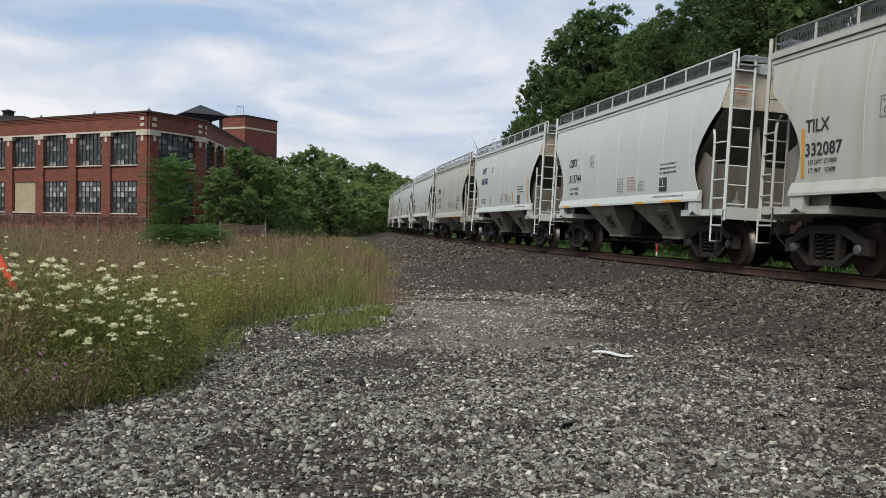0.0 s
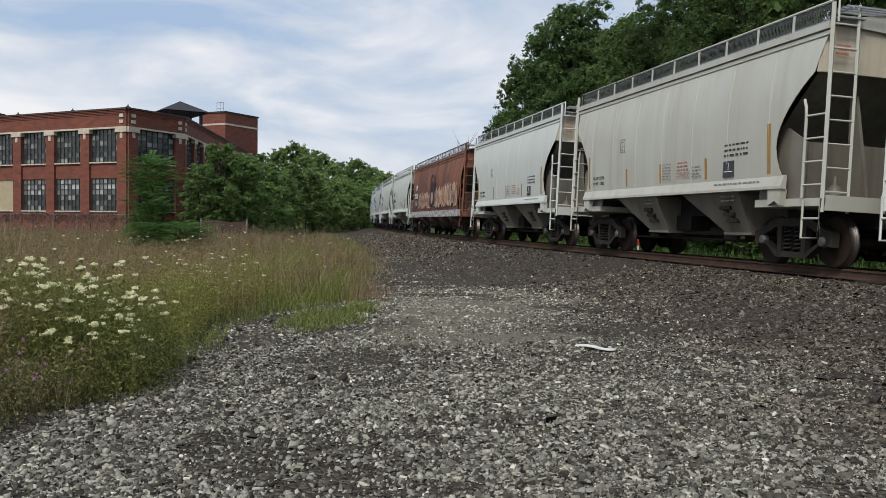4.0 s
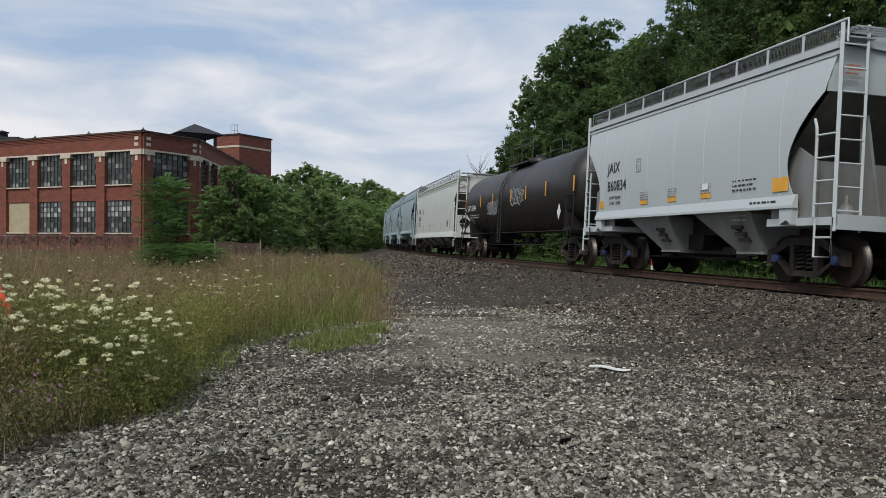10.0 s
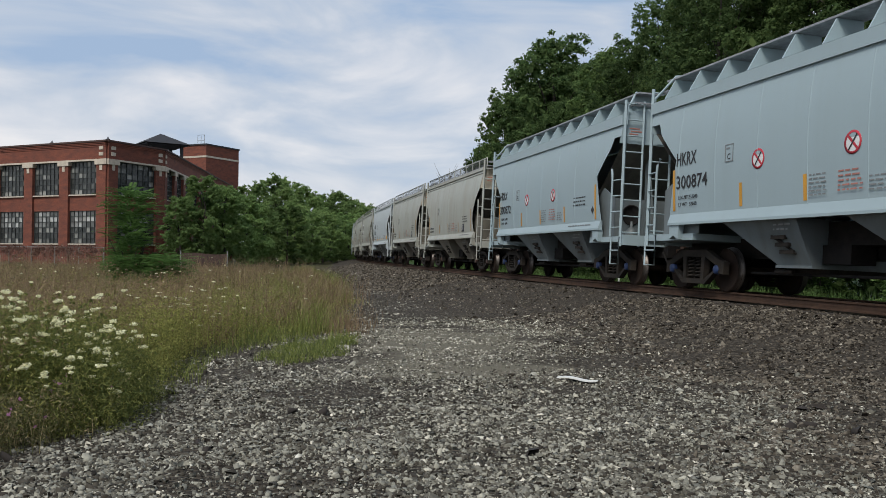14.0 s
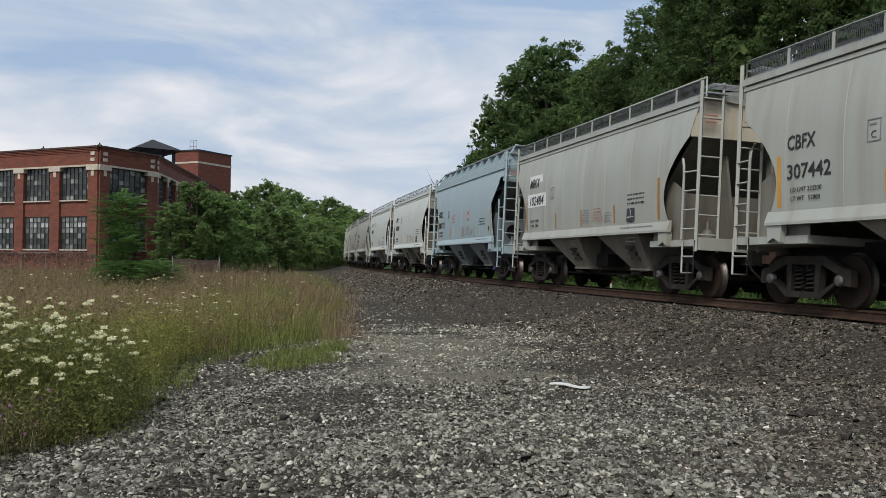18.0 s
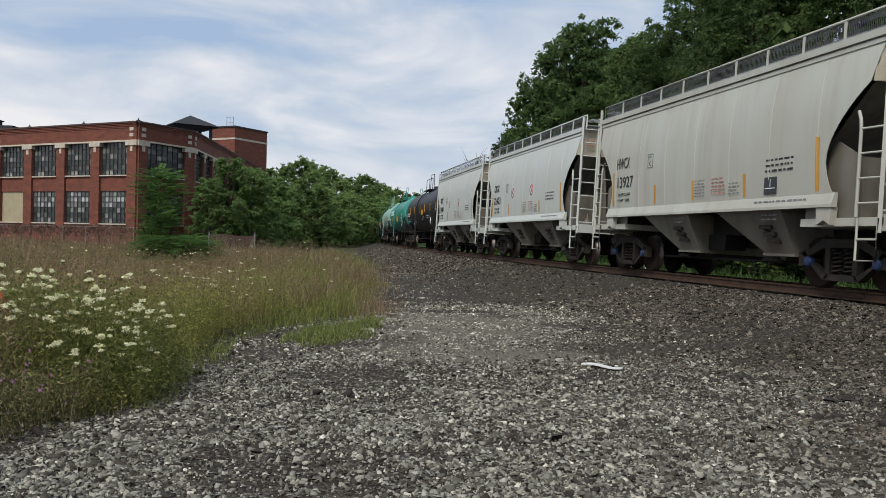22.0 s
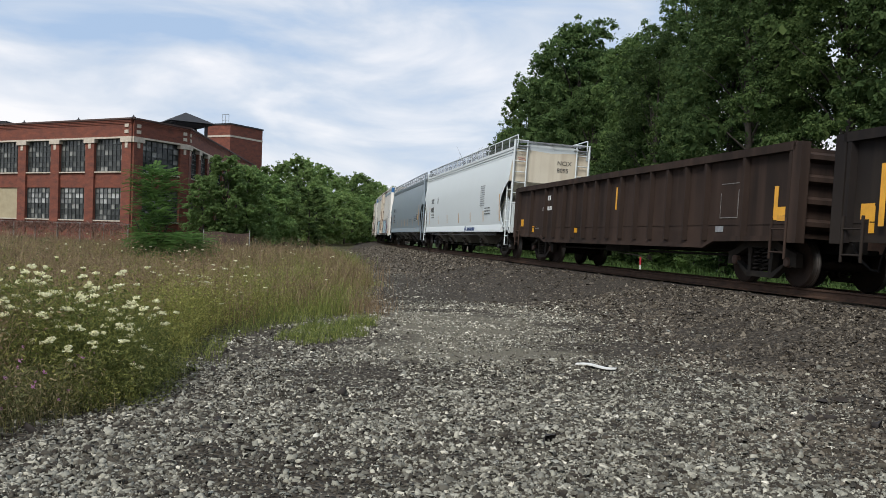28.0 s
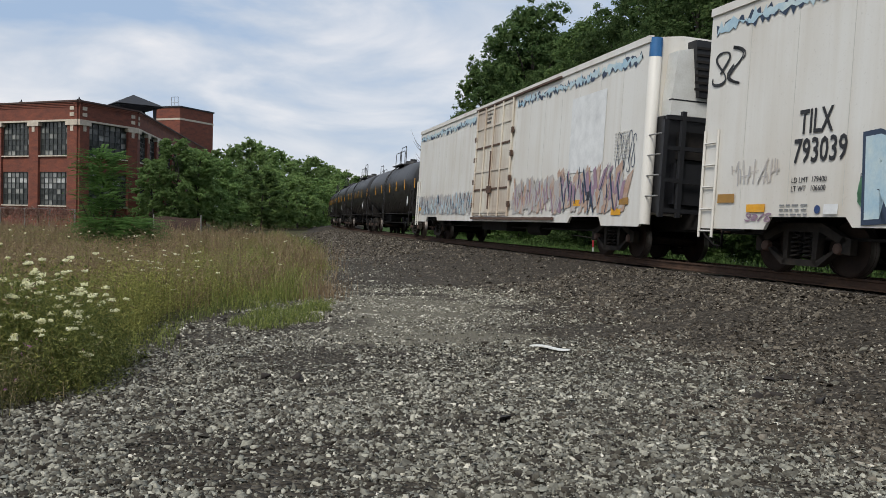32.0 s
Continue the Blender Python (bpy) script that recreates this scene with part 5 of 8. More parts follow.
def tree(name, seed, height, spread, label, mat, low=0.1, per=40, size=0.2, count=40, bulge=0.85, subs=11):
    """A tapered trunk with limbs; boughs fill the crown, and each carries flat sprays of leaves."""
    rnd = random.Random(seed)
    t = thing(name, label, "tree" if height > 4 else "bush")
    trunk = Geo().tube([(0, 0, -0.3), (rnd.uniform(-0.2, 0.2), rnd.uniform(-0.2, 0.2), height * 0.3), (rnd.uniform(-0.5, 0.5), rnd.uniform(-0.5, 0.5), height * 0.62), (rnd.uniform(-0.6, 0.6), rnd.uniform(-0.6, 0.6), height * 0.88)],
                       [height * 0.017, height * 0.012, height * 0.006, height * 0.0015], 8)
    clumps, lobes = [], []
    for k in range(count):
        u = (k + rnd.random()) / count
        z = height * (low + (0.93 - low) * u)
        prof = math.sin(math.pi * min(1, 0.22 + 0.72 * u ** bulge)) ** 0.65
        a = k * 2.4 + rnd.uniform(-0.5, 0.5)
        rr = spread * prof * math.sqrt(rnd.uniform(0.05, 0.85))
        cr = spread * rnd.uniform(0.2, 0.33) * (0.75 + 0.4 * prof)
        x, y = rr * math.cos(a), rr * math.sin(a)
        lobes.append((x, y, z, cr))
        for j in range(subs):
            d = Vector((rnd.gauss(0, 1) + 0.5 * math.cos(a), rnd.gauss(0, 1) + 0.5 * math.sin(a), rnd.gauss(0.25, 0.9))).normalized() * cr * rnd.uniform(0.6, 1.12)
            clumps.append((x + d.x, y + d.y, z + d.z * 0.85, spread * rnd.uniform(0.07, 0.15)))
        if k % 2 == 0:
            trunk.tube([(0, 0, z * 0.72), (x * 0.5, y * 0.5, z * 0.88), (x, y, z)], [height * 0.004, height * 0.0025, 0.006], 5)
    part("trunk", trunk, BARK, t)
    leaf = new("crown", leaves_mesh(seed, clumps, per, size, mat, lobes))
    leaf.parent = t
    return t


class Nursery:
    """Hands out copies of a few trees."""

    def __init__(self, seed, kinds):
        self.rnd, self.kinds = random.Random(seed), [[k, True] for k in kinds]
        self.heights = [max(v.co.z for o in k.children if o.name.startswith("crown") for v in o.data.vertices) for k in kinds]

    def put(self, x, y, height, z=-0.8, wide=1.0, k=None):
        k = self.rnd.randrange(len(self.kinds)) if k is None else k
        s = height / self.heights[k]
        w = s * wide * self.rnd.uniform(0.92, 1.12)
        m = pose(x, y, z, 0, 0, self.rnd.uniform(0, 360)) @ Matrix.Diagonal((w, w, s, 1))
        ob, fresh = self.kinds[k]
        if fresh:
            ob.matrix_basis = m
            self.kinds[k][1] = False
            return ob
        return copy_thing(ob, m @ Matrix.Diagonal((*[1 / q for q in ob.scale], 1)))


def forest():
    big = Nursery(5, [tree("broadleaf_tree", 20 + k, 16, 4.3, "tall dark green broadleaf tree at the edge of a wood", LEAF if k == 0 else LEAF_MID, low=0.03, count=72, per=36, size=0.115, subs=13) for k in range(3)])
    near = Nursery(9, [tree("broadleaf_tree", 50 + k, 17, 4.3, "tall broadleaf tree with dense dark green foliage behind the track", LEAF if k else LEAF_MID, low=0.06, count=62, per=54, size=0.085, subs=15) for k in range(2)])
    tops = Nursery(7, [tree("broadleaf_tree", 30 + k, 22, 4.6, "tall dark green broadleaf tree standing deeper in the wood", LEAF, low=0.3, count=52, per=44, size=0.1, subs=13) for k in range(2)])
    rnd = random.Random(8)
    # front of the wood on the inside of the curve
    s = 13.0
    while s < 92:
        h = rnd.uniform(16, 19) if s < 44 else (rnd.uniform(13.5, 15) if s < 74 else rnd.uniform(10, 11.5))
        x, y, _ = track(s, -12.2 + rnd.uniform(-1.2, 0.8))
        (near if 19 < s < 52 else big).put(x, y, h, wide=0.85 if s < 60 else 0.7)
        s += rnd.uniform(5.2, 6.6)
    for s, o, h in ((6, -18, 24), (12, -17, 22), (9, -24, 25), (16, -23, 25), (23, -24, 25.5), (30, -24, 26), (37, -24, 25), (21, -17.5, 23), (28, -17, 23), (34, -19, 24), (40, -16, 23), (46, -17.5, 22), (54, -17, 20)):
        x, y, _ = track(s + rnd.uniform(-1, 1), o)
        tops.put(x, y, h)
    for s, o, h, w in ((57, -15, 17.4, 0.85), (69, -15.5, 18.6, 1.0), (72, -13.5, 17.6, 0.9), (65, -12.8, 19.8, 0.95), (66, -17, 17.6, 0.9), (75, -15, 17.5, 0.7), (74, -11, 16.9, 0.76), (86, -11, 12.9, 0.6), (92, -13, 13.5, 0.7), (98, -11, 10.6, 0.5), (108, -12.5, 11, 0.7)):
        x, y, _ = track(s, o)
        big.put(x, y, h, wide=w)
    far = Nursery(6, [tree("woodland_tree", 40 + k, 10, 3.4, "green broadleaf tree in a hedge-like row", LEAF_BUSH if k < 1 else LEAF2 if k == 2 else LEAF_MID, low=0.02, count=34, per=20, size=0.15, subs=11) for k in range(3)])
    for s in range(112, 200, 11):
        x, y, _ = track(s, -13 + rnd.uniform(-2, 2))
        far.put(x, y, rnd.uniform(8, 10.5))
    # bushes along the works and the tree line behind the field
    shrub = Nursery(12, [tree("tall_bush", 60 + k, 8, 2.6, "dense green bush growing against the brick works", LEAF_BUSH, low=0.02, count=40, per=30, size=0.1, bulge=0.55, subs=12) for k in range(2)])
    for x, y, h in ((-19.3, 71.5, 5.8), (-18.0, 73.5, 7.7), (-16.6, 76, 7.2), (-17.4, 80, 7.2), (-16.4, 86, 7.0)):
        shrub.put(x, y, h, -0.3, 1.05)
    for k in range(10):
        far.put(-15.6 + 0.85 * k + rnd.uniform(-0.5, 0.5), 91 + 7 * k, rnd.uniform(6.2, 7.8) + 0.12 * k, -0.4, 1.15)
        far.put(-21.5 + 1.45 * k + rnd.uniform(-0.5, 0.5), 117 + 6.5 * k, (11.0, 13.0, 13.2, 12.4, 11.7, 12.5, 12.5, 12, 11.8, 11.5)[k] + rnd.uniform(-0.3, 0.3), -0.4, 0.95, 2)
    for k in range(7):
        far.put(6 - 4 * k, 192 + 3 * k, rnd.uniform(10, 12), -0.4)
    for k in range(17):
        x, y, _ = track(2 + 5.4 * k + rnd.uniform(-1, 1), -11.2 + rnd.uniform(-0.7, 0.5))
        far.put(x, y, rnd.uniform(1.8, 3.4), -0.85, 1.5, 0)


forest()


def feathery_bush():
    """The young sumac-like tree that stands in the field before the works."""
    t = thing("sapling", "bright green feathery sapling standing in the weeds", "tree")
    rnd = random.Random(3)
    t.matrix_basis = pose(-10.5, 32.0, -0.7) @ Matrix.Diagonal((0.82, 0.82, 0.74, 1))
    for k in range(7):
        a = k * 0.9
        trunk = Geo().tube([(0.1 * math.cos(a), 0.1 * math.sin(a), -0.2), (0.5 * math.cos(a), 0.5 * math.sin(a), 1.6), (0.9 * math.cos(a), 0.9 * math.sin(a), 3.4 - 0.2 * k)], [0.05, 0.035, 0.012], 6)
        part("stem", trunk, BARK, t)
    # fronds: a rib with leaflets on both sides
    v = []
    for k in range(1150):
        u = rnd.random()
        skirt = k < 620
        z = 0.1 + 4.9 * u if not skirt else 0.05 + 1.7 * u
        a = rnd.uniform(0, 2 * math.pi)
        rmax = 2.3 - 0.8 * u if skirt else (1.75 - 0.75 * u) * (0.2 + 0.8 * (0.5 + 0.5 * math.sin(3 * a + 3.4 * z + 1.0)) ** 1.5)
        r0 = rmax * rnd.uniform(0.1, 0.85)
        base = Vector((r0 * math.cos(a) + (1.05 if skirt else 0.0), r0 * math.sin(a) - (0.6 if skirt else 0.0), z))
        d = Vector((math.cos(a + rnd.uniform(-0.7, 0.7)), math.sin(a + rnd.uniform(-0.7, 0.7)), rnd.uniform(-0.1, 0.5 if skirt else 0.95))).normalized()
        side = d.cross(Vector((0, 0, 1))).normalized()
        ln = rnd.uniform(0.6, 1.15)
        for j in range(8):
            p = base + d * ln * (j + 1) / 8 - Vector((0, 0, 0.25 * ((j + 1) / 8) ** 2 * ln))
            for sg in (-1, 1):
                tip = p + side * sg * 0.2 + d * 0.05 - Vector((0, 0, 0.04))
                v += [p, p + side * sg * 0.07 + d * 0.05, tip, p + side * sg * 0.07 - d * 0.02]
    cr = new("crown", quads_mesh("crown", np.array([tuple(q) for q in v]), leaf_material("sapling_leaves", (0.075, 0.16, 0.042), (0.2, 0.335, 0.1))))
    cr.parent = t


feathery_bush()


def bare_tree():
    t = thing("bare_tree", "leafless grey tree behind the track", "tree")
    x, y = 4.9, 112
    t.location = (x, y, -0.8)
    rnd = random.Random(4)
    part("trunk", Geo().tube([(0, 0, -0.2), (0.1, 0, 6), (0, 0.1, 12.4)], [0.18, 0.12, 0.02], 7), material("grey_bark", (0.2, 0.18, 0.16), 0.9), t)
    for k in range(26):
        z = rnd.uniform(5, 11.5)
        a = rnd.uniform(0, 6.28)
        ln = rnd.uniform(1.0, 2.6)
        p1 = (ln * 0.5 * math.cos(a), ln * 0.5 * math.sin(a), z + ln * 0.45)
        p2 = (ln * math.cos(a + 0.2), ln * math.sin(a + 0.2), z + ln * 1.1)
        part("branch", Geo().tube([(0.05, 0, z), p1, p2], [0.05, 0.03, 0.008], 5), MATS["grey_bark"], t)


bare_tree()


# ---- weeds of the field ----
def plant_material(name, *stops):
    m = bpy.data.materials.new(name)
    m.use_nodes = True
    n, l = m.node_tree.nodes, m.node_tree.links
    b = n["Principled BSDF"]
    geo = n.new("ShaderNodeNewGeometry")
    r = n.new("ShaderNodeValToRGB")
    for k, (p, c) in enumerate(stops):
        el = r.color_ramp.elements[k] if k < 2 else r.color_ramp.elements.new(p)
        el.position, el.color = p, (*c, 1)
    l.new(geo.outputs["Random Per Island"], r.inputs[0])
    l.new(r.outputs[0], b.inputs["Base Color"])
    b.inputs["Roughness"].default_value, b.inputs["Specular IOR Level"].default_value = 0.7, 0.2
    tr = n.new("ShaderNodeBsdfTranslucent")
    l.new(r.outputs[0], tr.inputs[0])
    ms = n.new("ShaderNodeMixShader")
    ms.inputs[0].default_value = 0.3
    l.new(b.outputs[0], ms.inputs[1])
    l.new(tr.outputs[0], ms.inputs[2])
    l.new(ms.outputs[0], n["Material Output"].inputs[0])
    return m


GRASS = plant_material("green_grass", (0.0, (0.1, 0.125, 0.03)), (1.0, (0.36, 0.37, 0.115)), (0.6, (0.205, 0.235, 0.062)))
DRY = plant_material("dry_stems", (0.0, (0.11, 0.072, 0.043)), (1.0, (0.42, 0.315, 0.19)), (0.6, (0.245, 0.168, 0.098)))
FORB = plant_material("weed_leaves", (0.0, (0.105, 0.11, 0.03)), (1.0, (0.46, 0.44, 0.13)), (0.6, (0.25, 0.245, 0.068)))
CARROT = plant_material("carrot_leaves", (0.0, (0.055, 0.072, 0.02)), (1.0, (0.35, 0.35, 0.105)), (0.6, (0.15, 0.17, 0.046)))
PETAL = plant_material("white_umbels", (0.0, (0.82, 0.79, 0.5)), (1.0, (0.92, 0.9, 0.68)))
LOW = plant_material("low_weed_green", (0.0, (0.07, 0.075, 0.032)), (1.0, (0.30, 0.24, 0.13)), (0.6, (0.16, 0.155, 0.065)))
SHORT = plant_material("short_green_grass", (0.0, (0.07, 0.09, 0.026)), (1.0, (0.32, 0.34, 0.1)), (0.6, (0.165, 0.2, 0.052)))
PINK = plant_material("pink_flowers", (0.0, (0.42, 0.17, 0.32)), (1.0, (0.6, 0.33, 0.5)))
SPURGE = plant_material("low_dark_weeds", (0.0, (0.07, 0.075, 0.03)), (1.0, (0.42, 0.33, 0.19)), (0.6, (0.17, 0.17, 0.068)))
RNG = np.random.default_rng(11)


def field_points(n, r0, r1, a0=-34.0, a1=2.0, edge=0.0, power=1.0, patch=0.0):
    """Scattered spots on the field, denser near the camera."""
    out = []
    while len(out) < n:
        r = r0 + (r1 - r0) * RNG.random() ** power
        a = radians(RNG.uniform(a0, a1))
        x, y = r * math.sin(a), r * math.cos(a)
        wob = 0.4 * noise.noise(Vector((x * 0.5, y * 0.5, 5))) + 0.3 * noise.noise(Vector((x * 1.7, y * 1.7, 6)))
        if ((x + 9.6) / 1.5) ** 2 + ((y - 29.6) / 2.6) ** 2 < 1 and RNG.random() < 0.8:
            continue
        if patch and patch * (noise.noise(Vector((x * 0.35, y * 0.22, 9))) + 0.6 * noise.noise(Vector((x * 1.3, y * 0.9, 4)))) < RNG.uniform(-0.25, 0.2):
            continue
        if x < field_edge(y) + edge + wob and (off_of(x, y) > 5.0):
            out.append((x, y, ground_z(x, y)))
    return np.array(out)


def blades(base, height, lean, width, mat, name, label, segs=2):
    n = len(base)
    ang = RNG.uniform(0, 2 * np.pi, n)
    d = np.stack([np.cos(ang), np.sin(ang), np.zeros(n)], 1)
    sang = ang + np.pi / 2 + RNG.uniform(-0.5, 0.5, n)
    s = np.stack([np.cos(sang), np.sin(sang), np.zeros(n)], 1)
    h, ln, w = height[:, None], (lean * height)[:, None], width[:, None]
    v = []
    for k in range(segs):
        t0, t1 = k / segs, (k + 1) / segs
        p0 = base + np.array([0, 0, 1]) * h * t0 + d * ln * t0 ** 2
        p1 = base + np.array([0, 0, 1]) * h * t1 + d * ln * t1 ** 2
        w0, w1 = w * (1 - 0.85 * t0), w * (1 - 0.85 * t1)
        v.append(np.stack([p0 - s * w0, p0 + s * w0, p1 + s * w1, p1 - s * w1], 1))
    v = np.concatenate(v, 1).reshape(-1, 3)
    ob = tagged(new(name, quads_mesh(name, v, mat)), label, "plants", kind="stuff")
    return ob, base + np.array([0, 0, 1]) * h + d * ln, d


def sprays(centres, radius, per, size, mat, name, label, flat=0.0, squash=1.0, thin=0.55):
    """Small leaves or petals round given spots."""
    n = len(centres) * per
    c = np.repeat(centres, per, 0)
    r = np.repeat(np.broadcast_to(radius, len(centres)), per)[:, None]
    q = RNG.normal(size=(n, 3))
    q /= np.linalg.norm(q, axis=1)[:, None]
    p = c + q * r * RNG.random((n, 1)) ** 0.5 * np.array([1, 1, squash])
    nr = RNG.normal(size=(n, 3)) * (1 - flat) + np.array([0, 0, 1.0]) * (0.3 + flat)
    nr /= np.linalg.norm(nr, axis=1)[:, None]
    u = np.cross(nr, RNG.normal(size=(n, 3)))
    u /= np.linalg.norm(u, axis=1)[:, None]
    w = np.cross(nr, u)
    sz = size * RNG.uniform(0.6, 1.4, (n, 1))
    v = np.stack([p - u * sz, p + w * sz * thin, p + u * sz, p - w * sz * thin], 1).reshape(-1, 3)
    return tagged(new(name, quads_mesh(name, v, mat)), label, "plants", kind="stuff")


def weeds():
    def rep(p, k, spread):
        q = np.repeat(p, k, 0)
        q[:, :2] += RNG.normal(size=(len(q), 2)) * spread
        return q
    def ramped(p, lo, hi):
        """Heights that grow from the field's border inwards."""
        inside = np.array([field_edge(y) - x for x, y, _ in p])
        clump = np.array([0.8 + 0.55 * noise.noise(Vector((x * 0.9, y * 0.6, 12))) for x, y, _ in p])
        away = 1.0 - 0.25 * np.clip((p[:, 1] - 22) / 20, 0, 1)
        return RNG.uniform(lo, hi, len(p)) * np.clip(0.5 + inside * 0.8, 0.3, 1.0) * np.clip(clump, 0.45, 1.12) * away
    # tall dry stems with seed heads
    p = rep(field_points(7500, 7.0, 62, edge=-0.7, power=1.25, patch=1.0), 4, 0.16)
    h = ramped(p, 0.4, 1.1)
    wd = 0.0028 + 0.00022 * p[:, 1]
    _, tips, _ = blades(p, h, RNG.uniform(0.1, 1.1, len(p)), wd, DRY, "dry_weeds", "brown dry weed stems with seed heads", 3)
    keep = RNG.random(len(tips)) < 0.6
    sprays(tips[keep] - np.array([0, 0, 0.09]), 0.11, 4, 0.022, DRY, "seed_heads", "brown seed heads on dry weeds", squash=1.9, thin=0.28)
    # green grass blades
    p = rep(field_points(4600, 8.6, 58, edge=0.0, power=1.3, patch=-1.0), 5, 0.16)
    blades(p, ramped(p, 0.2, 0.78), RNG.uniform(0.3, 1.5, len(p)), 0.0026 + 0.0002 * p[:, 1], GRASS, "tall_grass", "tall green and yellowish grass blades")
    # taller clumps that stand out of the field
    p = rep(field_points(90, 13, 56, edge=-1.2, power=1.0), 26, 0.28)
    _, tips, _ = blades(p, RNG.uniform(0.55, 1.3, len(p)), RNG.uniform(0.05, 0.45, len(p)), 0.0028 + 0.0002 * p[:, 1], DRY, "tall_dry_weeds", "clumps of tall reddish brown weeds")
    sprays(tips - np.array([0, 0, 0.1]), 0.13, 5, 0.026, LOW, "tall_weed_tops", "loose tops of the tall weeds", squash=1.6, thin=0.25)
    # leafy undergrowth
    p = field_points(15000, 7.2, 52, edge=-0.1, power=1.3)
    p[:, 2] += ramped(p, 0.05, 0.8)
    sprays(p, 0.26, 9, 0.022, FORB, "weed_undergrowth", "olive green leafy weeds", squash=0.9, thin=0.2)
    p = field_points(9000, 8, 58, edge=-0.4, power=1.2, patch=0.8)
    p[:, 2] += ramped(p, 0.15, 0.95)
    sprays(p, 0.24, 6, 0.03, DRY, "dry_undergrowth", "brown dry twigs and seed stalks among the weeds", squash=1.1, thin=0.13)
    # yellowish green herbs that stand in the middle of the field and by its border
    p = np.stack([np.append(RNG.normal(-4.2, 0.9, 520), RNG.normal(-3.5, 0.4, 480)), np.append(RNG.normal(13.0, 2.2, 520), RNG.normal(11.4, 0.9, 480)), np.zeros(1000)], 1)
    p = np.array([(x, y, ground_z(x, y)) for x, y, _ in p if x < field_edge(y) - 0.1])
    hh = RNG.uniform(0.35, 0.85, len(p))
    blades(p, hh, RNG.uniform(0.05, 0.4, len(p)), np.full(len(p), 0.005), GRASS, "herb_stems", "green stems of leafy herbs")
    q = rep(p, 9, 0.07)
    q[:, 2] += RNG.uniform(0.1, 1.0, len(q)) * np.repeat(hh, 9)
    sprays(q, 0.07, 8, 0.016, FORB, "herb_leaves", "yellowish green leaves of tall herbs", thin=0.3)
    # low green patch at the corner of the field
    p = []
    while len(p) < 5200:
        x, y = RNG.uniform(-3.0, -0.4), RNG.uniform(10, 17)
        d = ((x + 1.5 - 0.16 * (y - 13.2)) / 0.62) ** 2 + ((y - 13.2) / 1.9) ** 2 + 1.1 * noise.noise(Vector((x * 2.2, y * 1.3, 8)))
        if d + RNG.random() * 0.5 < 0.95 or (x < field_edge(y) + 0.25 and RNG.random() < 0.3):
            p.append((x, y, ground_z(x, y)))
    p = np.array(p)
    blades(p, RNG.uniform(0.03, 0.17, len(p)), RNG.uniform(0.3, 1.2, len(p)), np.full(len(p), 0.004), SHORT, "short_grass", "short bright green grass at the edge of the gravel")
    # bright clump of grass at the field's tip
    p = np.stack([RNG.normal(-2.8, 0.4, 420), RNG.normal(22.3, 1.4, 420), np.full(420, GROUND)], 1)
    blades(p, RNG.uniform(0.2, 0.85, len(p)), RNG.uniform(0.15, 0.7, len(p)), np.full(len(p), 0.0055), GRASS, "grass_clump", "bright green grass clump by the gravel")
    p = np.stack([RNG.normal(-2.3, 0.4, 1300), RNG.normal(23.8, 2.6, 1300), np.full(1300, GROUND)], 1)
    blades(p, RNG.uniform(0.25, 0.95, len(p)), RNG.uniform(0.1, 0.6, len(p)), np.full(len(p), 0.005), DRY, "dry_grass_clump", "reddish dry grass by the gravel")
    p = np.stack([RNG.normal(-1.3, 0.3, 520), RNG.normal(16.6, 0.8, 520), np.full(520, GROUND)], 1)
    blades(p, RNG.uniform(0.15, 0.65, len(p)), RNG.uniform(0.1, 0.7, len(p)), np.full(len(p), 0.0042), DRY, "dry_grass_clump", "reddish dry grass at the field's corner")
    p = np.stack([RNG.normal(-1.75, 0.22, 420), RNG.normal(15.8, 0.4, 420), np.full(420, GROUND)], 1)
    blades(p, RNG.uniform(0.15, 0.7, len(p)), RNG.uniform(0.15, 0.7, len(p)), np.full(len(p), 0.0045), GRASS, "grass_clump", "bright green grass clump at the field's corner")
    # green strip where the field narrows beside the ballast
    p = np.array([(field_edge(y) + RNG.normal(-0.5, 0.5), y, GROUND) for y in RNG.uniform(36, 64, 1800)])
    blades(p, RNG.uniform(0.15, 0.7, len(p)), RNG.uniform(0.2, 0.9, len(p)), np.full(len(p), 0.014), SHORT, "green_strip", "green grass where the field narrows beside the ballast")
    # flowering bush of wild carrot close to the camera
    c = []
    while len(c) < 1500:
        x, y = RNG.uniform(-5.6, -2.5), RNG.uniform(6.95, 8.9)
        if x < -2.5 - 0.16 * (y - 7.2) + 0.1 * math.sin(y * 9) and y > 7.0 + 0.12 * math.sin(x * 7):
            c.append((x, y, ground_z(x, y)))
    c = np.array(c)
    inward = np.clip((-2.45 - 0.16 * (c[:, 1] - 7.2) - c[:, 0]) / 0.75, 0.0, 1.0)
    depth = np.clip((c[:, 1] - 6.9) / 0.75, 0.0, 1.0)
    dome = np.sqrt(1 - (1 - inward) ** 2) * np.sqrt(1 - (1 - depth) ** 2)
    lump = np.array([0.92 + 0.34 * noise.noise(Vector((x * 2.2, y * 1.6, 31))) for x, y, _ in c])
    hh = RNG.uniform(0.62, 1.12, len(c)) * (0.14 + 0.86 * dome) * lump
    _, tips, _ = blades(c, hh, RNG.uniform(0.05, 0.4, len(c)), np.full(len(c), 0.0042), CARROT, "flower_stems", "thin green stems of wild carrot")
    q = rep(c, 20, 0.14)
    q[:, 2] += RNG.uniform(0.02, 0.92, len(q)) * np.repeat(hh, 20)
    sprays(q, 0.1, 8, 0.021, CARROT, "wild_carrot_leaves", "fine dark green leaves of wild carrot", thin=0.16)
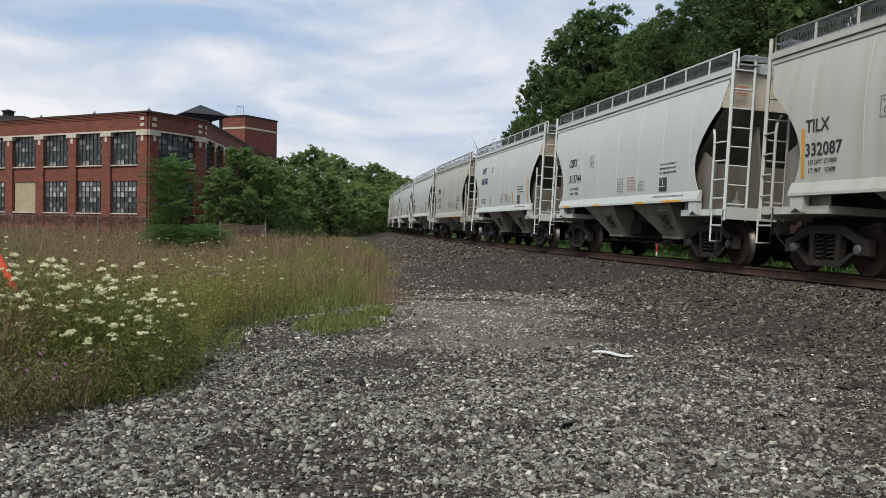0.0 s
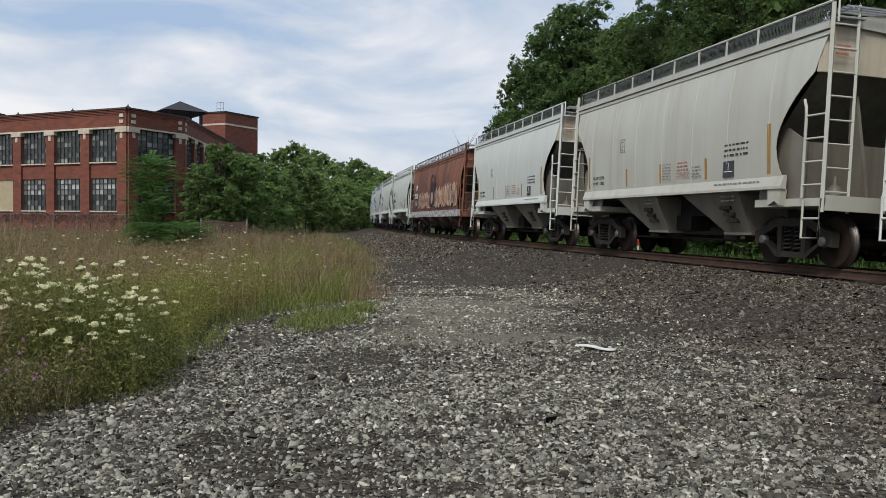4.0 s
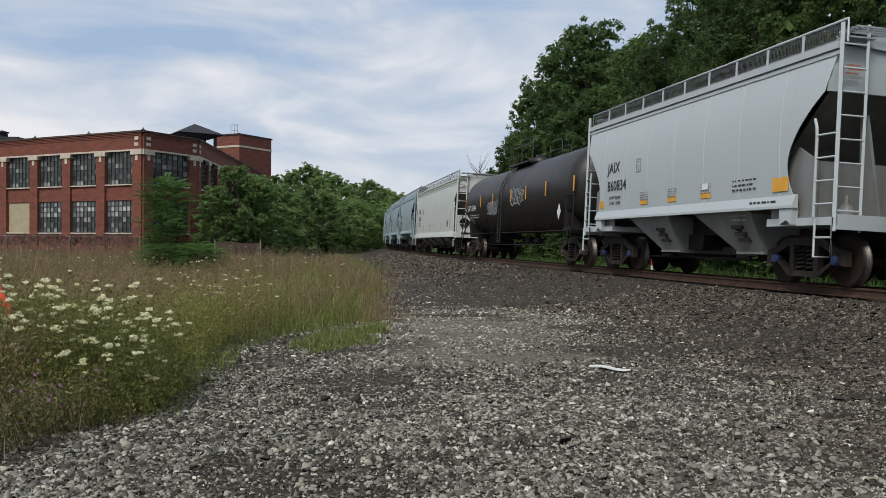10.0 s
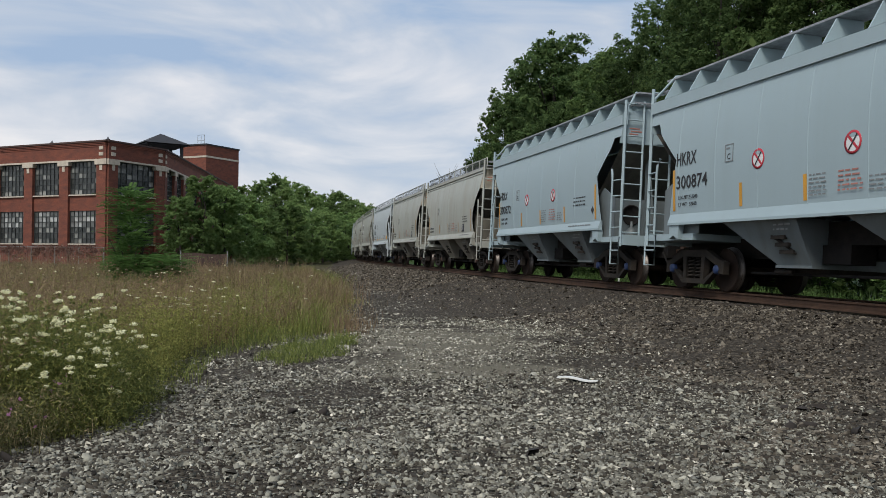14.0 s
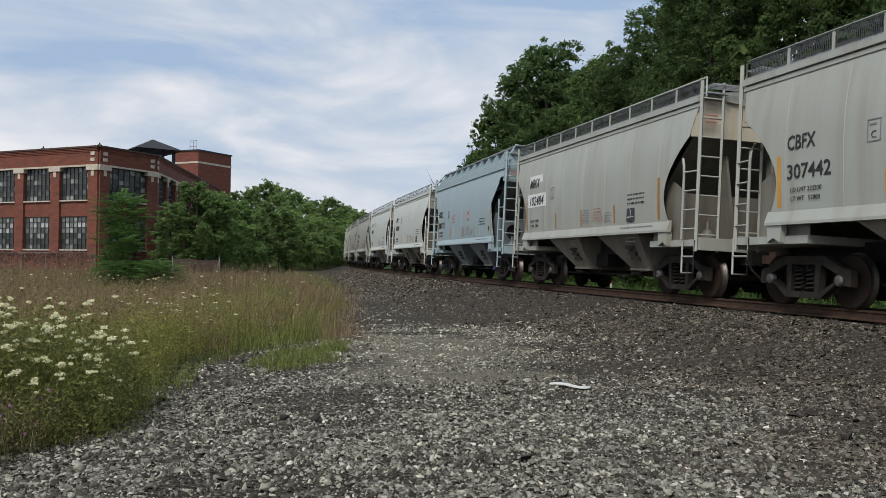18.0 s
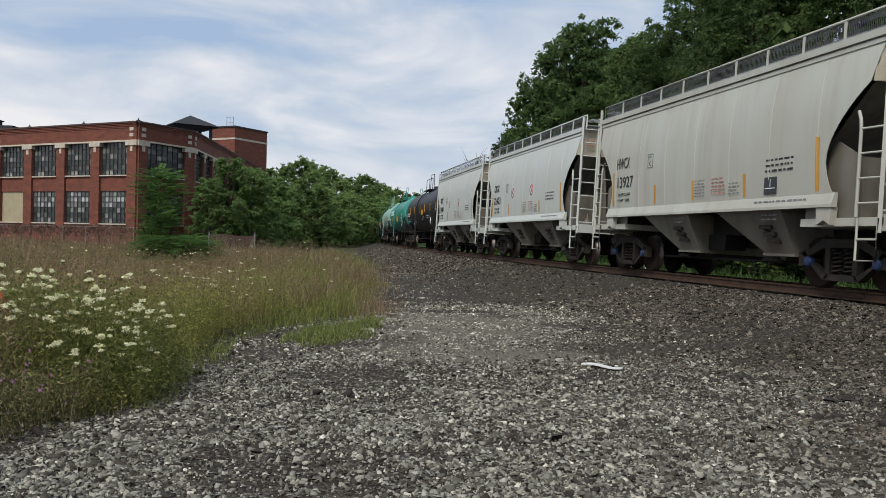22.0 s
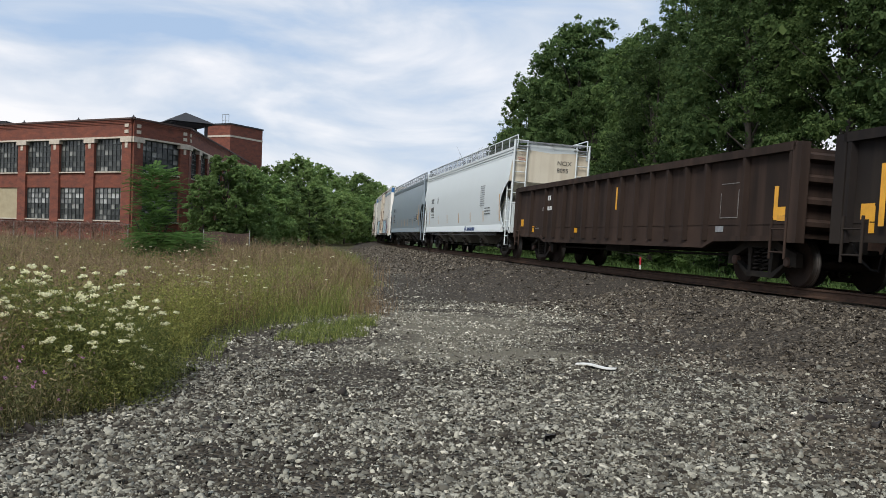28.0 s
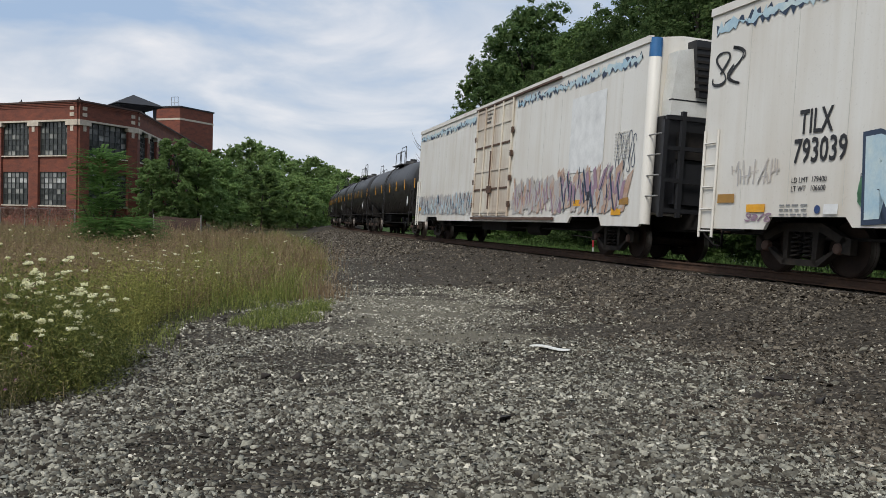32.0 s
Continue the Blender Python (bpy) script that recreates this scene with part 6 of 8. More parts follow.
    up = tips[(RNG.random(len(tips)) < 0.26) & (hh > 0.2)]
    sprays(up + np.array([0, 0, 0.03]), RNG.uniform(0.018, 0.052, len(up)), 70, 0.011, PETAL, "wild_carrot_flowers", "white domed flower heads of wild carrot", flat=0.5, squash=0.45)
    buds = tips[RNG.random(len(tips)) < 0.25]
    sprays(buds, 0.022, 16, 0.012, CARROT, "wild_carrot_buds", "closed green flower heads of wild carrot", squash=0.8)
    # scattered white flowers over the field
    p = field_points(130, 9, 45, edge=-0.3, power=1.2)
    _, tips, _ = blades(p, RNG.uniform(0.45, 1.15, len(p)), RNG.uniform(0.05, 0.3, len(p)), np.full(len(p), 0.006), FORB, "flower_stems", "thin stems of scattered wild carrot")
    sprays(tips, RNG.uniform(0.02, 0.05, len(tips)), 16, 0.016, PETAL, "scattered_flowers", "small white flower heads among the weeds", flat=0.6, squash=0.25)
    # second patch of flowers farther into the field
    p = np.stack([RNG.normal(-3.6, 0.4, 46), RNG.normal(13.8, 0.8, 46), np.full(46, GROUND)], 1)
    _, tips, _ = blades(p, RNG.uniform(0.4, 0.95, 46), RNG.uniform(0.05, 0.3, 46), np.full(46, 0.005), FORB, "flower_stems", "thin stems of wild carrot")
    sprays(tips, 0.05, 14, 0.016, PETAL, "flower_patch", "patch of white flower heads among the weeds", flat=0.7, squash=0.2)
    # low plants with pinkish flowers by the gravel
    p = np.stack([RNG.uniform(-4.4, -2.6, 330), RNG.uniform(5.2, 7.4, 330), np.zeros(330)], 1)
    p = np.array([(x, y, ground_z(x, y)) for x, y, _ in p if x < field_edge(y) + 0.1])
    _, tips, _ = blades(rep(p, 5, 0.06), RNG.uniform(0.1, 0.48, len(p) * 5), RNG.uniform(0.1, 0.8, len(p) * 5), np.full(len(p) * 5, 0.0028), SPURGE, "low_weeds", "low dark weeds at the edge of the gravel")
    sprays(np.repeat(tips, 2, 0) - np.array([0, 0, 0.06]), 0.08, 8, 0.017, SPURGE, "low_weed_leaves", "small leaves of low weeds", thin=0.25)
    sprays(tips[RNG.random(len(tips)) < 0.06] + np.array([0, 0, 0.03]), 0.016, 12, 0.009, PINK, "pink_flowers", "tiny pink flowers of low weeds")
    # shrubs and saplings under the trees of the wood
    c = []
    while len(c) < 1500:
        x, y, _ = track(RNG.uniform(8, 118), RNG.uniform(-17, -11.8))
        c.append((x, y, -0.8 + 3.6 * RNG.random() ** 1.4))
    sprays(np.array(c), 0.7, 16, 0.2, LEAF, "wood_undergrowth", "dark green shrubs under the trees of the wood", squash=0.8)
    # grass beyond the rails
    g = []
    while len(g) < 9000:
        s, o = RNG.uniform(4, 75), RNG.uniform(-9.5, -3.6)
        x, y, _ = track(s, o)
        g.append((x, y, ground_z(x, y)))
    g = np.array(g)
    blades(g, RNG.uniform(0.25, 0.75, len(g)), RNG.uniform(0.1, 0.6, len(g)), np.full(len(g), 0.012), plant_material("trackside_grass_green", (0.0, (0.045, 0.09, 0.024)), (1.0, (0.14, 0.225, 0.065))), "trackside_grass", "green grass beyond the rails")


weeds()


# ---- stones ----
def stone_material(name, *stops):
    m = bpy.data.materials.new(name)
    m.use_nodes = True
    n, l = m.node_tree.nodes, m.node_tree.links
    b = n["Principled BSDF"]
    geo = n.new("ShaderNodeNewGeometry")
    r = n.new("ShaderNodeValToRGB")
    for k, (p, c) in enumerate(stops):
        el = r.color_ramp.elements[k] if k < 2 else r.color_ramp.elements.new(p)
        el.position, el.color = p, (*c, 1)
    l.new(geo.outputs["Random Per Island"], r.inputs[0])
    tc = n.new("ShaderNodeTexCoord")
    nz = n.new("ShaderNodeTexNoise")
    nz.inputs["Scale"].default_value, nz.inputs["Detail"].default_value = 45, 4
    l.new(tc.outputs["Object"], nz.inputs["Vector"])
    mx = n.new("ShaderNodeMix")
    mx.data_type, mx.blend_type = "RGBA", "OVERLAY"
    mx.inputs[0].default_value = 0.5
    l.new(r.outputs[0], mx.inputs[6])
    l.new(nz.outputs["Fac"], mx.inputs[7])
    l.new(mx.outputs[2], b.inputs["Base Color"])
    b.inputs["Roughness"].default_value, b.inputs["Specular IOR Level"].default_value = 0.85, 0.25
    return m


GREY_STONE = stone_material("grey_crushed_stone", (0.0, (0.026, 0.02, 0.015)), (1.0, (0.74, 0.69, 0.58)), (0.3, (0.078, 0.069, 0.053)), (0.62, (0.184, 0.175, 0.142)), (0.9, (0.33, 0.316, 0.256)), (0.98, (0.47, 0.44, 0.355)))
PALE_STONE = stone_material("pale_crushed_stone", (0.0, (0.085, 0.076, 0.056)), (1.0, (0.74, 0.70, 0.58)), (0.5, (0.215, 0.2, 0.157)), (0.8, (0.37, 0.35, 0.28)))
BROWN_STONE = stone_material("brown_ballast_stone", (0.0, (0.026, 0.02, 0.015)), (1.0, (0.42, 0.375, 0.3)), (0.25, (0.052, 0.042, 0.031)), (0.6, (0.108, 0.09, 0.068)), (0.95, (0.185, 0.16, 0.124)), (0.985, (0.27, 0.24, 0.195)))


def stones(points, size, mat, name, label, low=False):
    """Flat broken stones; low: a plainer wedge for those that lie far off."""
    n = len(points)
    if low:
        base = np.array([(-1, -1, -0.8), (1, -1, -0.8), (1, 1, -0.8), (-1, 1, -0.8), (0.1, -0.1, 0.9)])
        f = np.array([(0, 1, 4), (1, 2, 4), (2, 3, 4), (3, 0, 4)])
    else:
        base = np.array([(-1, -1, -0.8), (1, -1, -0.8), (1, 1, -0.8), (-1, 1, -0.8), (-0.62, -0.62, 0.8), (0.62, -0.62, 0.8), (0.62, 0.62, 0.8), (-0.62, 0.62, 0.8)])
        f = np.array([(4, 5, 6, 7), (0, 1, 5, 4), (1, 2, 6, 5), (2, 3, 7, 6), (3, 0, 4, 7)])
    c, side = len(base), f.shape[1]
    v = base[None] + RNG.normal(size=(n, c, 3)) * 0.3
    v[:, 4:, 2] += RNG.normal(size=(n, c - 4)) * 0.45
    v *= (0.82 * size[:, None] * np.stack([RNG.uniform(0.8, 1.6, n), RNG.uniform(0.55, 1.05, n), RNG.uniform(0.5, 0.98, n)], 1))[:, None, :]
    a = RNG.uniform(0, 2 * np.pi, n)
    tilt = RNG.normal(size=n) * 0.9
    ct, st = np.cos(tilt), np.sin(tilt)
    y2 = v[:, :, 1] * ct[:, None] - v[:, :, 2] * st[:, None]
    z2 = v[:, :, 1] * st[:, None] + v[:, :, 2] * ct[:, None]
    x2 = v[:, :, 0]
    ca, sa = np.cos(a)[:, None], np.sin(a)[:, None]
    v = np.stack([x2 * ca - y2 * sa, x2 * sa + y2 * ca, z2], 2) + points[:, None, :]
    idx = (f[None] + (np.arange(n) * c)[:, None, None]).astype(np.int32)
    me = bpy.data.meshes.new(name)
    me.vertices.add(n * c)
    me.vertices.foreach_set("co", v.astype(np.float32).ravel())
    me.loops.add(n * f.size)
    me.loops.foreach_set("vertex_index", idx.ravel())
    me.polygons.add(n * len(f))
    me.polygons.foreach_set("loop_start", np.arange(0, n * f.size, side, dtype=np.int32))
    me.update()
    me.materials.append(mat)
    return tagged(new(name, me), label, "gravel", kind="stuff")


def scatter():
    piles = collections.defaultdict(list)
    for n, r0, r1 in ((145000, 3.9, 8.5), (60000, 8.5, 11), (125000, 11, 20), (42000, 20, 36)):
        for _ in range(n):
            r = math.sqrt(RNG.uniform(r0 * r0, r1 * r1))
            a = radians(RNG.uniform(-31, 35))
            x, y = r * math.sin(a), r * math.cos(a)
            d = off_of(x, y)
            if d < 0.86 or x < field_edge(y) - 0.35 + 0.5 * noise.noise(Vector((x, y, 2))):
                continue
            far = 1.0 + max(0.0, r - 7) * 0.035
            size = 0.0108 * far * RNG.uniform(0.45, 1.0) * (1 + 1.8 * RNG.random() ** 4)
            bare = math.exp(-((x - 0.6) / 1.7) ** 2 - ((y - 10.9) / 0.55) ** 2)
            dirt = noise.noise(Vector((x * 0.55, y * 1.1, 21))) + 0.6 * noise.noise(Vector((x * 1.9, y * 2.9, 22)))
            if RNG.random() < 0.5 * bare or (dirt > 0.15 and RNG.random() < 0.8):
                continue
            fine = math.exp(-((x - 0.6) / 2.2) ** 4 - ((y - 14.6) / 3.6) ** 4)
            size *= (1 - 0.2 * fine)
            whitish = 0.55 * math.exp(-((x - 0.6) / 2.1) ** 2 - ((y - 16) / 5) ** 2) + math.exp(-((x - 1.7) / 1.5) ** 2 - ((y - 16.6) / 1.9) ** 2) + math.exp(-((x + 0.6) / 0.9) ** 2 - ((y - 15.5) / 3.2) ** 2) + math.exp(-((x + 2.5) / 0.5) ** 2 - ((y - 11.7) / 0.5) ** 2) + 0.55 * math.exp(-((x - 0.2) / 2.2) ** 2 - ((y - 13) / 2.2) ** 2)
            away = r > 8.5
            if RNG.random() < 0.95 * whitish:
                kind = "pale"
            else:
                # two kinds of stone meet in a ragged line at the shoulder's foot
                kind = "bed" if d < 5.4 + 1.6 * noise.noise(Vector((x * 0.4, y * 0.4, 7))) + RNG.normal() * 0.9 else "lot"
            if kind == "bed":
                size *= 1.22
            piles[kind, away].append((x, y, ground_z(x, y) + size * 0.3, size))
    for _ in range(30000):
        s, d = RNG.uniform(26, 82), RNG.uniform(0.95, 8.5)
        x, y, _z = track(s, d)
        if x > field_edge(y) - 0.3 and math.hypot(x, y) > 34:
            size = RNG.uniform(0.02, 0.042) * (1 + s * 0.006)
            piles["bed", True].append((x, y, ground_z(x, y) + size * 0.3, size))
    # a few larger blocks lie about on the lot
    for _ in range(200):
        x, y = RNG.uniform(-4, 6), RNG.uniform(5, 15)
        if x > field_edge(y) + 0.2 and off_of(x, y) > 3:
            size = RNG.uniform(0.022, 0.04)
            piles["lot", False].append((x, y, ground_z(x, y) + size * 0.35, size))
    for (kind, away), pts in piles.items():
        mat, name, label = {"lot": (GREY_STONE, "gravel", "grey crushed stone of the lot"), "bed": (BROWN_STONE, "ballast", "brown-grey ballast stones beside the track"), "pale": (PALE_STONE, "pale_gravel", "patch of pale fine crushed stone")}[kind]
        q = np.array(pts)
        stones(q[:, :3], q[:, 3], mat, name, label, away)
    clods = np.array([(x, y, ground_z(x, y) + 0.02) for x, y in ((-1.62, 6.6), (-1.5, 6.35), (-0.4, 7.1), (-0.8, 7.9), (-1.1, 8.0), (3.4, 7.4), (3.6, 7.5), (3.9, 7.2), (-2.5, 9.0), (-2.3, 9.1), (-2.9, 6.2), (0.9, 6.2), (3.9, 8.2), (3.75, 8.3), (4.1, 8.25))])
    stones(clods, RNG.uniform(0.03, 0.055, len(clods)), material("dark_clod", (0.035, 0.028, 0.024), 0.9), "dark_clods", "dark lumps of cinder on the gravel")


scatter()


# ---- small things on the ground ----
def litter():
    t = tagged(new("plastic_strip", None), "curved white plastic strip lying on the gravel", "litter")
    t.location = (2.0, 9.95, ground_z(2.0, 9.95) + 0.045)
    t.rotation_euler = (0, 0, radians(-22))
    pts = [(-0.25 + 0.05 * k, 0.045 * math.cos(k * 0.32) , 0.012 * math.sin(k * 0.6)) for k in range(11)]
    v = []
    for k, p in enumerate(pts):
        w = 0.06 * (0.55 + 0.45 * math.sin(0.3 + 2.5 * k / 10))
        v += [(p[0], p[1] - w, p[2]), (p[0], p[1] + w, p[2]), (p[0], p[1] + w, p[2] - 0.012), (p[0], p[1] - w, p[2] - 0.012)]
    g = Geo().add(v, [(4 * k + j, 4 * k + (j + 1) % 4, 4 * k + 4 + (j + 1) % 4, 4 * k + 4 + j) for k in range(10) for j in range(4)] + [(3, 2, 1, 0), (40, 41, 42, 43)])
    part("strip", g, material("white_plastic", (0.78, 0.77, 0.72), 0.5), t)
    m = thing("marker_tube", "orange plastic marker tube leaning among the flowers", "marker")
    part("tube", Geo().tube([(-4.1, 8.2, -0.2), (-4.22, 8.2, 0.1), (-4.37, 8.2, 0.38)], 0.036, 10), material("orange_plastic", (0.75, 0.09, 0.03), 0.5), m)
    part("cap", Geo().tube([(-4.37, 8.2, 0.38), (-4.38, 8.2, 0.4)], 0.039, 10), MATS["orange_plastic"], m)
    p = thing("marker_post", "thin white post with a red top beyond the rails", "post")
    p.location = (9.0, 36, -0.9)
    part("post", Geo().tube([(0, 0, 0), (0, 0, 0.75)], 0.04, 8), WHITE, p)
    part("red_top", Geo().tube([(0, 0, 0.75), (0, 0, 1.1)], 0.042, 8), RED, p)


litter()


# ---- fences before the works ----
def fences():
    d1 = Vector((math.sin(radians(-62.6)), math.cos(radians(-62.6))))
    o = Vector((-23.0, 64.2))
    f = thing("wire_fence", "wire fence overgrown with dead reddish vines", "fence")
    for k in range(16):
        p = o + d1 * 2.6 * k
        part("post", Geo().tube([(p.x, p.y, -0.6), (p.x, p.y, 1.05)], 0.04, 6), BRAKE, f)
    e = o + d1 * 2.6 * 15
    part("top_rail", Geo().tube([(o.x, o.y, 1.03), (e.x, e.y, 1.03)], 0.025, 6), BRAKE, f)
    g = Geo()
    for k in range(0, 39 * 4):
        p = o + d1 * 0.25 * k
        g.tube([(p.x, p.y, -0.5), (p.x + d1.x * 0.25, p.y + d1.y * 0.25, 1.02)], 0.006, 3)
        g.tube([(p.x + d1.x * 0.25, p.y + d1.y * 0.25, -0.5), (p.x, p.y, 1.02)], 0.006, 3)
    part("wire_mesh", g, BRAKE, f)
    c = np.array([(o.x + d1.x * u, o.y + d1.y * u, z) for u, z in zip(RNG.uniform(0, 22, 900), 1.05 - np.abs(RNG.normal(0, 0.45, 900)))])
    sprays(c, 0.22, 9, 0.06, plant_material("dead_vine", (0.0, (0.10, 0.05, 0.04)), (1.0, (0.30, 0.19, 0.15))), "dead_vines", "dead reddish vines hanging on the fence")
    b = thing("board_fence", "weathered brown board fence between white posts", "fence")
    x0, x1, y = -17.9, -14.3, 66.5
    for k in range(18):
        x = x0 + 0.1 + (x1 - x0 - 0.2) * k / 17
        part("board", Geo().box(x - 0.095, x + 0.095, y - 0.015, y + 0.015, -0.5, 0.62 + 0.06 * math.sin(k * 0.37)), material("fence_board", (0.075, 0.042, 0.034), 0.9, 0, (0.04, 0.026, 0.022), 4), b)
    for x in (x0, x1):
        part("post", Geo().box(x - 0.035, x + 0.035, y - 0.035, y + 0.035, -0.5, 0.85), BRAKE, b)


fences()

# ---- the train: each car's middle, in metres behind the first car's leading end ----
TRAIN = []
SHIFT = 0.73
# slack in the couplings, along the train
SLACK = ((0, 105, 140, 175, 225, 480, 555, 590, 625, 650), (-0.32, -0.32, -0.25, -0.1, 0.0, -0.02, -0.1, -0.2, -0.28, -0.1))


def couple(car, a, b):
    mid = (a + b) / 2
    TRAIN.append((car, mid + SHIFT + float(np.interp(mid, SLACK[0], SLACK[1]))))


PROTO = {}
BLUE_INK = material("blue_lettering", (0.03, 0.06, 0.17), 0.6)
BROWN_STRIPE = material("brown_orange_reflector", (0.36, 0.19, 0.04), 0.5)
TANK_TEXT = material("faded_white_stencil", (0.32, 0.33, 0.33), 0.6)
PATCH = material("dark_patch", (0.03, 0.032, 0.04), 0.6)
PEEL = material("peeling_white_paint", (0.62, 0.62, 0.61), 0.75, 0, (0.10, 0.075, 0.065), 3.0, 0.9, (1, 1, 1.8), grain=0.3)


def recoat(car, old, fresh):
    """Gives the parts of a copied car another paint."""
    for o in car.children_recursive:
        if o.type == "MESH":
            for sl in o.material_slots:
                if sl.material == old:
                    sl.link = "OBJECT"
                    sl.material = fresh


def ring_mark(car, x, z, y):
    """Round white sign with a red ring and bar."""
    d = part("warning_mark", Geo().lathe([(y + 0.004, 0.001), (y + 0.004, 0.19)], 1, 20, (x, 0, z)), WHITE, car)
    part("red_ring", Geo().lathe([(y, 0.15), (y, 0.19), (y + 0.003, 0.19)], 1, 20, (x, 0, z)), RED, d)
    part("red_bar", Geo().add([(x - 0.13, y - 0.001, z + 0.1), (x - 0.1, y - 0.001, z + 0.13), (x + 0.13, y - 0.001, z - 0.1), (x + 0.1, y - 0.001, z - 0.13)], [(0, 1, 2, 3)]), RED, d)
    part("black_bar", Geo().add([(x - 0.1, y - 0.002, z - 0.11), (x - 0.075, y - 0.002, z - 0.13), (x + 0.1, y - 0.002, z + 0.11), (x + 0.075, y - 0.002, z + 0.13)], [(0, 1, 2, 3)]), BLACK, d)


def scrawl(car, x0, x1, z0, z1, y, mat, seed, n=6, width=0.05, name="graffiti_stroke"):
    """Loops of spray paint drawn along the side."""
    rnd = random.Random(seed)
    for k in range(n):
        cx = x0 + (x1 - x0) * (k + 0.5) / n
        w = (x1 - x0) / n * rnd.uniform(0.5, 0.9)
        h = (z1 - z0) / 2 * rnd.uniform(0.6, 1.0)
        ph, q = rnd.uniform(0, 6.28), rnd.choice((1, 2, 2, 3))
        pts = [(cx + w * math.sin(a * 0.21 * q + ph) * 0.6 + w * 0.02 * (a - 15), (z0 + z1) / 2 + h * math.cos(a * 0.21 + ph * 0.5)) for a in range(30)]
        g = Geo()
        v = []
        for i, p in enumerate(pts):
            a, b = pts[max(0, i - 1)], pts[min(len(pts) - 1, i + 1)]
            d = Vector((b[0] - a[0], b[1] - a[1])).normalized()
            ww = width * (0.6 + 0.6 * abs(math.sin(i * 0.3 + k)))
            v += [(p[0] - d.y * ww, y, p[1] + d.x * ww), (p[0] + d.y * ww, y, p[1] - d.x * ww)]
        g.add(v, [(2 * i, 2 * i + 1, 2 * i + 3, 2 * i + 2) for i in range(len(pts) - 1)])
        part(name, g, mat, car)


def wild_letters(car, x0, x1, z0, z1, y, mats, seed):
    """Jagged painted slivers that cover a panel, one layer for each colour."""
    rnd = random.Random(seed)
    w = x1 - x0
    for layer, (mat, n, wide, tall) in enumerate(zip(mats, (int(w * 9), int(w * 7), int(w * 7), int(w * 6)), (0.2, 0.09, 0.1, 0.04), (0.75, 0.6, 0.4, 0.5))):
        g = Geo()
        for k in range(n):
            x, h = x0 + w * (k + rnd.random()) / n, (z1 - z0) * tall * rnd.uniform(0.5, 1.2)
            z = rnd.uniform(z0, max(z0 + 0.02, z1 - h))
            lean, ww = rnd.uniform(-0.45, 0.45) * h, wide * rnd.uniform(0.5, 1.3)
            d = y - 0.006 - 0.004 * layer - 0.00004 * k
            g.add([(x - ww, d, z), (x + ww * 0.6, d, z + 0.08 * h), (x + ww * 0.9 + lean, d, z + h), (x - ww * 0.3 + lean, d, z + h * 0.85)], [(0, 1, 2, 3)])
        tagged(part("graffiti_stroke", g, mat, car), kind="stuff")


def tag_lines(car, x0, x1, z0, z1, y, mat, seed):
    """A quick sprayed tag of thin crossing strokes."""
    rnd = random.Random(seed)
    g = Geo()
    n = int((x1 - x0) * 11)
    for k in range(n):
        x, h = x0 + (x1 - x0) * (k + rnd.random()) / n, (z1 - z0) * rnd.uniform(0.35, 1.0)
        z, lean = rnd.uniform(z0, z1 - h * 0.95), rnd.uniform(-0.35, 0.6) * h
        g.add([(x - 0.02, y, z), (x + 0.016, y, z), (x + lean + 0.02, y, z + h), (x + lean - 0.012, y, z + h)], [(0, 1, 2, 3)])
        if k % 3 == 0:
            g.add([(x, y - 0.001, z + h * 0.4), (x + 0.24, y - 0.001, z + h * 0.5), (x + 0.24, y - 0.001, z + h * 0.56), (x, y - 0.001, z + h * 0.46)], [(0, 1, 2, 3)])
    tagged(part("graffiti_stroke", g, mat, car), kind="stuff")


def throw_up(car, body, x0, x1, z0, size, y, fill, edge, halo=None):
    """Swollen painted letters with a dark rim, drawn letter by letter."""
    step = (x1 - x0) / len(body)
    rnd = random.Random(len(body) * 7 + int(x0 * 10))
    for k, c in enumerate(body):
        sc, dz = size * rnd.uniform(0.9, 1.16), rnd.uniform(-0.08, 0.08)
        turn = rnd.uniform(-13, 9)
        for mat, bold, dy, nm in ((edge, 0.2, 0.0, "letter_rim"), (fill, 0.12, -0.006, "graffiti_letter")):
            me = text_mesh(c, sc, mat, bold)
            xs = [v.co.x for v in me.vertices]
            wide = min(1.15, step * (1.36 if nm == "letter_rim" else 1.18) / (max(xs) - min(xs)))
            ob = new(nm, me)
            ob.parent = car
            ob.matrix_basis = pose(x0 + step * (k + 0.5), y + dy - 0.001 * (k % 2), z0 + dz, 90, 0, 0) @ pose(0, 0, 0, 0, 0, turn) @ Matrix.Diagonal((wide, 1, 1, 1)) @ pose(-(max(xs) + min(xs)) / 2, 0, 0)
    if halo:
        scrawl(car, x0 - 0.2, x1 + 0.3, z0 - 0.05, z0 + size * 0.8, y + 0.003, halo, 31, len(body) + 2, 0.16)


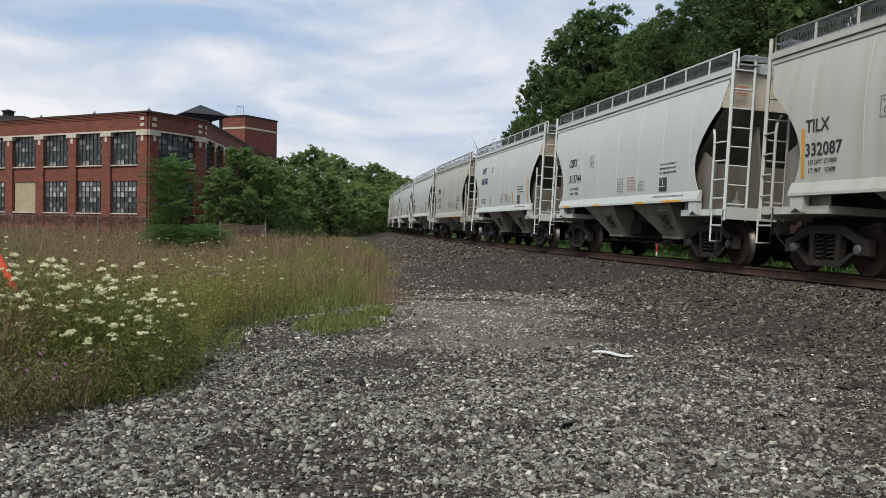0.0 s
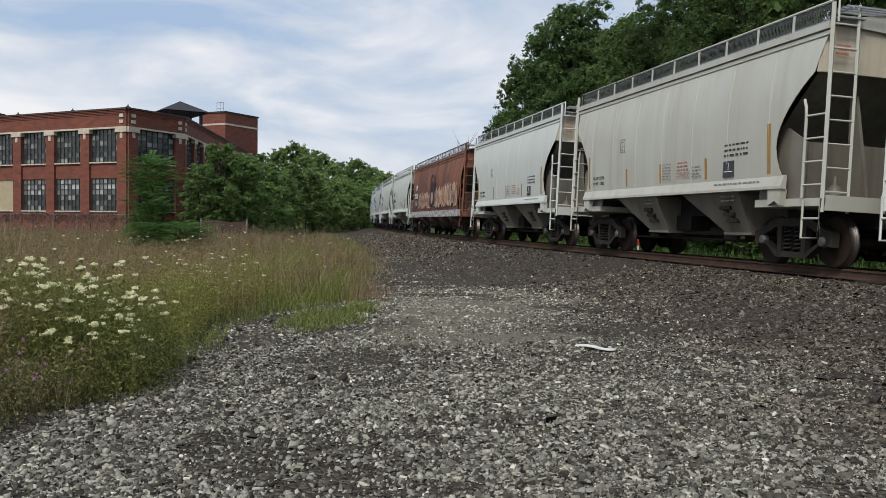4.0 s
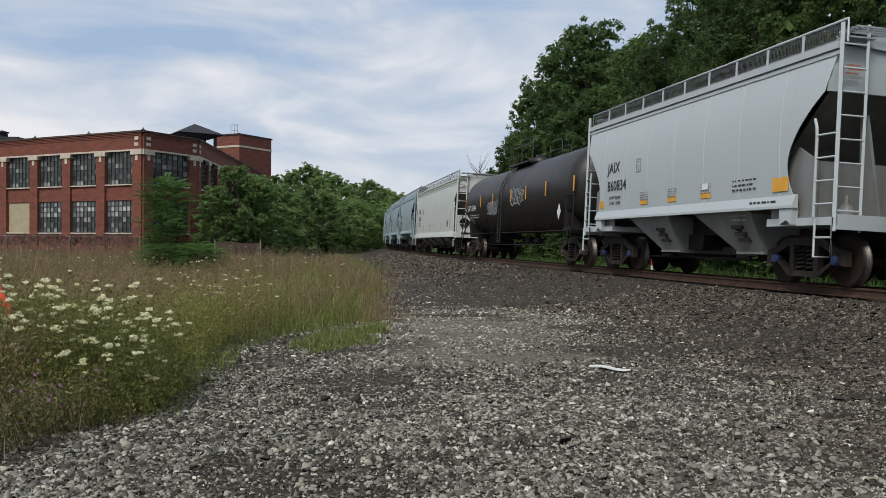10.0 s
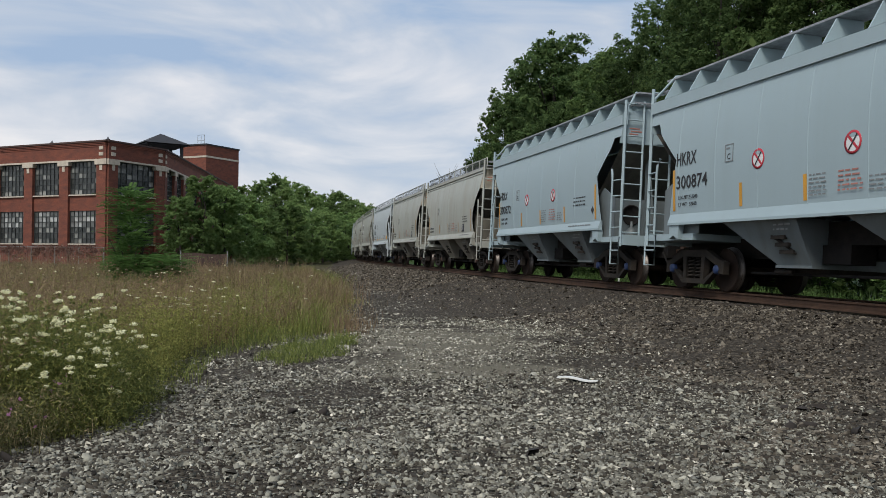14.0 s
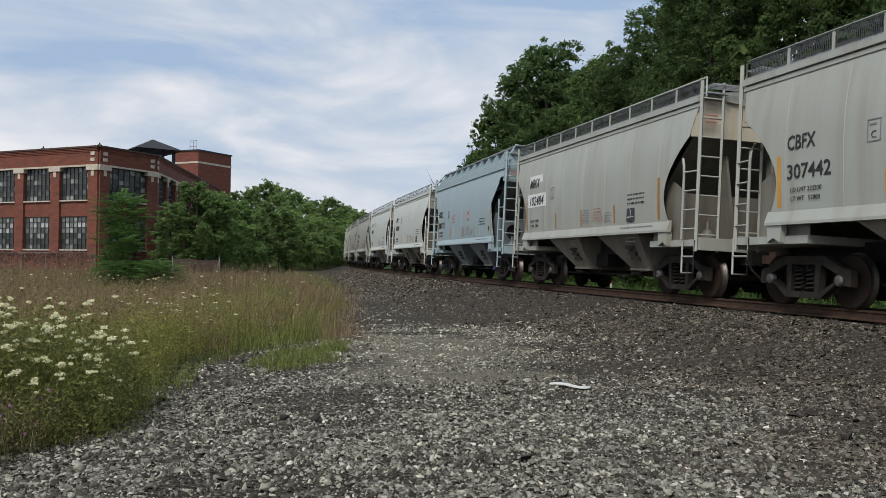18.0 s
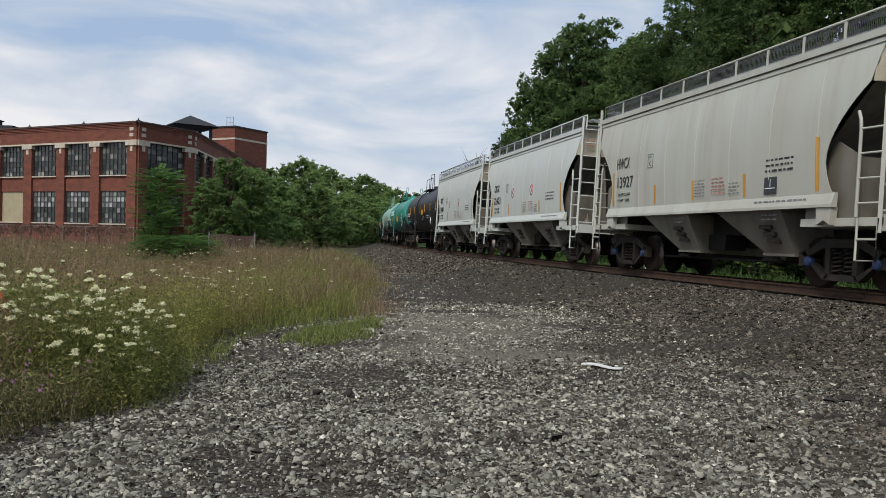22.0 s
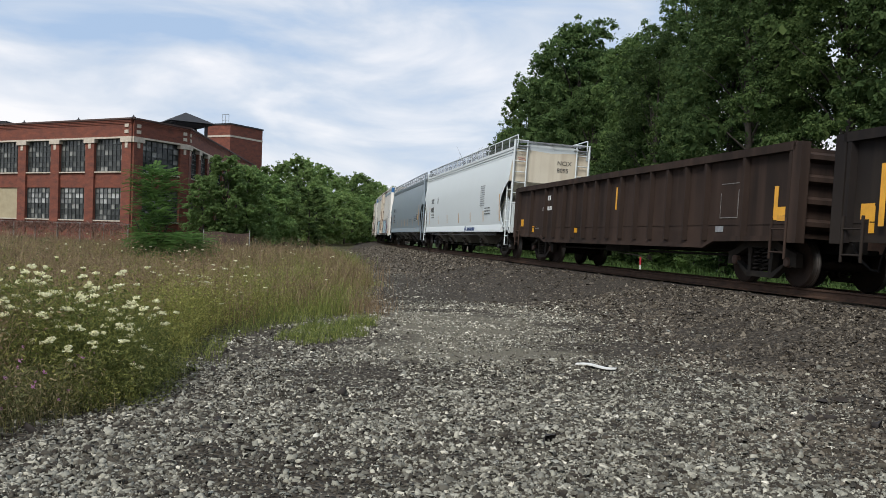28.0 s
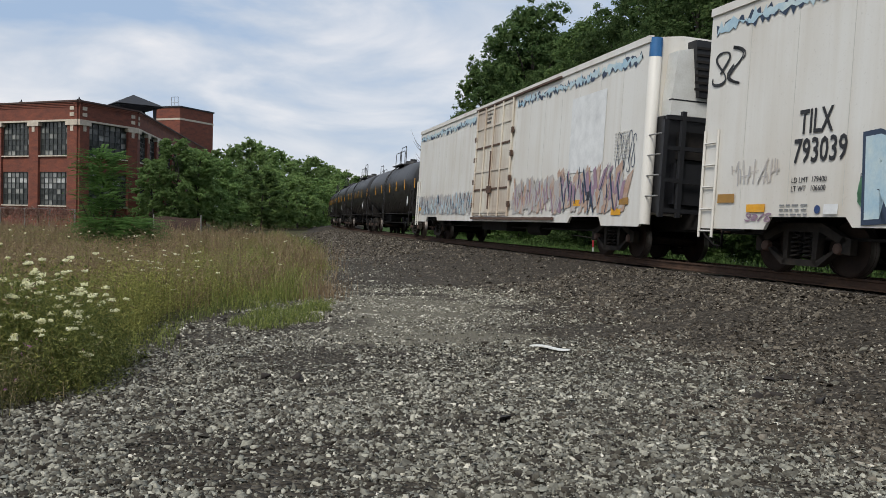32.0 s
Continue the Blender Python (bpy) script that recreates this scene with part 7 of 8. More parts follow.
def marks(car, p, kind, mark, num):
    """Lettering, reflectors and small data panels on the camera's side of a hopper."""
    s0, e = p["sill"] + 0.2, p["eave"]

    def y(z):
        return -side_y(z, s0, e, p["bulge"], p["top"]) - 0.006

    def stripe(mat, x, z0, z1, w=0.1):
        """A reflector strip that follows the curved side."""
        g, n = Geo(), 4
        for j in range(n + 1):
            z = z0 + (z1 - z0) * j / n
            g.add([(x, y(z), z), (x + w, y(z), z)], [])
        g.f = [(2 * j, 2 * j + 1, 2 * j + 3, 2 * j + 2) for j in range(n)]
        g.smooth = [True] * n
        part("reflector_stripe", g, mat, car)

    def word(body, x, z, size, per, slope=0.0):
        me = text_mesh(body, size, ink, 0.0)
        wide = max(v.co.x for v in me.vertices)
        bpy.data.meshes.remove(me)
        tilt = -math.degrees(math.atan2(y(z + 0.4) - y(z), 0.4))
        ob = lettering(body, size, ink, car, x, min(y(z + 0.1 * j) + 0.1 * j * math.tan(math.radians(tilt)) for j in range(5)) - 0.005, z, 0.003, per * len(body) / wide, tilt)
        if slope:
            ob.data.transform(Matrix(((1, slope * wide / (per * len(body)), 0, 0), (0, 1, 0, 0), (0, 0, 1, 0), (0, 0, 0, 1))))

    def square(x, z):
        fr = plate(car, "data_square", PATCH, x, x + 0.4, z, z + 0.32, y(z + 0.16) - 0.004)
        plate(fr, "square_line", WHITE, x + 0.04, x + 0.36, z + 0.1, z + 0.115, y(z + 0.16) - 0.009)
        plate(fr, "square_line", WHITE, x + 0.19, x + 0.205, z + 0.14, z + 0.28, y(z + 0.16) - 0.009)

    ink = BLUE_INK if kind == "slant_blue" else (WHITE if kind == "red" else BLACK)
    italic = kind in ("slant_blue", "slant", "patch") and mark != "WSSX"
    tint = BROWN_STRIPE if kind in ("brown", "patch") else ORANGE
    z1, z2 = 2.66, 2.16
    if kind == "red":
        plate(car, "number_panel", PATCH, -6.86, -5.34, 2.1, 2.52, y(2.3) - 0.004)
        lettering(mark, 0.46, ink, car, -6.36, y(2.9) - 0.012, 2.67, 0.008, 0.9)
        for k, c in enumerate(num):
            lettering(c, 0.44, ink, car, -6.78 + 0.235 * k, y(2.3) - 0.014, 2.16, 0.012, 0.72)
        for k in range(7):
            plate(car, "old_stencil_block", PATCH if k % 3 else PEEL, -6.75 + 0.2 * k, -6.55 + 0.2 * k, 1.6 + 0.1 * (k % 2), 2.02 - 0.1 * (k % 3), y(1.9) - 0.003)
        return
    x0 = {"amber": -3.88, "hk": -4.28, "slant": -4.0}.get(kind, -4.16)
    if num == "51127":
        x0 = -6.42
    elif num in ("3190", "8095"):
        x0, z1, z2 = -7.15, 2.6, 2.12
    if kind == "patch":
        plate(car, "number_patch", WHITE, x0 - 0.05, x0 + 1.1, 2.95, 3.4, y(3.2) + 0.006)
        plate(car, "number_patch", WHITE, x0 - 0.15, x0 + 1.45, 2.4, 2.82, y(2.6) + 0.006)
        z1, z2 = 3.02, 2.46
    high = {"314838": 0.5, "805765": 0.5, "495860": 0.3}.get(num, 0.0)
    x0 += {"805765": 0.45, "313744": 0.1, "2114": 0.45}.get(num, 0.0)
    if mark:
        small = {"TILX": 0.8, "CBFX": 0.88}.get(mark, 1.0)
        if mark == "TILX":
            x0, z1, z2 = -4.3, 2.5, 2.08
        word(mark, x0, z1 + high, 0.4 * small, 0.2 * small, 0.22 if italic else 0.0)
        word(num, x0, z2 + high, 0.4 * small, 0.205 * small, 0.22 if italic else 0.0)
    for body, z in (("LD LMT 233200", 1.93), ("LT WT   52800", 1.78)):
        lettering(body, 0.115, BLACK, car, x0 + 0.1, min(y(z), y(z + 0.1)) - 0.004, z, 0.0, 1.0)
    fx, fz = x0 + 1.85, 2.56 + high
    g = Geo()
    for a, b, c, d in ((0, 0.27, 0, 0.014), (0, 0.27, 0.33, 0.344), (0, 0.014, 0, 0.344), (0.256, 0.27, 0, 0.344)):
        g.box(fx + a, fx + b, y(fz + 0.17) - 0.003, y(fz + 0.17) + 0.004, fz + c, fz + d)
    box = part("plate_box", g, STENCIL, car)
    lettering("C", 0.16, BLACK, box, fx + 0.075, y(fz + 0.1), fz + 0.05, 0.0)
    data_lines(box, STENCIL, fx + 0.04, fz + 0.25, y(fz + 0.25), 0.17, 1, 0.05)
    if kind == "amber":
        plate(car, "reflector", AMBER, -4.46, -4.16, 1.7, 1.94, y(1.8))
        for a in (-1.78, -0.26, 1.3):
            plate(car, "reflector", AMBER, a, a + 0.42, 1.71, 1.83, y(1.8))
            data_lines(car, STENCIL, a, 2.0, y(2.0), 0.46, 4, 0.035)
        plate(car, "reflector", AMBER, 4.0, 4.5, 1.7, 1.97, y(1.85))
        plate(car, "white_tag", WHITE, 1.36, 1.62, 1.9, 2.03, y(2.0))
        data_lines(car, BLACK, 2.6, 1.98, y(1.95), 0.85, 3, 0.055)
        data_lines(car, BLACK, 3.3, 1.5, -1.61, 0.9, 1, 0.06)
        return
    if num == "3190":
        for a in (-4.52, -1.62, 0.4, 2.36, 5.28):
            stripe(tint, a, 1.44, 1.93, 0.11)
        stripe(tint, -7.72, 1.44, 2.3)
        stripe(tint, 8.15, 1.42, 2.75, 0.12)
        fr = plate(car, "data_square", PATCH, 7.3, 7.72, 1.75, 2.18, y(2.1) - 0.008)
        plate(fr, "square_edge", WHITE, 7.27, 7.75, 1.72, 2.21, y(2.1) - 0.004)
        plate(fr, "square_line", WHITE, 7.34, 7.68, 1.88, 1.893, y(2.1) - 0.012)
        plate(fr, "square_line", WHITE, 7.5, 7.513, 1.92, 2.14, y(2.1) - 0.012)
        plate(car, "yellow_tag", AMBER, 7.8, 7.98, 1.8, 2.08, y(2.0) - 0.006)
        for a in (-5.3, -1.7, 2.25, 6.2):
            part("yellow_dot", Geo().lathe([(-1.59, 0.001), (-1.59, 0.07)], 1, 12, (a, 0, 1.2)), AMBER, car)
        data_lines(car, BLACK, 6.0, 1.98, y(1.9) - 0.006, 1.0, 3, 0.07)
        data_lines(car, BLACK, 3.2, 1.84, y(1.85) - 0.006, 1.35, 2, 0.055)
        return
    if num == "8095":
        for a in (-7.72, -5.0, -2.4, 0.5, 3.15, 5.7, 8.45):
            stripe(tint, a, 1.44, 1.9 if abs(a) < 7 else 2.5)
        data_lines(car, BLACK, 6.0, 1.98, y(1.9) - 0.006, 1.0, 3, 0.07)
        return
    if num == "51127":
        stripe(tint, -7.06, 1.45, 2.4, 0.11)
        for a in (-4.1, -1.3, 1.0, 3.35):
            stripe(tint, a, 1.42, 1.86)
        stripe(tint, 6.5, 1.42, 2.4, 0.11)
        square(5.45, 1.6)
        data_lines(car, STENCIL, -1.0, 1.72, y(1.7), 1.2, 1, 0.06)
        return
    if num in ("313744", "314838", "2114"):
        for a in (-4.2, -1.6, 1.4, 3.0):
            plate(car, "sill_reflector", AMBER, a, a + (0.5 if a < 2 else 0.95), p["sill"] + 0.0, p["sill"] + 0.05, -1.626)
    else:
        stripe(tint, -4.42, 1.69, 2.58)
        stripe(tint, 4.18, 1.67, 2.6, 0.11)
        for a in (-1.95, -0.1, 1.95):
            stripe(tint, a, 1.67, 2.12, 0.09)
    if kind in ("ring", "hk"):
        for a in (-1.36, 1.07):
            ring_mark(car, a, 2.52, y(2.5))
    if kind == "hk":
        part("small_diamond", Geo().prism([(3.95, 1.93), (4.05, 1.83), (4.15, 1.93), (4.05, 2.03)], 1, y(1.93) - 0.002, y(1.93) + 0.004), BLACK, car)
    elif kind != "ring":
        square(2.68, 1.68)
    data_lines(car, STENCIL, 0.05, 2.08, y(2.05), 0.42, 6, 0.04)
    data_lines(car, FADED_RED, 0.75, 2.08, y(2.05) - 0.002, 0.55, 5, 0.045)
    data_lines(car, STENCIL, 1.42, 1.95, y(1.95), 0.4, 4, 0.04)
    data_lines(car, BLACK, 2.72, 2.3, y(2.25), 0.85, 3, 0.06)
    data_lines(car, STENCIL, 2.4, p["sill"] + 0.14, -1.6, 1.6, 1, 0.05)


def hopper_like(kind, label, coat, a, b, caps, shape):
    if kind not in PROTO:
        car = hopper(label, PAINTS[coat], caps=caps, **shape)
        PROTO[kind] = (car, coat, {**HOPPER, **shape}, caps)
    else:
        first, c0, _, k0 = PROTO[kind]
        car = copy_thing(first, pose(0, 0, 0))
        car["label"] = label
        if coat != c0:
            recoat(car, PAINTS[c0], PAINTS[coat])
        if caps != k0:
            recoat(car, CAPS[k0], CAPS[caps])
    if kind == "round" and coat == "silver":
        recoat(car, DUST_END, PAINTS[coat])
        recoat(car, SHADED_DUST, SHADED_SILVER)
    couple(car, a, b)
    return car


def build_train():
    K = dict
    hk = K(shape="angle", low=4.3, half=5.58, eave=4.2, rail_z=4.86, style="bracket", top=1.48, bay=SHADED_BLUE, bands=((-0.2, 0.06, 0.085),))
    four = ((-6.0, -4.0), (-2.9, -0.9), (0.3, 2.3), (3.5, 5.5))
    rows = (
        ("round", "off-white covered hopper with curved sides and black lettering", "cream", 2.2, 15.0, "TILX", "332087", "grey", "stripe", K(end=DUST_END)),
        ("round", "white covered hopper with a yellow-striped sill", "white", 15.0, 27.7, "CBFX", "313744", "dark", "slant", K()),
        ("round", "white covered hopper with slanted blue lettering", "white", 27.7, 40.6, "WFRX", "805765", "blue", "slant_blue", K()),
        ("deep", "cream covered hopper stained with rust along the deep sill", "cream", 40.6, 53.5, "WSSX", "2114", "dark", "slant", K(sill=1.22, ledge=0.3, end=DUST_END)),
        ("round", "off-white covered hopper with orange reflectors", "white", 53.5, 66.1, "TILX", "332096", "grey", "stripe", K()),
        ("round", "off-white covered hopper with orange reflectors", "white", 66.1, 79.0, "TILX", "328182", "grey", "stripe", K()),
        ("round", "off-white covered hopper with orange reflectors", "white", 79.0, 91.9, "TILX", "328181", "grey", "brown", K()),
        ("round", "cream covered hopper with brown streaks", "cream", 91.9, 104.7, "", "", "grey", "brown", K()),
        ("round", "off-white covered hopper with brown streaks", "white", 104.7, 117.6, "", "", "grey", "brown", K()),
        ("old", "faded red covered hopper, rust-stained and painted over", "red", 117.6, 135.8, "MP", "724324", "rust", "red", K(half=7.85, over=18.2, tc=6.9, low=7.0, bays=four, shape="slant", panel=3.3, seams=0, sill=0.98, ridge=0.34, bay=RUST, sill_half=7.95, ledge=0.3, rail_z=4.5, bands=((-0.02, 0.09, 0.07), (-0.14, -0.04, 0.05), (-0.26, -0.16, 0.035), (-0.38, -0.29, 0.02)), eave=4.02)),
        ("round", "off-white covered hopper with brown reflectors", "white", 135.8, 148.8, "WSOX", "806445", "blue", "brown", K()),
        ("round", "off-white covered hopper with brown reflectors", "white", 148.8, 161.4, "WSOX", "806448", "blue", "brown", K()),
        ("round", "clean light grey covered hopper with amber reflectors", "silver", 161.4, 174.1, "JAIX", "860758", "blue", "amber", K()),
        ("round", "clean light grey covered hopper with amber reflectors", "silver", 174.1, 187.0, "JAIX", "860841", "blue", "amber", K()),
        ("round", "clean light grey covered hopper with amber reflectors", "silver", 187.0, 199.8, "JAIX", "860849", "blue", "amber", K()),
        ("round", "clean light grey covered hopper with amber reflectors", "silver", 199.8, 212.8, "JAIX", "860839", "blue", "amber", K()),
        ("round", "clean light grey covered hopper with amber reflectors", "silver", 212.8, 225.5, "JAIX", "860834", "blue", "amber", K()),
        ("plain_long", "long white covered hopper with a braced end", "white", 243.5, 261.9, "FMLX", "51127", "rust", "brown", K(half=8.15, over=18.4, tc=6.9, low=7.45, bays=four, shape="chamfer", cham=(2.93, 3.4), flare=0.1, hole=True, seams=0, sill=1.0, bulge=0.02, ridge=0.3, bay=SHADED_GRIME, plates=PAINTS["white"], eave=4.06, rail_z=4.6, ledge=0.26, sill_half=8.0, bands=((0.04, 0.12, 0.075), (-0.08, -0.01, 0.06), (-0.2, -0.13, 0.045)))),
        ("angle", "blue-grey covered hopper with round red warning marks", "blue", 261.9, 274.8, "HKRX", "300898", "blue", "hk", hk),
        ("angle", "blue-grey covered hopper with round red warning marks", "blue", 274.8, 287.5, "HKRX", "300654", "blue", "hk", hk),
        ("angle", "blue-grey covered hopper with round red warning marks", "blue", 287.5, 300.2, "HKRX", "300874", "blue", "hk", hk),
        ("angle", "blue-grey covered hopper with round red warning marks", "blue", 300.2, 313.0, "HKRX", "300872", "blue", "hk", hk),
        ("round", "dusty beige covered hopper with rusty ends", "beige", 313.0, 325.7, "", "", "rust", "brown", K()),
        ("round", "dusty beige covered hopper with rusty ends", "beige", 325.7, 338.4, "", "", "rust", "brown", K()),
        ("round", "light grey covered hopper with amber reflectors", "silver", 338.4, 351.2, "HKRX", "300157", "blue", "amber", K()),
        ("round", "beige covered hopper with white number patches", "beige", 351.2, 364.3, "MBKX", "102478", "grey", "patch", K()),
        ("round", "beige covered hopper with orange reflectors", "beige", 364.3, 377.1, "CBFX", "307442", "grey", "stripe", K()),
        ("round", "beige covered hopper with white number patches", "beige", 377.1, 389.9, "MBKX", "102484", "grey", "patch", K()),
        ("angle", "blue-grey covered hopper with round red warning marks", "blue", 389.9, 402.5, "HKRX", "300712", "blue", "hk", hk),
        ("round", "white covered hopper with slanted black lettering", "white", 402.5, 415.4, "AOKX", "495860", "grey", "slant", K()),
        ("round", "white covered hopper with slanted black lettering", "white", 415.4, 428.3, "CBFX", "314838", "grey", "slant", K()),
        ("round", "greyish beige covered hopper with orange reflectors", "beige", 428.3, 440.9, "HWCX", "11601", "blue", "stripe", K()),
        ("round", "greyish beige covered hopper with orange reflectors", "beige", 440.9, 453.6, "HWCX", "12915", "blue", "stripe", K()),
        ("round", "greyish cream covered hopper with orange reflectors", "cream", 453.6, 466.6, "HWCX", "13927", "blue", "stripe", K()),
        ("round", "off-white covered hopper with round red warning marks", "white", 466.6, 479.3, "CRDX", "22423", "dark", "ring", K()),
        ("round", "off-white covered hopper with round red warning marks", "white", 479.3, 492.0, "CRDX", "22409", "dark", "ring", K()),
        ("long_round", "long white covered hopper with a lettered end", "fresh", 594.8, 615.2, "NCIX", "8095", "grey", "stripe", K(half=9.7, over=20.4, tc=7.6, low=8.6, under=0.0, crown=2.97, knee=2.1, eave=4.14, rail_z=4.74, bays=((-6.3, -5.0), (-3.2, -1.7), (0.1, 1.6), (3.6, 5.1)), shape="round", seams=0, sill=1.0, bulge=0.105, ridge=0.3, bay=SHADED_DUST, plates=PAINTS["fresh"], slope=DUST_END, ledge=0.32, end=DUST_END, bands=((0.04, 0.14, 0.085), (-0.06, 0.02, 0.065), (-0.16, -0.08, 0.045)))),
        ("big", "long slate grey covered hopper", "slate", 615.2, 635.7, "NCLX", "3190", "grey", "stripe", K(half=9.55, over=20.4, tc=7.6, low=8.72, cham=(2.0, 2.75), taper=0.26, eave=4.18, rail_z=4.78, bands=((0.02, 0.14, 0.085), (-0.08, 0.01, 0.06)), bays=((-6.3, -5.0), (-3.2, -1.7), (0.1, 1.6), (3.6, 5.1)), shape="chamfer", seams=0, sill=1.0, bulge=0.105, ridge=0.3, bay=SHADED_GRIME, ledge=0.32)))
    made = []
    for kind, label, coat, a, b, mark, num, caps, style, shape in rows:
        made.append((hopper_like(kind, label, coat, a, b, caps, shape), PROTO[kind][2], style, mark, num))
    for car, p, style, mark, num in made:
        marks(car, p, style, mark, num)
        if style == "red":
            y = -1.62
            cols = [material("spray_cream", (0.58, 0.47, 0.34), 0.6), material("spray_orange", (0.50, 0.24, 0.10), 0.6), material("spray_pink", (0.50, 0.28, 0.24), 0.6), material("spray_dark", (0.07, 0.03, 0.03), 0.6)]
            for x0, x1, z1 in ((-5.0, -0.5, 2.5), (0.5, 3.6, 2.65), (3.4, 6.9, 2.75)):
                wild_letters(car, x0, x1, 1.45, z1, y, cols, 50 + int(x1 * 3))
            for k in range(5):
                plate(car, "stencilled_tower", PATCH, -1.0 + 0.05 * k, 0.35 - 0.04 * k, 2.42 + 0.12 * k, 2.5 + 0.12 * k, y - 0.034)
            part("stencilled_tower", Geo().add([(0.2, y - 0.036, 1.6), (0.75, y - 0.036, 1.7), (0.62, y - 0.036, 2.5), (0.9, y - 0.036, 2.98), (0.15, y - 0.036, 2.92)], [(0, 1, 2, 3, 4)]), PATCH, car)
            part("stencilled_tower", Geo().add([(-0.85, y - 0.036, 1.55), (-0.35, y - 0.036, 1.55), (-0.4, y - 0.036, 2.4), (-0.9, y - 0.036, 2.4)], [(0, 1, 2, 3)]), PATCH, car)
            part("stencilled_arc", Geo().tube([(-0.05 + 0.5 * math.cos(q * 0.2), y - 0.03, 2.95 + 0.42 * math.sin(q * 0.2)) for q in range(16)], 0.03, 5), PATCH, car)
            part("painted_disc", Geo().lathe([(y - 0.04, 0.001), (y - 0.04, 0.34)], 1, 20, (-0.1, 0, 2.05)), cols[2], car)
            plate(car, "peeling_sill", PEEL, -7.9, 7.9, 0.985, 1.32, -1.626, "peeling white sill")
    big = made[-2][0]
    part("product_emblem", Geo().prism([(2.2, 1.12), (2.36, 1.28), (2.52, 1.12), (2.36, 0.96)], 1, -1.628, -1.622), BLUE_INK, big)
    for k in range(10):
        part("product_bar", Geo().prism([(2.7 + 0.16 * k, 1.05), (2.81 + 0.16 * k, 1.05), (2.85 + 0.16 * k, 1.2), (2.74 + 0.16 * k, 1.2)], 1, -1.628, -1.622), BLUE_INK, big)
    data_lines(big, STENCIL, 5.2, 2.95, -side_y(2.7, 1.2, 4.14, 0.105, 1.46) - 0.018, 0.8, 10, 0.055)
    lettering("NCIX", 0.24, BLACK, big, 0, 0, 0).matrix_basis = pose(9.71, 0.25, 3.72, 90, 0, 90)
    lettering("8095", 0.24, BLACK, big, 0, 0, 0).matrix_basis = pose(9.71, 0.25, 3.44, 90, 0, 90)
    for label, coat, a, b, dome, mark, num in (
            ("black tank car with white graffiti scrawls", "black", 225.5, 243.5, "plain", "GATX 54244", "scrawl"), ("charcoal tank car with white lettering", "navy", 492.0, 508.0, "plain", "GATX 218608", "tag"),
            ("teal tank car with white lettering", "teal", 508.0, 525.1, "plain", "PROX 71199", "brand"), ("pale green tank car", "mint", 525.1, 542.2, "plain", "", ""),
            ("dark green tank car with white lettering and a round dome", "green", 542.2, 559.3, "tub", "PROX 71156", "brand"),
            ("black tank car with top railings", "black", 685.0, 702.0, "plain", "", ""), ("black tank car with top railings", "black", 702.0, 719.0, "plain", "", ""),
            ("black tank car with top railings", "black", 719.0, 736.0, "plain", "", ""), ("black tank car with top railings", "black", 736.0, 753.0, "plain", "", "")):
        car, H, zc, r = tank_car(label, PAINTS[coat], b - a, caps="rust", dome=dome)
        couple(car, a, b)

        def shell(z):
            t = math.asin(max(-1, min(1, (z - zc) / r)))
            return -(r + 0.014) * math.cos(t), -math.degrees(t)
        if mark:
            z = zc + (-0.4 if num != "brand" else -0.44)
            y, lean = shell(z + 0.12)
            lettering(mark, 0.38 if num != "brand" else 0.31, WHITE, car, -H + 0.85 if num == "tag" else -H + 1.3, y - 0.02, z, 0.003, 0.86, lean)
            data_lines(car, TANK_TEXT, -H + 1.35, zc - 0.62, shell(zc - 0.62)[0] - 0.012, 1.9, 2, 0.07)
        if num == "brand":
            y, lean = shell(zc + 0.24)
            for k in range(6):
                g = Geo().prism([(-6.2 + 0.6 * k, 0), (-5.72 + 0.6 * k, 0), (-5.6 + 0.6 * k, 0.44), (-6.08 + 0.6 * k, 0.44)], 2, 0, 0.006)
                o = part("brand_block", g, WHITE, car)
                o.matrix_basis = pose(0, shell(zc + 0.24)[0] - 0.03, zc + 0.02, 90 + lean, 0, 0)
                g2 = Geo().prism([(-6.04 + 0.6 * k, 0.14), (-5.8 + 0.6 * k, 0.14), (-5.77 + 0.6 * k, 0.3), (-6.0 + 0.6 * k, 0.3)], 2, 0.006, 0.012)
                part("block_hole", g2, PAINTS[coat], o)
            plate(car, "orange_placard", AMBER, 1.95, 2.72, zc - 0.6, zc - 0.2, shell(zc - 0.4)[0] - 0.09)
            for zz, ww in ((1.12, 0.6), (0.8, 0.4)):
                data_lines(car, WHITE, -3.6, zc - 0.62 + 0.3 * zz, shell(zc - 0.3)[0] - 0.012, ww, 2, 0.06)
            data_lines(car, FADED_RED, 0.9, zc + 0.75, shell(zc + 0.75)[0] - 0.012, 0.8, 4, 0.06)
            data_lines(car, WHITE, 5.2, zc - 0.1, shell(zc - 0.1)[0] - 0.012, 0.8, 5, 0.07)
        if num == "tag":
            spray = material("spray_white", (0.55, 0.58, 0.6), 0.6)
            tag_lines(car, -3.26, -1.6, zc - 1.05, zc - 0.68, shell(zc - 0.7)[0] - 0.03, spray, 74)
            tag_lines(car, 1.7, 2.5, zc - 0.75, zc - 0.42, shell(zc - 0.5)[0] - 0.03, spray, 75)
            plate(car, "orange_placard", AMBER, 1.75, 2.55, zc - 0.4, zc - 0.08, shell(zc - 0.2)[0] - 0.05)
            data_lines(car, TANK_TEXT, 3.6, zc - 0.4, shell(zc - 0.5)[0] - 0.015, 1.4, 3, 0.07)
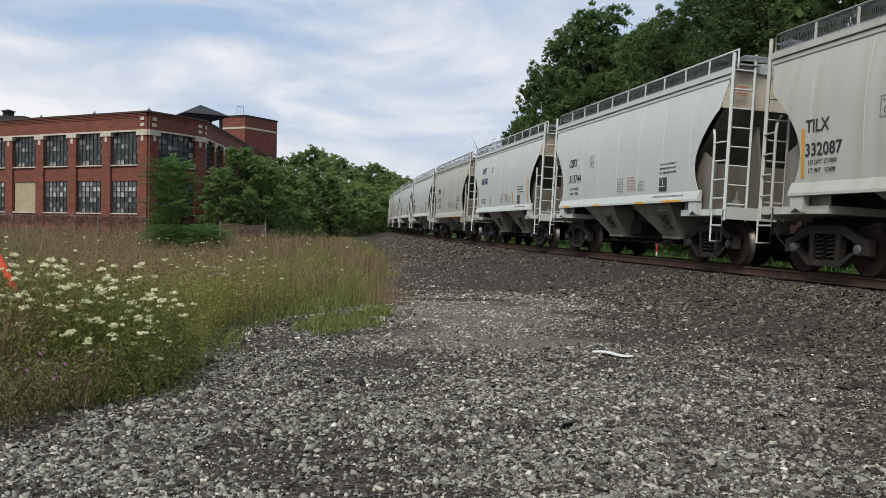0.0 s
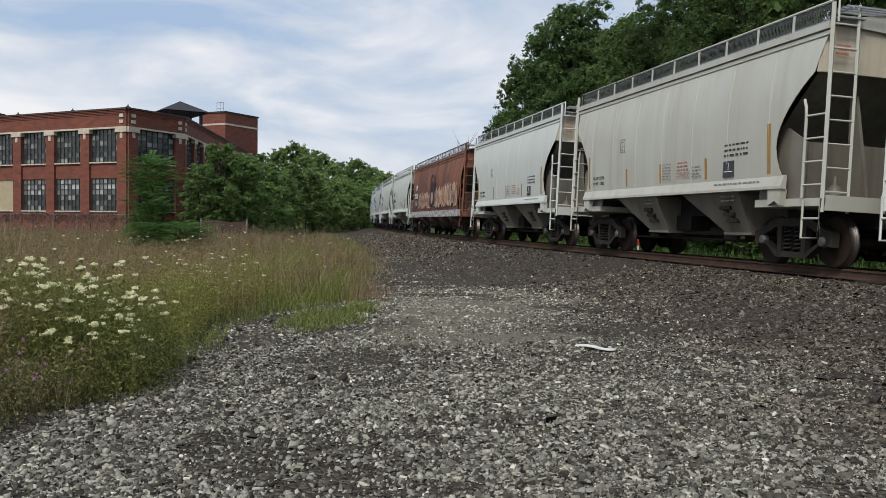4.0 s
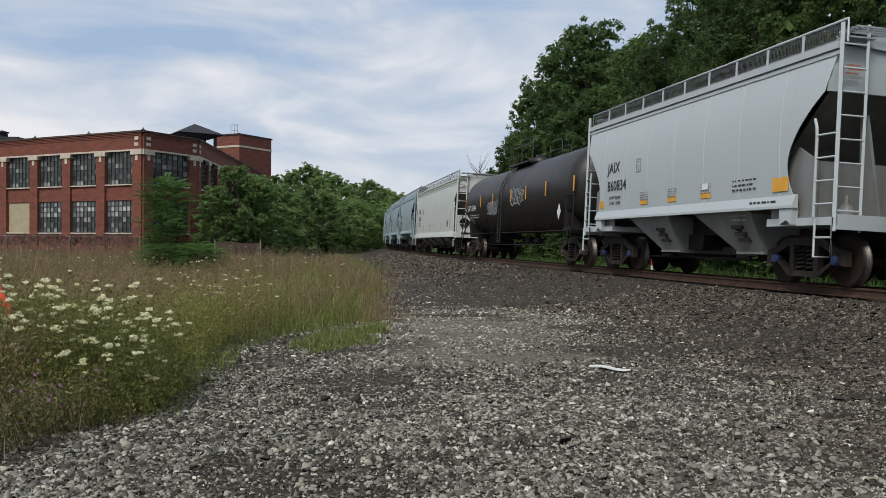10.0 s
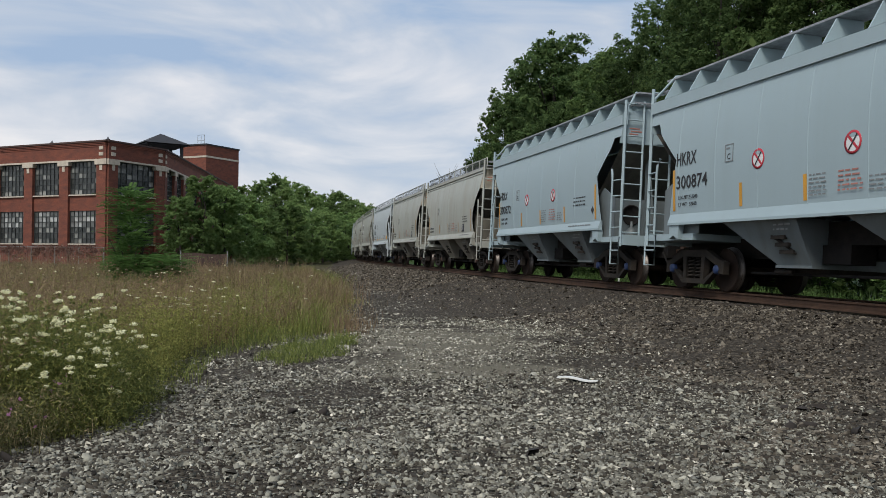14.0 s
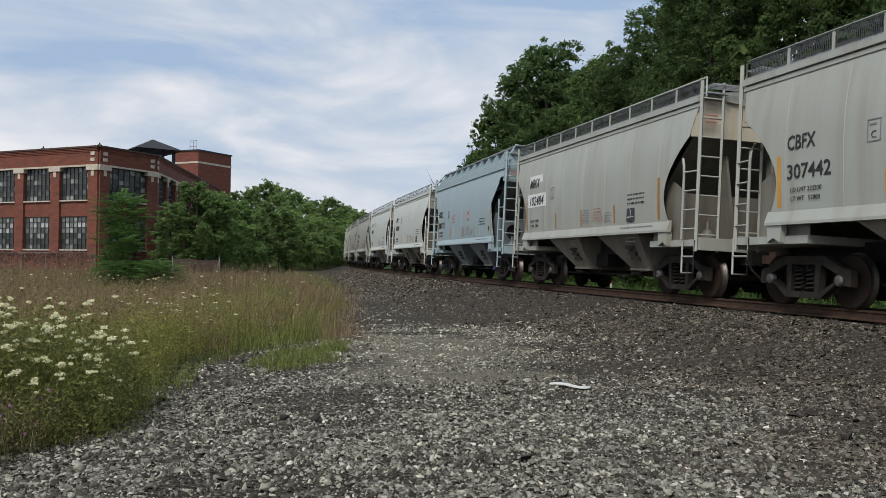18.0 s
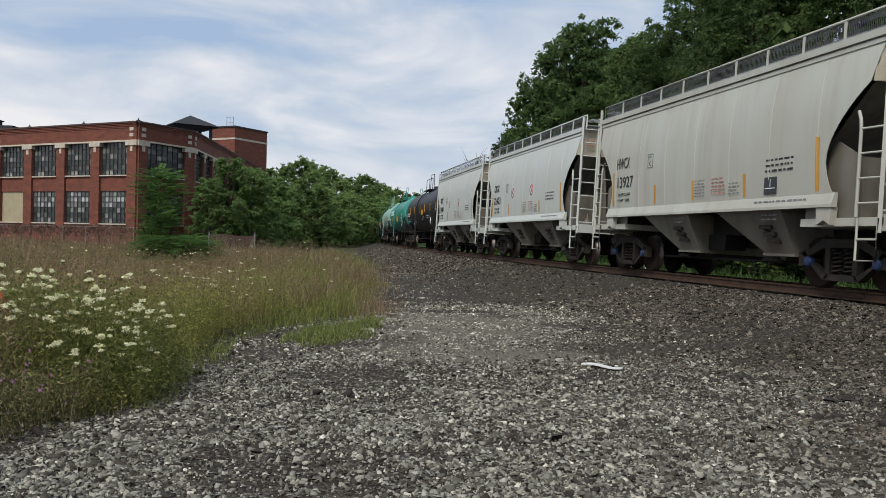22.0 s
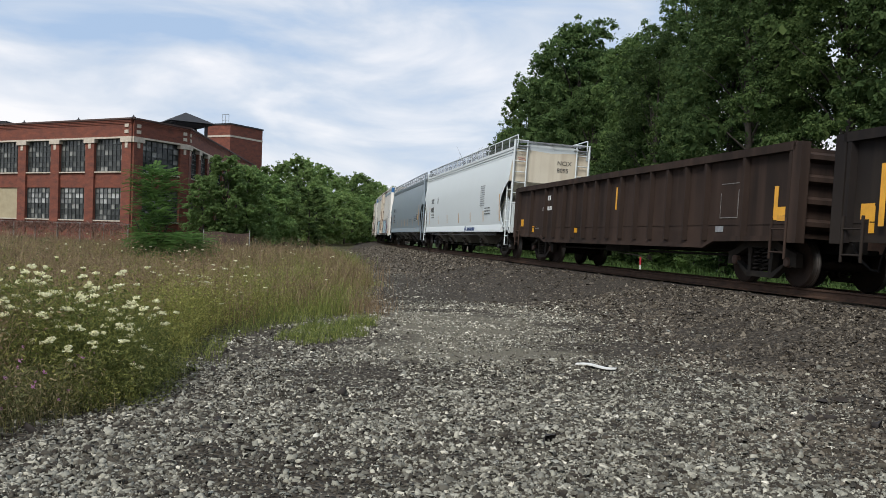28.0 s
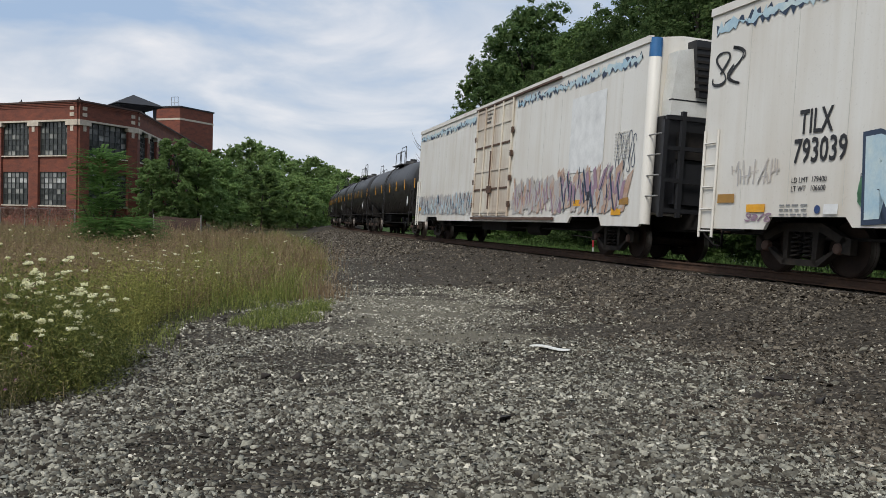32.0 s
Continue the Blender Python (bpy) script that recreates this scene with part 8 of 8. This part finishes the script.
        if num == "scrawl":
            for k in range(2):
                scrawl(car, -3.0 + 4.0 * k, -1.2 + 4.0 * k, zc - 0.75 + 0.3 * k, zc - 0.05 + 0.3 * k, shell(zc - 0.2)[0] - 0.035, material("spray_white", (0.42, 0.45, 0.47), 0.6), 70 + k, 9, 0.016)
        for k, x in enumerate((-H + 0.3, *((-4.0, -1.54, 0.67, 3.17) if num == "brand" else (-4.4, -2.06, 0.95, 3.1)), 5.6, H - 0.3)):
            inner = 0 < k < 6
            z = zc + (-0.28 if num == "brand" else -0.02) if inner else zc
            o = part("reflector_stripe", Geo().box(x - 0.05, x + 0.05, -0.006, 0.006, -0.26, 0.26), AMBER, car)
            y, lean = shell(z)
            o.matrix_basis = pose(0, y - 0.02 if inner else y + 0.1, z, lean, 0, 0)
        dm = part("hazard_diamond", Geo().prism([(-0.18, 0), (0, -0.26), (0.18, 0), (0, 0.26)], 1, -0.006, 0.006), WHITE, car)
        dm.matrix_basis = pose(H - 1.3, -1.5, 1.75, 0, 0, 0)
    for label, coat, a, b in (("black-brown gondola car with ribbed sides", "dark_brown", 559.3, 576.9), ("rusty brown gondola car with ribbed sides", "brown", 576.9, 594.8)):
        car, H = gondola(label, PAINTS[coat], b - a)
        couple(car, a, b)
        for k, (x, z0, z1) in enumerate(((-H + 0.35, 1.2, 1.45), (-H + 1.6, 1.0, 1.2), (-2.6, 0.98, 1.12), (0.4, 1.6, 2.2))):
            plate(car, "reflector", AMBER, x, x + (0.3 if k < 3 else 0.09), z0, z1, -1.487)
        chalk = material("chalk", (0.25, 0.235, 0.215), 0.8, 0, (0.07, 0.06, 0.055), 14, 0.9)
        L = Geo().box(7.62, 7.74, -1.49, -1.484, 1.22, 1.85).box(7.74, 8.05, -1.49, -1.484, 1.3, 1.46)
        if coat == "brown":
            part("yellow_corner_mark", L, AMBER, car)
            plate(car, "faded_foot", ORANGE, 7.74, 8.05, 1.2, 1.298, -1.487)
        else:
            plate(car, "yellow_bar", AMBER, -7.3, -7.18, 1.08, 2.05, -1.58)
            plate(car, "yellow_bar", AMBER, -7.6, -7.48, 0.98, 1.4, -1.49)
            plate(car, "yellow_bar", AMBER, H - 0.75, H - 0.6, 1.2, 2.2, -1.49)
            for k, body in enumerate(("LD LMT", "LT WT")):
                lettering(body, 0.16, chalk, car, -6.25, -1.492, 1.28 - 0.2 * k, 0.0, 0.8)
        if coat == "dark_brown":
            data_lines(car, chalk, -6.25, 1.8, -1.487, 1.3, 2, 0.2)
        data_lines(car, chalk, -H + 2.0, 1.1, -1.487, 0.4, 1, 0.12)
        fr = Geo()
        for q in ((5.75, 6.42, 1.28, 1.3), (5.75, 6.42, 1.98, 1.995), (5.75, 5.765, 1.28, 1.8), (6.4, 6.42, 1.28, 1.85)):
            fr.box(q[0], q[1], -1.49, -1.484, q[2], q[3])
        part("chalk_frame", fr, chalk, car)
        if coat == "dark_brown":
            lettering("20", 0.46, chalk, car, -1.68, -1.49, 1.45, 0.012, 0.75)
            lettering("OK", 0.38, chalk, car, -0.72, -1.49, 1.5, 0.012, 0.7)
            for q in (-1.36, -0.45):
                part("chalk_arrow", Geo().box(q - 0.018, q + 0.018, -1.49, -1.486, 0.92, 1.26).prism([(q - 0.12, 1.1), (q, 1.32), (q + 0.12, 1.1), (q, 1.25)], 1, -1.49, -1.486).box(q - 0.3, q + 0.3, -1.49, -1.486, 1.36, 1.4), chalk, car)
            for x, z in ((-3.25, 1.42), (0.14, 1.36), (4.9, 1.4)):
                plate(car, "yellow_bar", AMBER, x, x + 0.1, z, z + 0.42, -1.49)
        else:
            data_lines(car, WHITE, -5.5, 2.05, -1.487, 0.62, 1, 0.26)
            data_lines(car, WHITE, -5.6, 1.72, -1.487, 0.95, 1, 0.22)
            plate(car, "reflector", AMBER, 3.36, 3.43, 1.5, 1.95, -1.49)
            plate(car, "card_holder", GALV, 5.62, 5.92, 1.0, 1.12, -1.49)
    sky = material("spray_sky_blue", (0.27, 0.45, 0.58), 0.6, 0, (0.56, 0.64, 0.62), 1.6, 0.9)
    navy = material("spray_navy", (0.03, 0.05, 0.09), 0.6)
    grey = material("spray_grey", (0.40, 0.40, 0.40), 0.6, 0, (0.5, 0.42, 0.36), 3)
    brick = material("spray_brick", (0.42, 0.26, 0.18), 0.6, 0, (0.5, 0.42, 0.36), 3)
    mauve = material("spray_mauve", (0.33, 0.22, 0.28), 0.6)
    for n, (label, a, b) in enumerate((("white refrigerated boxcar with blue graffiti", 635.7, 660.6), ("white refrigerated boxcar with grey graffiti", 660.6, 685.0))):
        car, H = reefer(label, PAINTS["reefer"], b - a)
        couple(car, a, b)
        y = -1.574
        # jagged blue fringe under the roof edge
        rnd = random.Random(90 + n)
        for x0, x1 in ((-H + 0.2, -2.0), (2.5, H - 0.3)):
            for mat, lo, hi, d in ((navy, 4.54, 4.57, 0.0), (sky, 4.58, 4.6, 0.004)):
                x, v = x0, []
                while x < x1:
                    v += [(x, y - d, lo + rnd.uniform(-0.2, 0.02)), (x + rnd.uniform(-0.05, 0.05), y - d, hi + rnd.uniform(-0.1, 0.14))]
                    x += rnd.uniform(0.05, 0.13)
                part("blue_fringe", Geo().add(v, [(2 * k, 2 * k + 2, 2 * k + 3, 2 * k + 1) for k in range(len(v) // 2 - 1)]), mat, car)
        if n == 0:
            throw_up(car, "RAPIA", 2.6, 7.1, 1.02, 1.42, y - 0.008, sky, navy)
            scrawl(car, 7.0, 8.4, 0.95, 1.9, y - 0.002, mauve, 8, 5, 0.13)
            scrawl(car, 2.4, 7.3, 1.9, 2.25, y - 0.002, navy, 9, 3, 0.02)
            plate(car, "reflector", AMBER, 2.6, 3.0, 1.5, 1.66, y - 0.018)
            throw_up(car, "REMYC", -7.0, -3.5, 1.0, 1.4, y - 0.008, sky, navy, material("spray_green", (0.10, 0.24, 0.13), 0.6))
            plate(car, "grey_box", BRAKE, -4.0, -3.3, 1.65, 2.0, y - 0.02)
            lettering("MET", 0.34, BLACK, car, -2.95, y - 0.004, 2.35, 0.0, 0.8)
            scrawl(car, -3.1, -2.35, 1.75, 2.2, y - 0.004, BLACK, 10, 3, 0.016)
            lettering("TILX", 0.56, BLACK, car, -8.6, y - 0.004, 2.3, 0.008, 0.66)
            lettering("793039", 0.56, BLACK, car, -8.7, y - 0.004, 1.83, 0.008, 0.72)
            for body, z in (("LD LMT  179400", 1.5), ("LT WT   106600", 1.36)):
                lettering(body, 0.13, BLACK, car, -8.7, y - 0.004, z, 0.0, 0.9)
            lettering("RP", 0.13, BLACK, car, -7.2, y - 0.004, 1.5)
            plate(car, "faded_reflector", BROWN_STRIPE, -10.7, -10.2, 1.2, 1.36, y - 0.013)
            plate(car, "yellow_label", AMBER, -9.82, -9.32, 1.02, 1.16, y - 0.013)
            scrawl(car, -9.85, -9.15, 0.86, 1.0, y - 0.006, mauve, 14, 4, 0.014)
            data_lines(car, STENCIL, -8.95, 1.12, y - 0.004, 0.7, 3, 0.045)
            part("round_seal", Geo().lathe([(y - 0.006, 0.001), (y - 0.006, 0.07)], 1, 14, (-8.05, 0, 1.06)), BLUE_INK, car)
            plate(car, "white_tag", WHITE, -7.9, -7.6, 0.98, 1.14, y - 0.012)
            tag_lines(car, -10.4, -9.0, 1.5, 1.95, y - 0.003, grey, 15)
            scrawl(car, -11.1, -10.2, 3.4, 4.1, y - 0.004, BLACK, 12, 2, 0.025)
            scrawl(car, 1.75, 2.1, 3.0, 4.2, y - 0.004, BLACK, 13, 1, 0.02)
            lettering("MISERY", 0.34, BLACK, car, 0, 0, 0).matrix_basis = pose(8.0, y - 0.004, 2.5, 90, 0, 0) @ pose(0, 0, 0, 0, 0, -62) @ Matrix.Diagonal((0.7, 1, 1, 1))
        else:
            for x0, x1, z1, c in ((2.6, 6.6, 2.2, (grey, brick, grey, mauve)), (6.4, 10.2, 2.3, (brick, grey, mauve, navy)), (-11.0, -2.0, 1.95, (grey, sky, grey, navy))):
                wild_letters(car, x0, x1, 0.98, z1, y, c, 40 + int(x0))
            plate(car, "clean_patch", WHITE, 6.9, 9.0, 2.1, 4.1, y - 0.001)
            scrawl(car, 9.7, 10.7, 1.9, 3.0, y - 0.004, navy, 18, 5, 0.012)
        for x in ((7.4, H - 1.0) if n == 0 else (-H + 0.5, 7.4, H - 1.0)):
            plate(car, "reflector", BROWN_STRIPE if x > 8 else AMBER, x, x + 0.45, 1.22, 1.38, y - 0.012)
        plate(car, "data_square", PATCH, H - 2.9, H - 2.45, 1.35, 1.72, y - 0.006)
        plate(car, "yellow_sign", AMBER, H - 1.4, H - 0.9, 0.98, 1.13, y - 0.008)
        data_lines(car, SEAM if n else BLUE_FADED, H - 1.45, 2.9, y - 0.004, 0.8, 8, 0.05)
        data_lines(car, STENCIL, H - 2.7, 1.5, y - 0.004, 0.9, 2, 0.06)


build_train()


def motions():
    """The train runs down the line at an even speed."""
    for car, place in TRAIN:
        walk(car, [(k * 0.5, track_pose(place - SPEED * k * 0.5)) for k in range(65)])


motions()
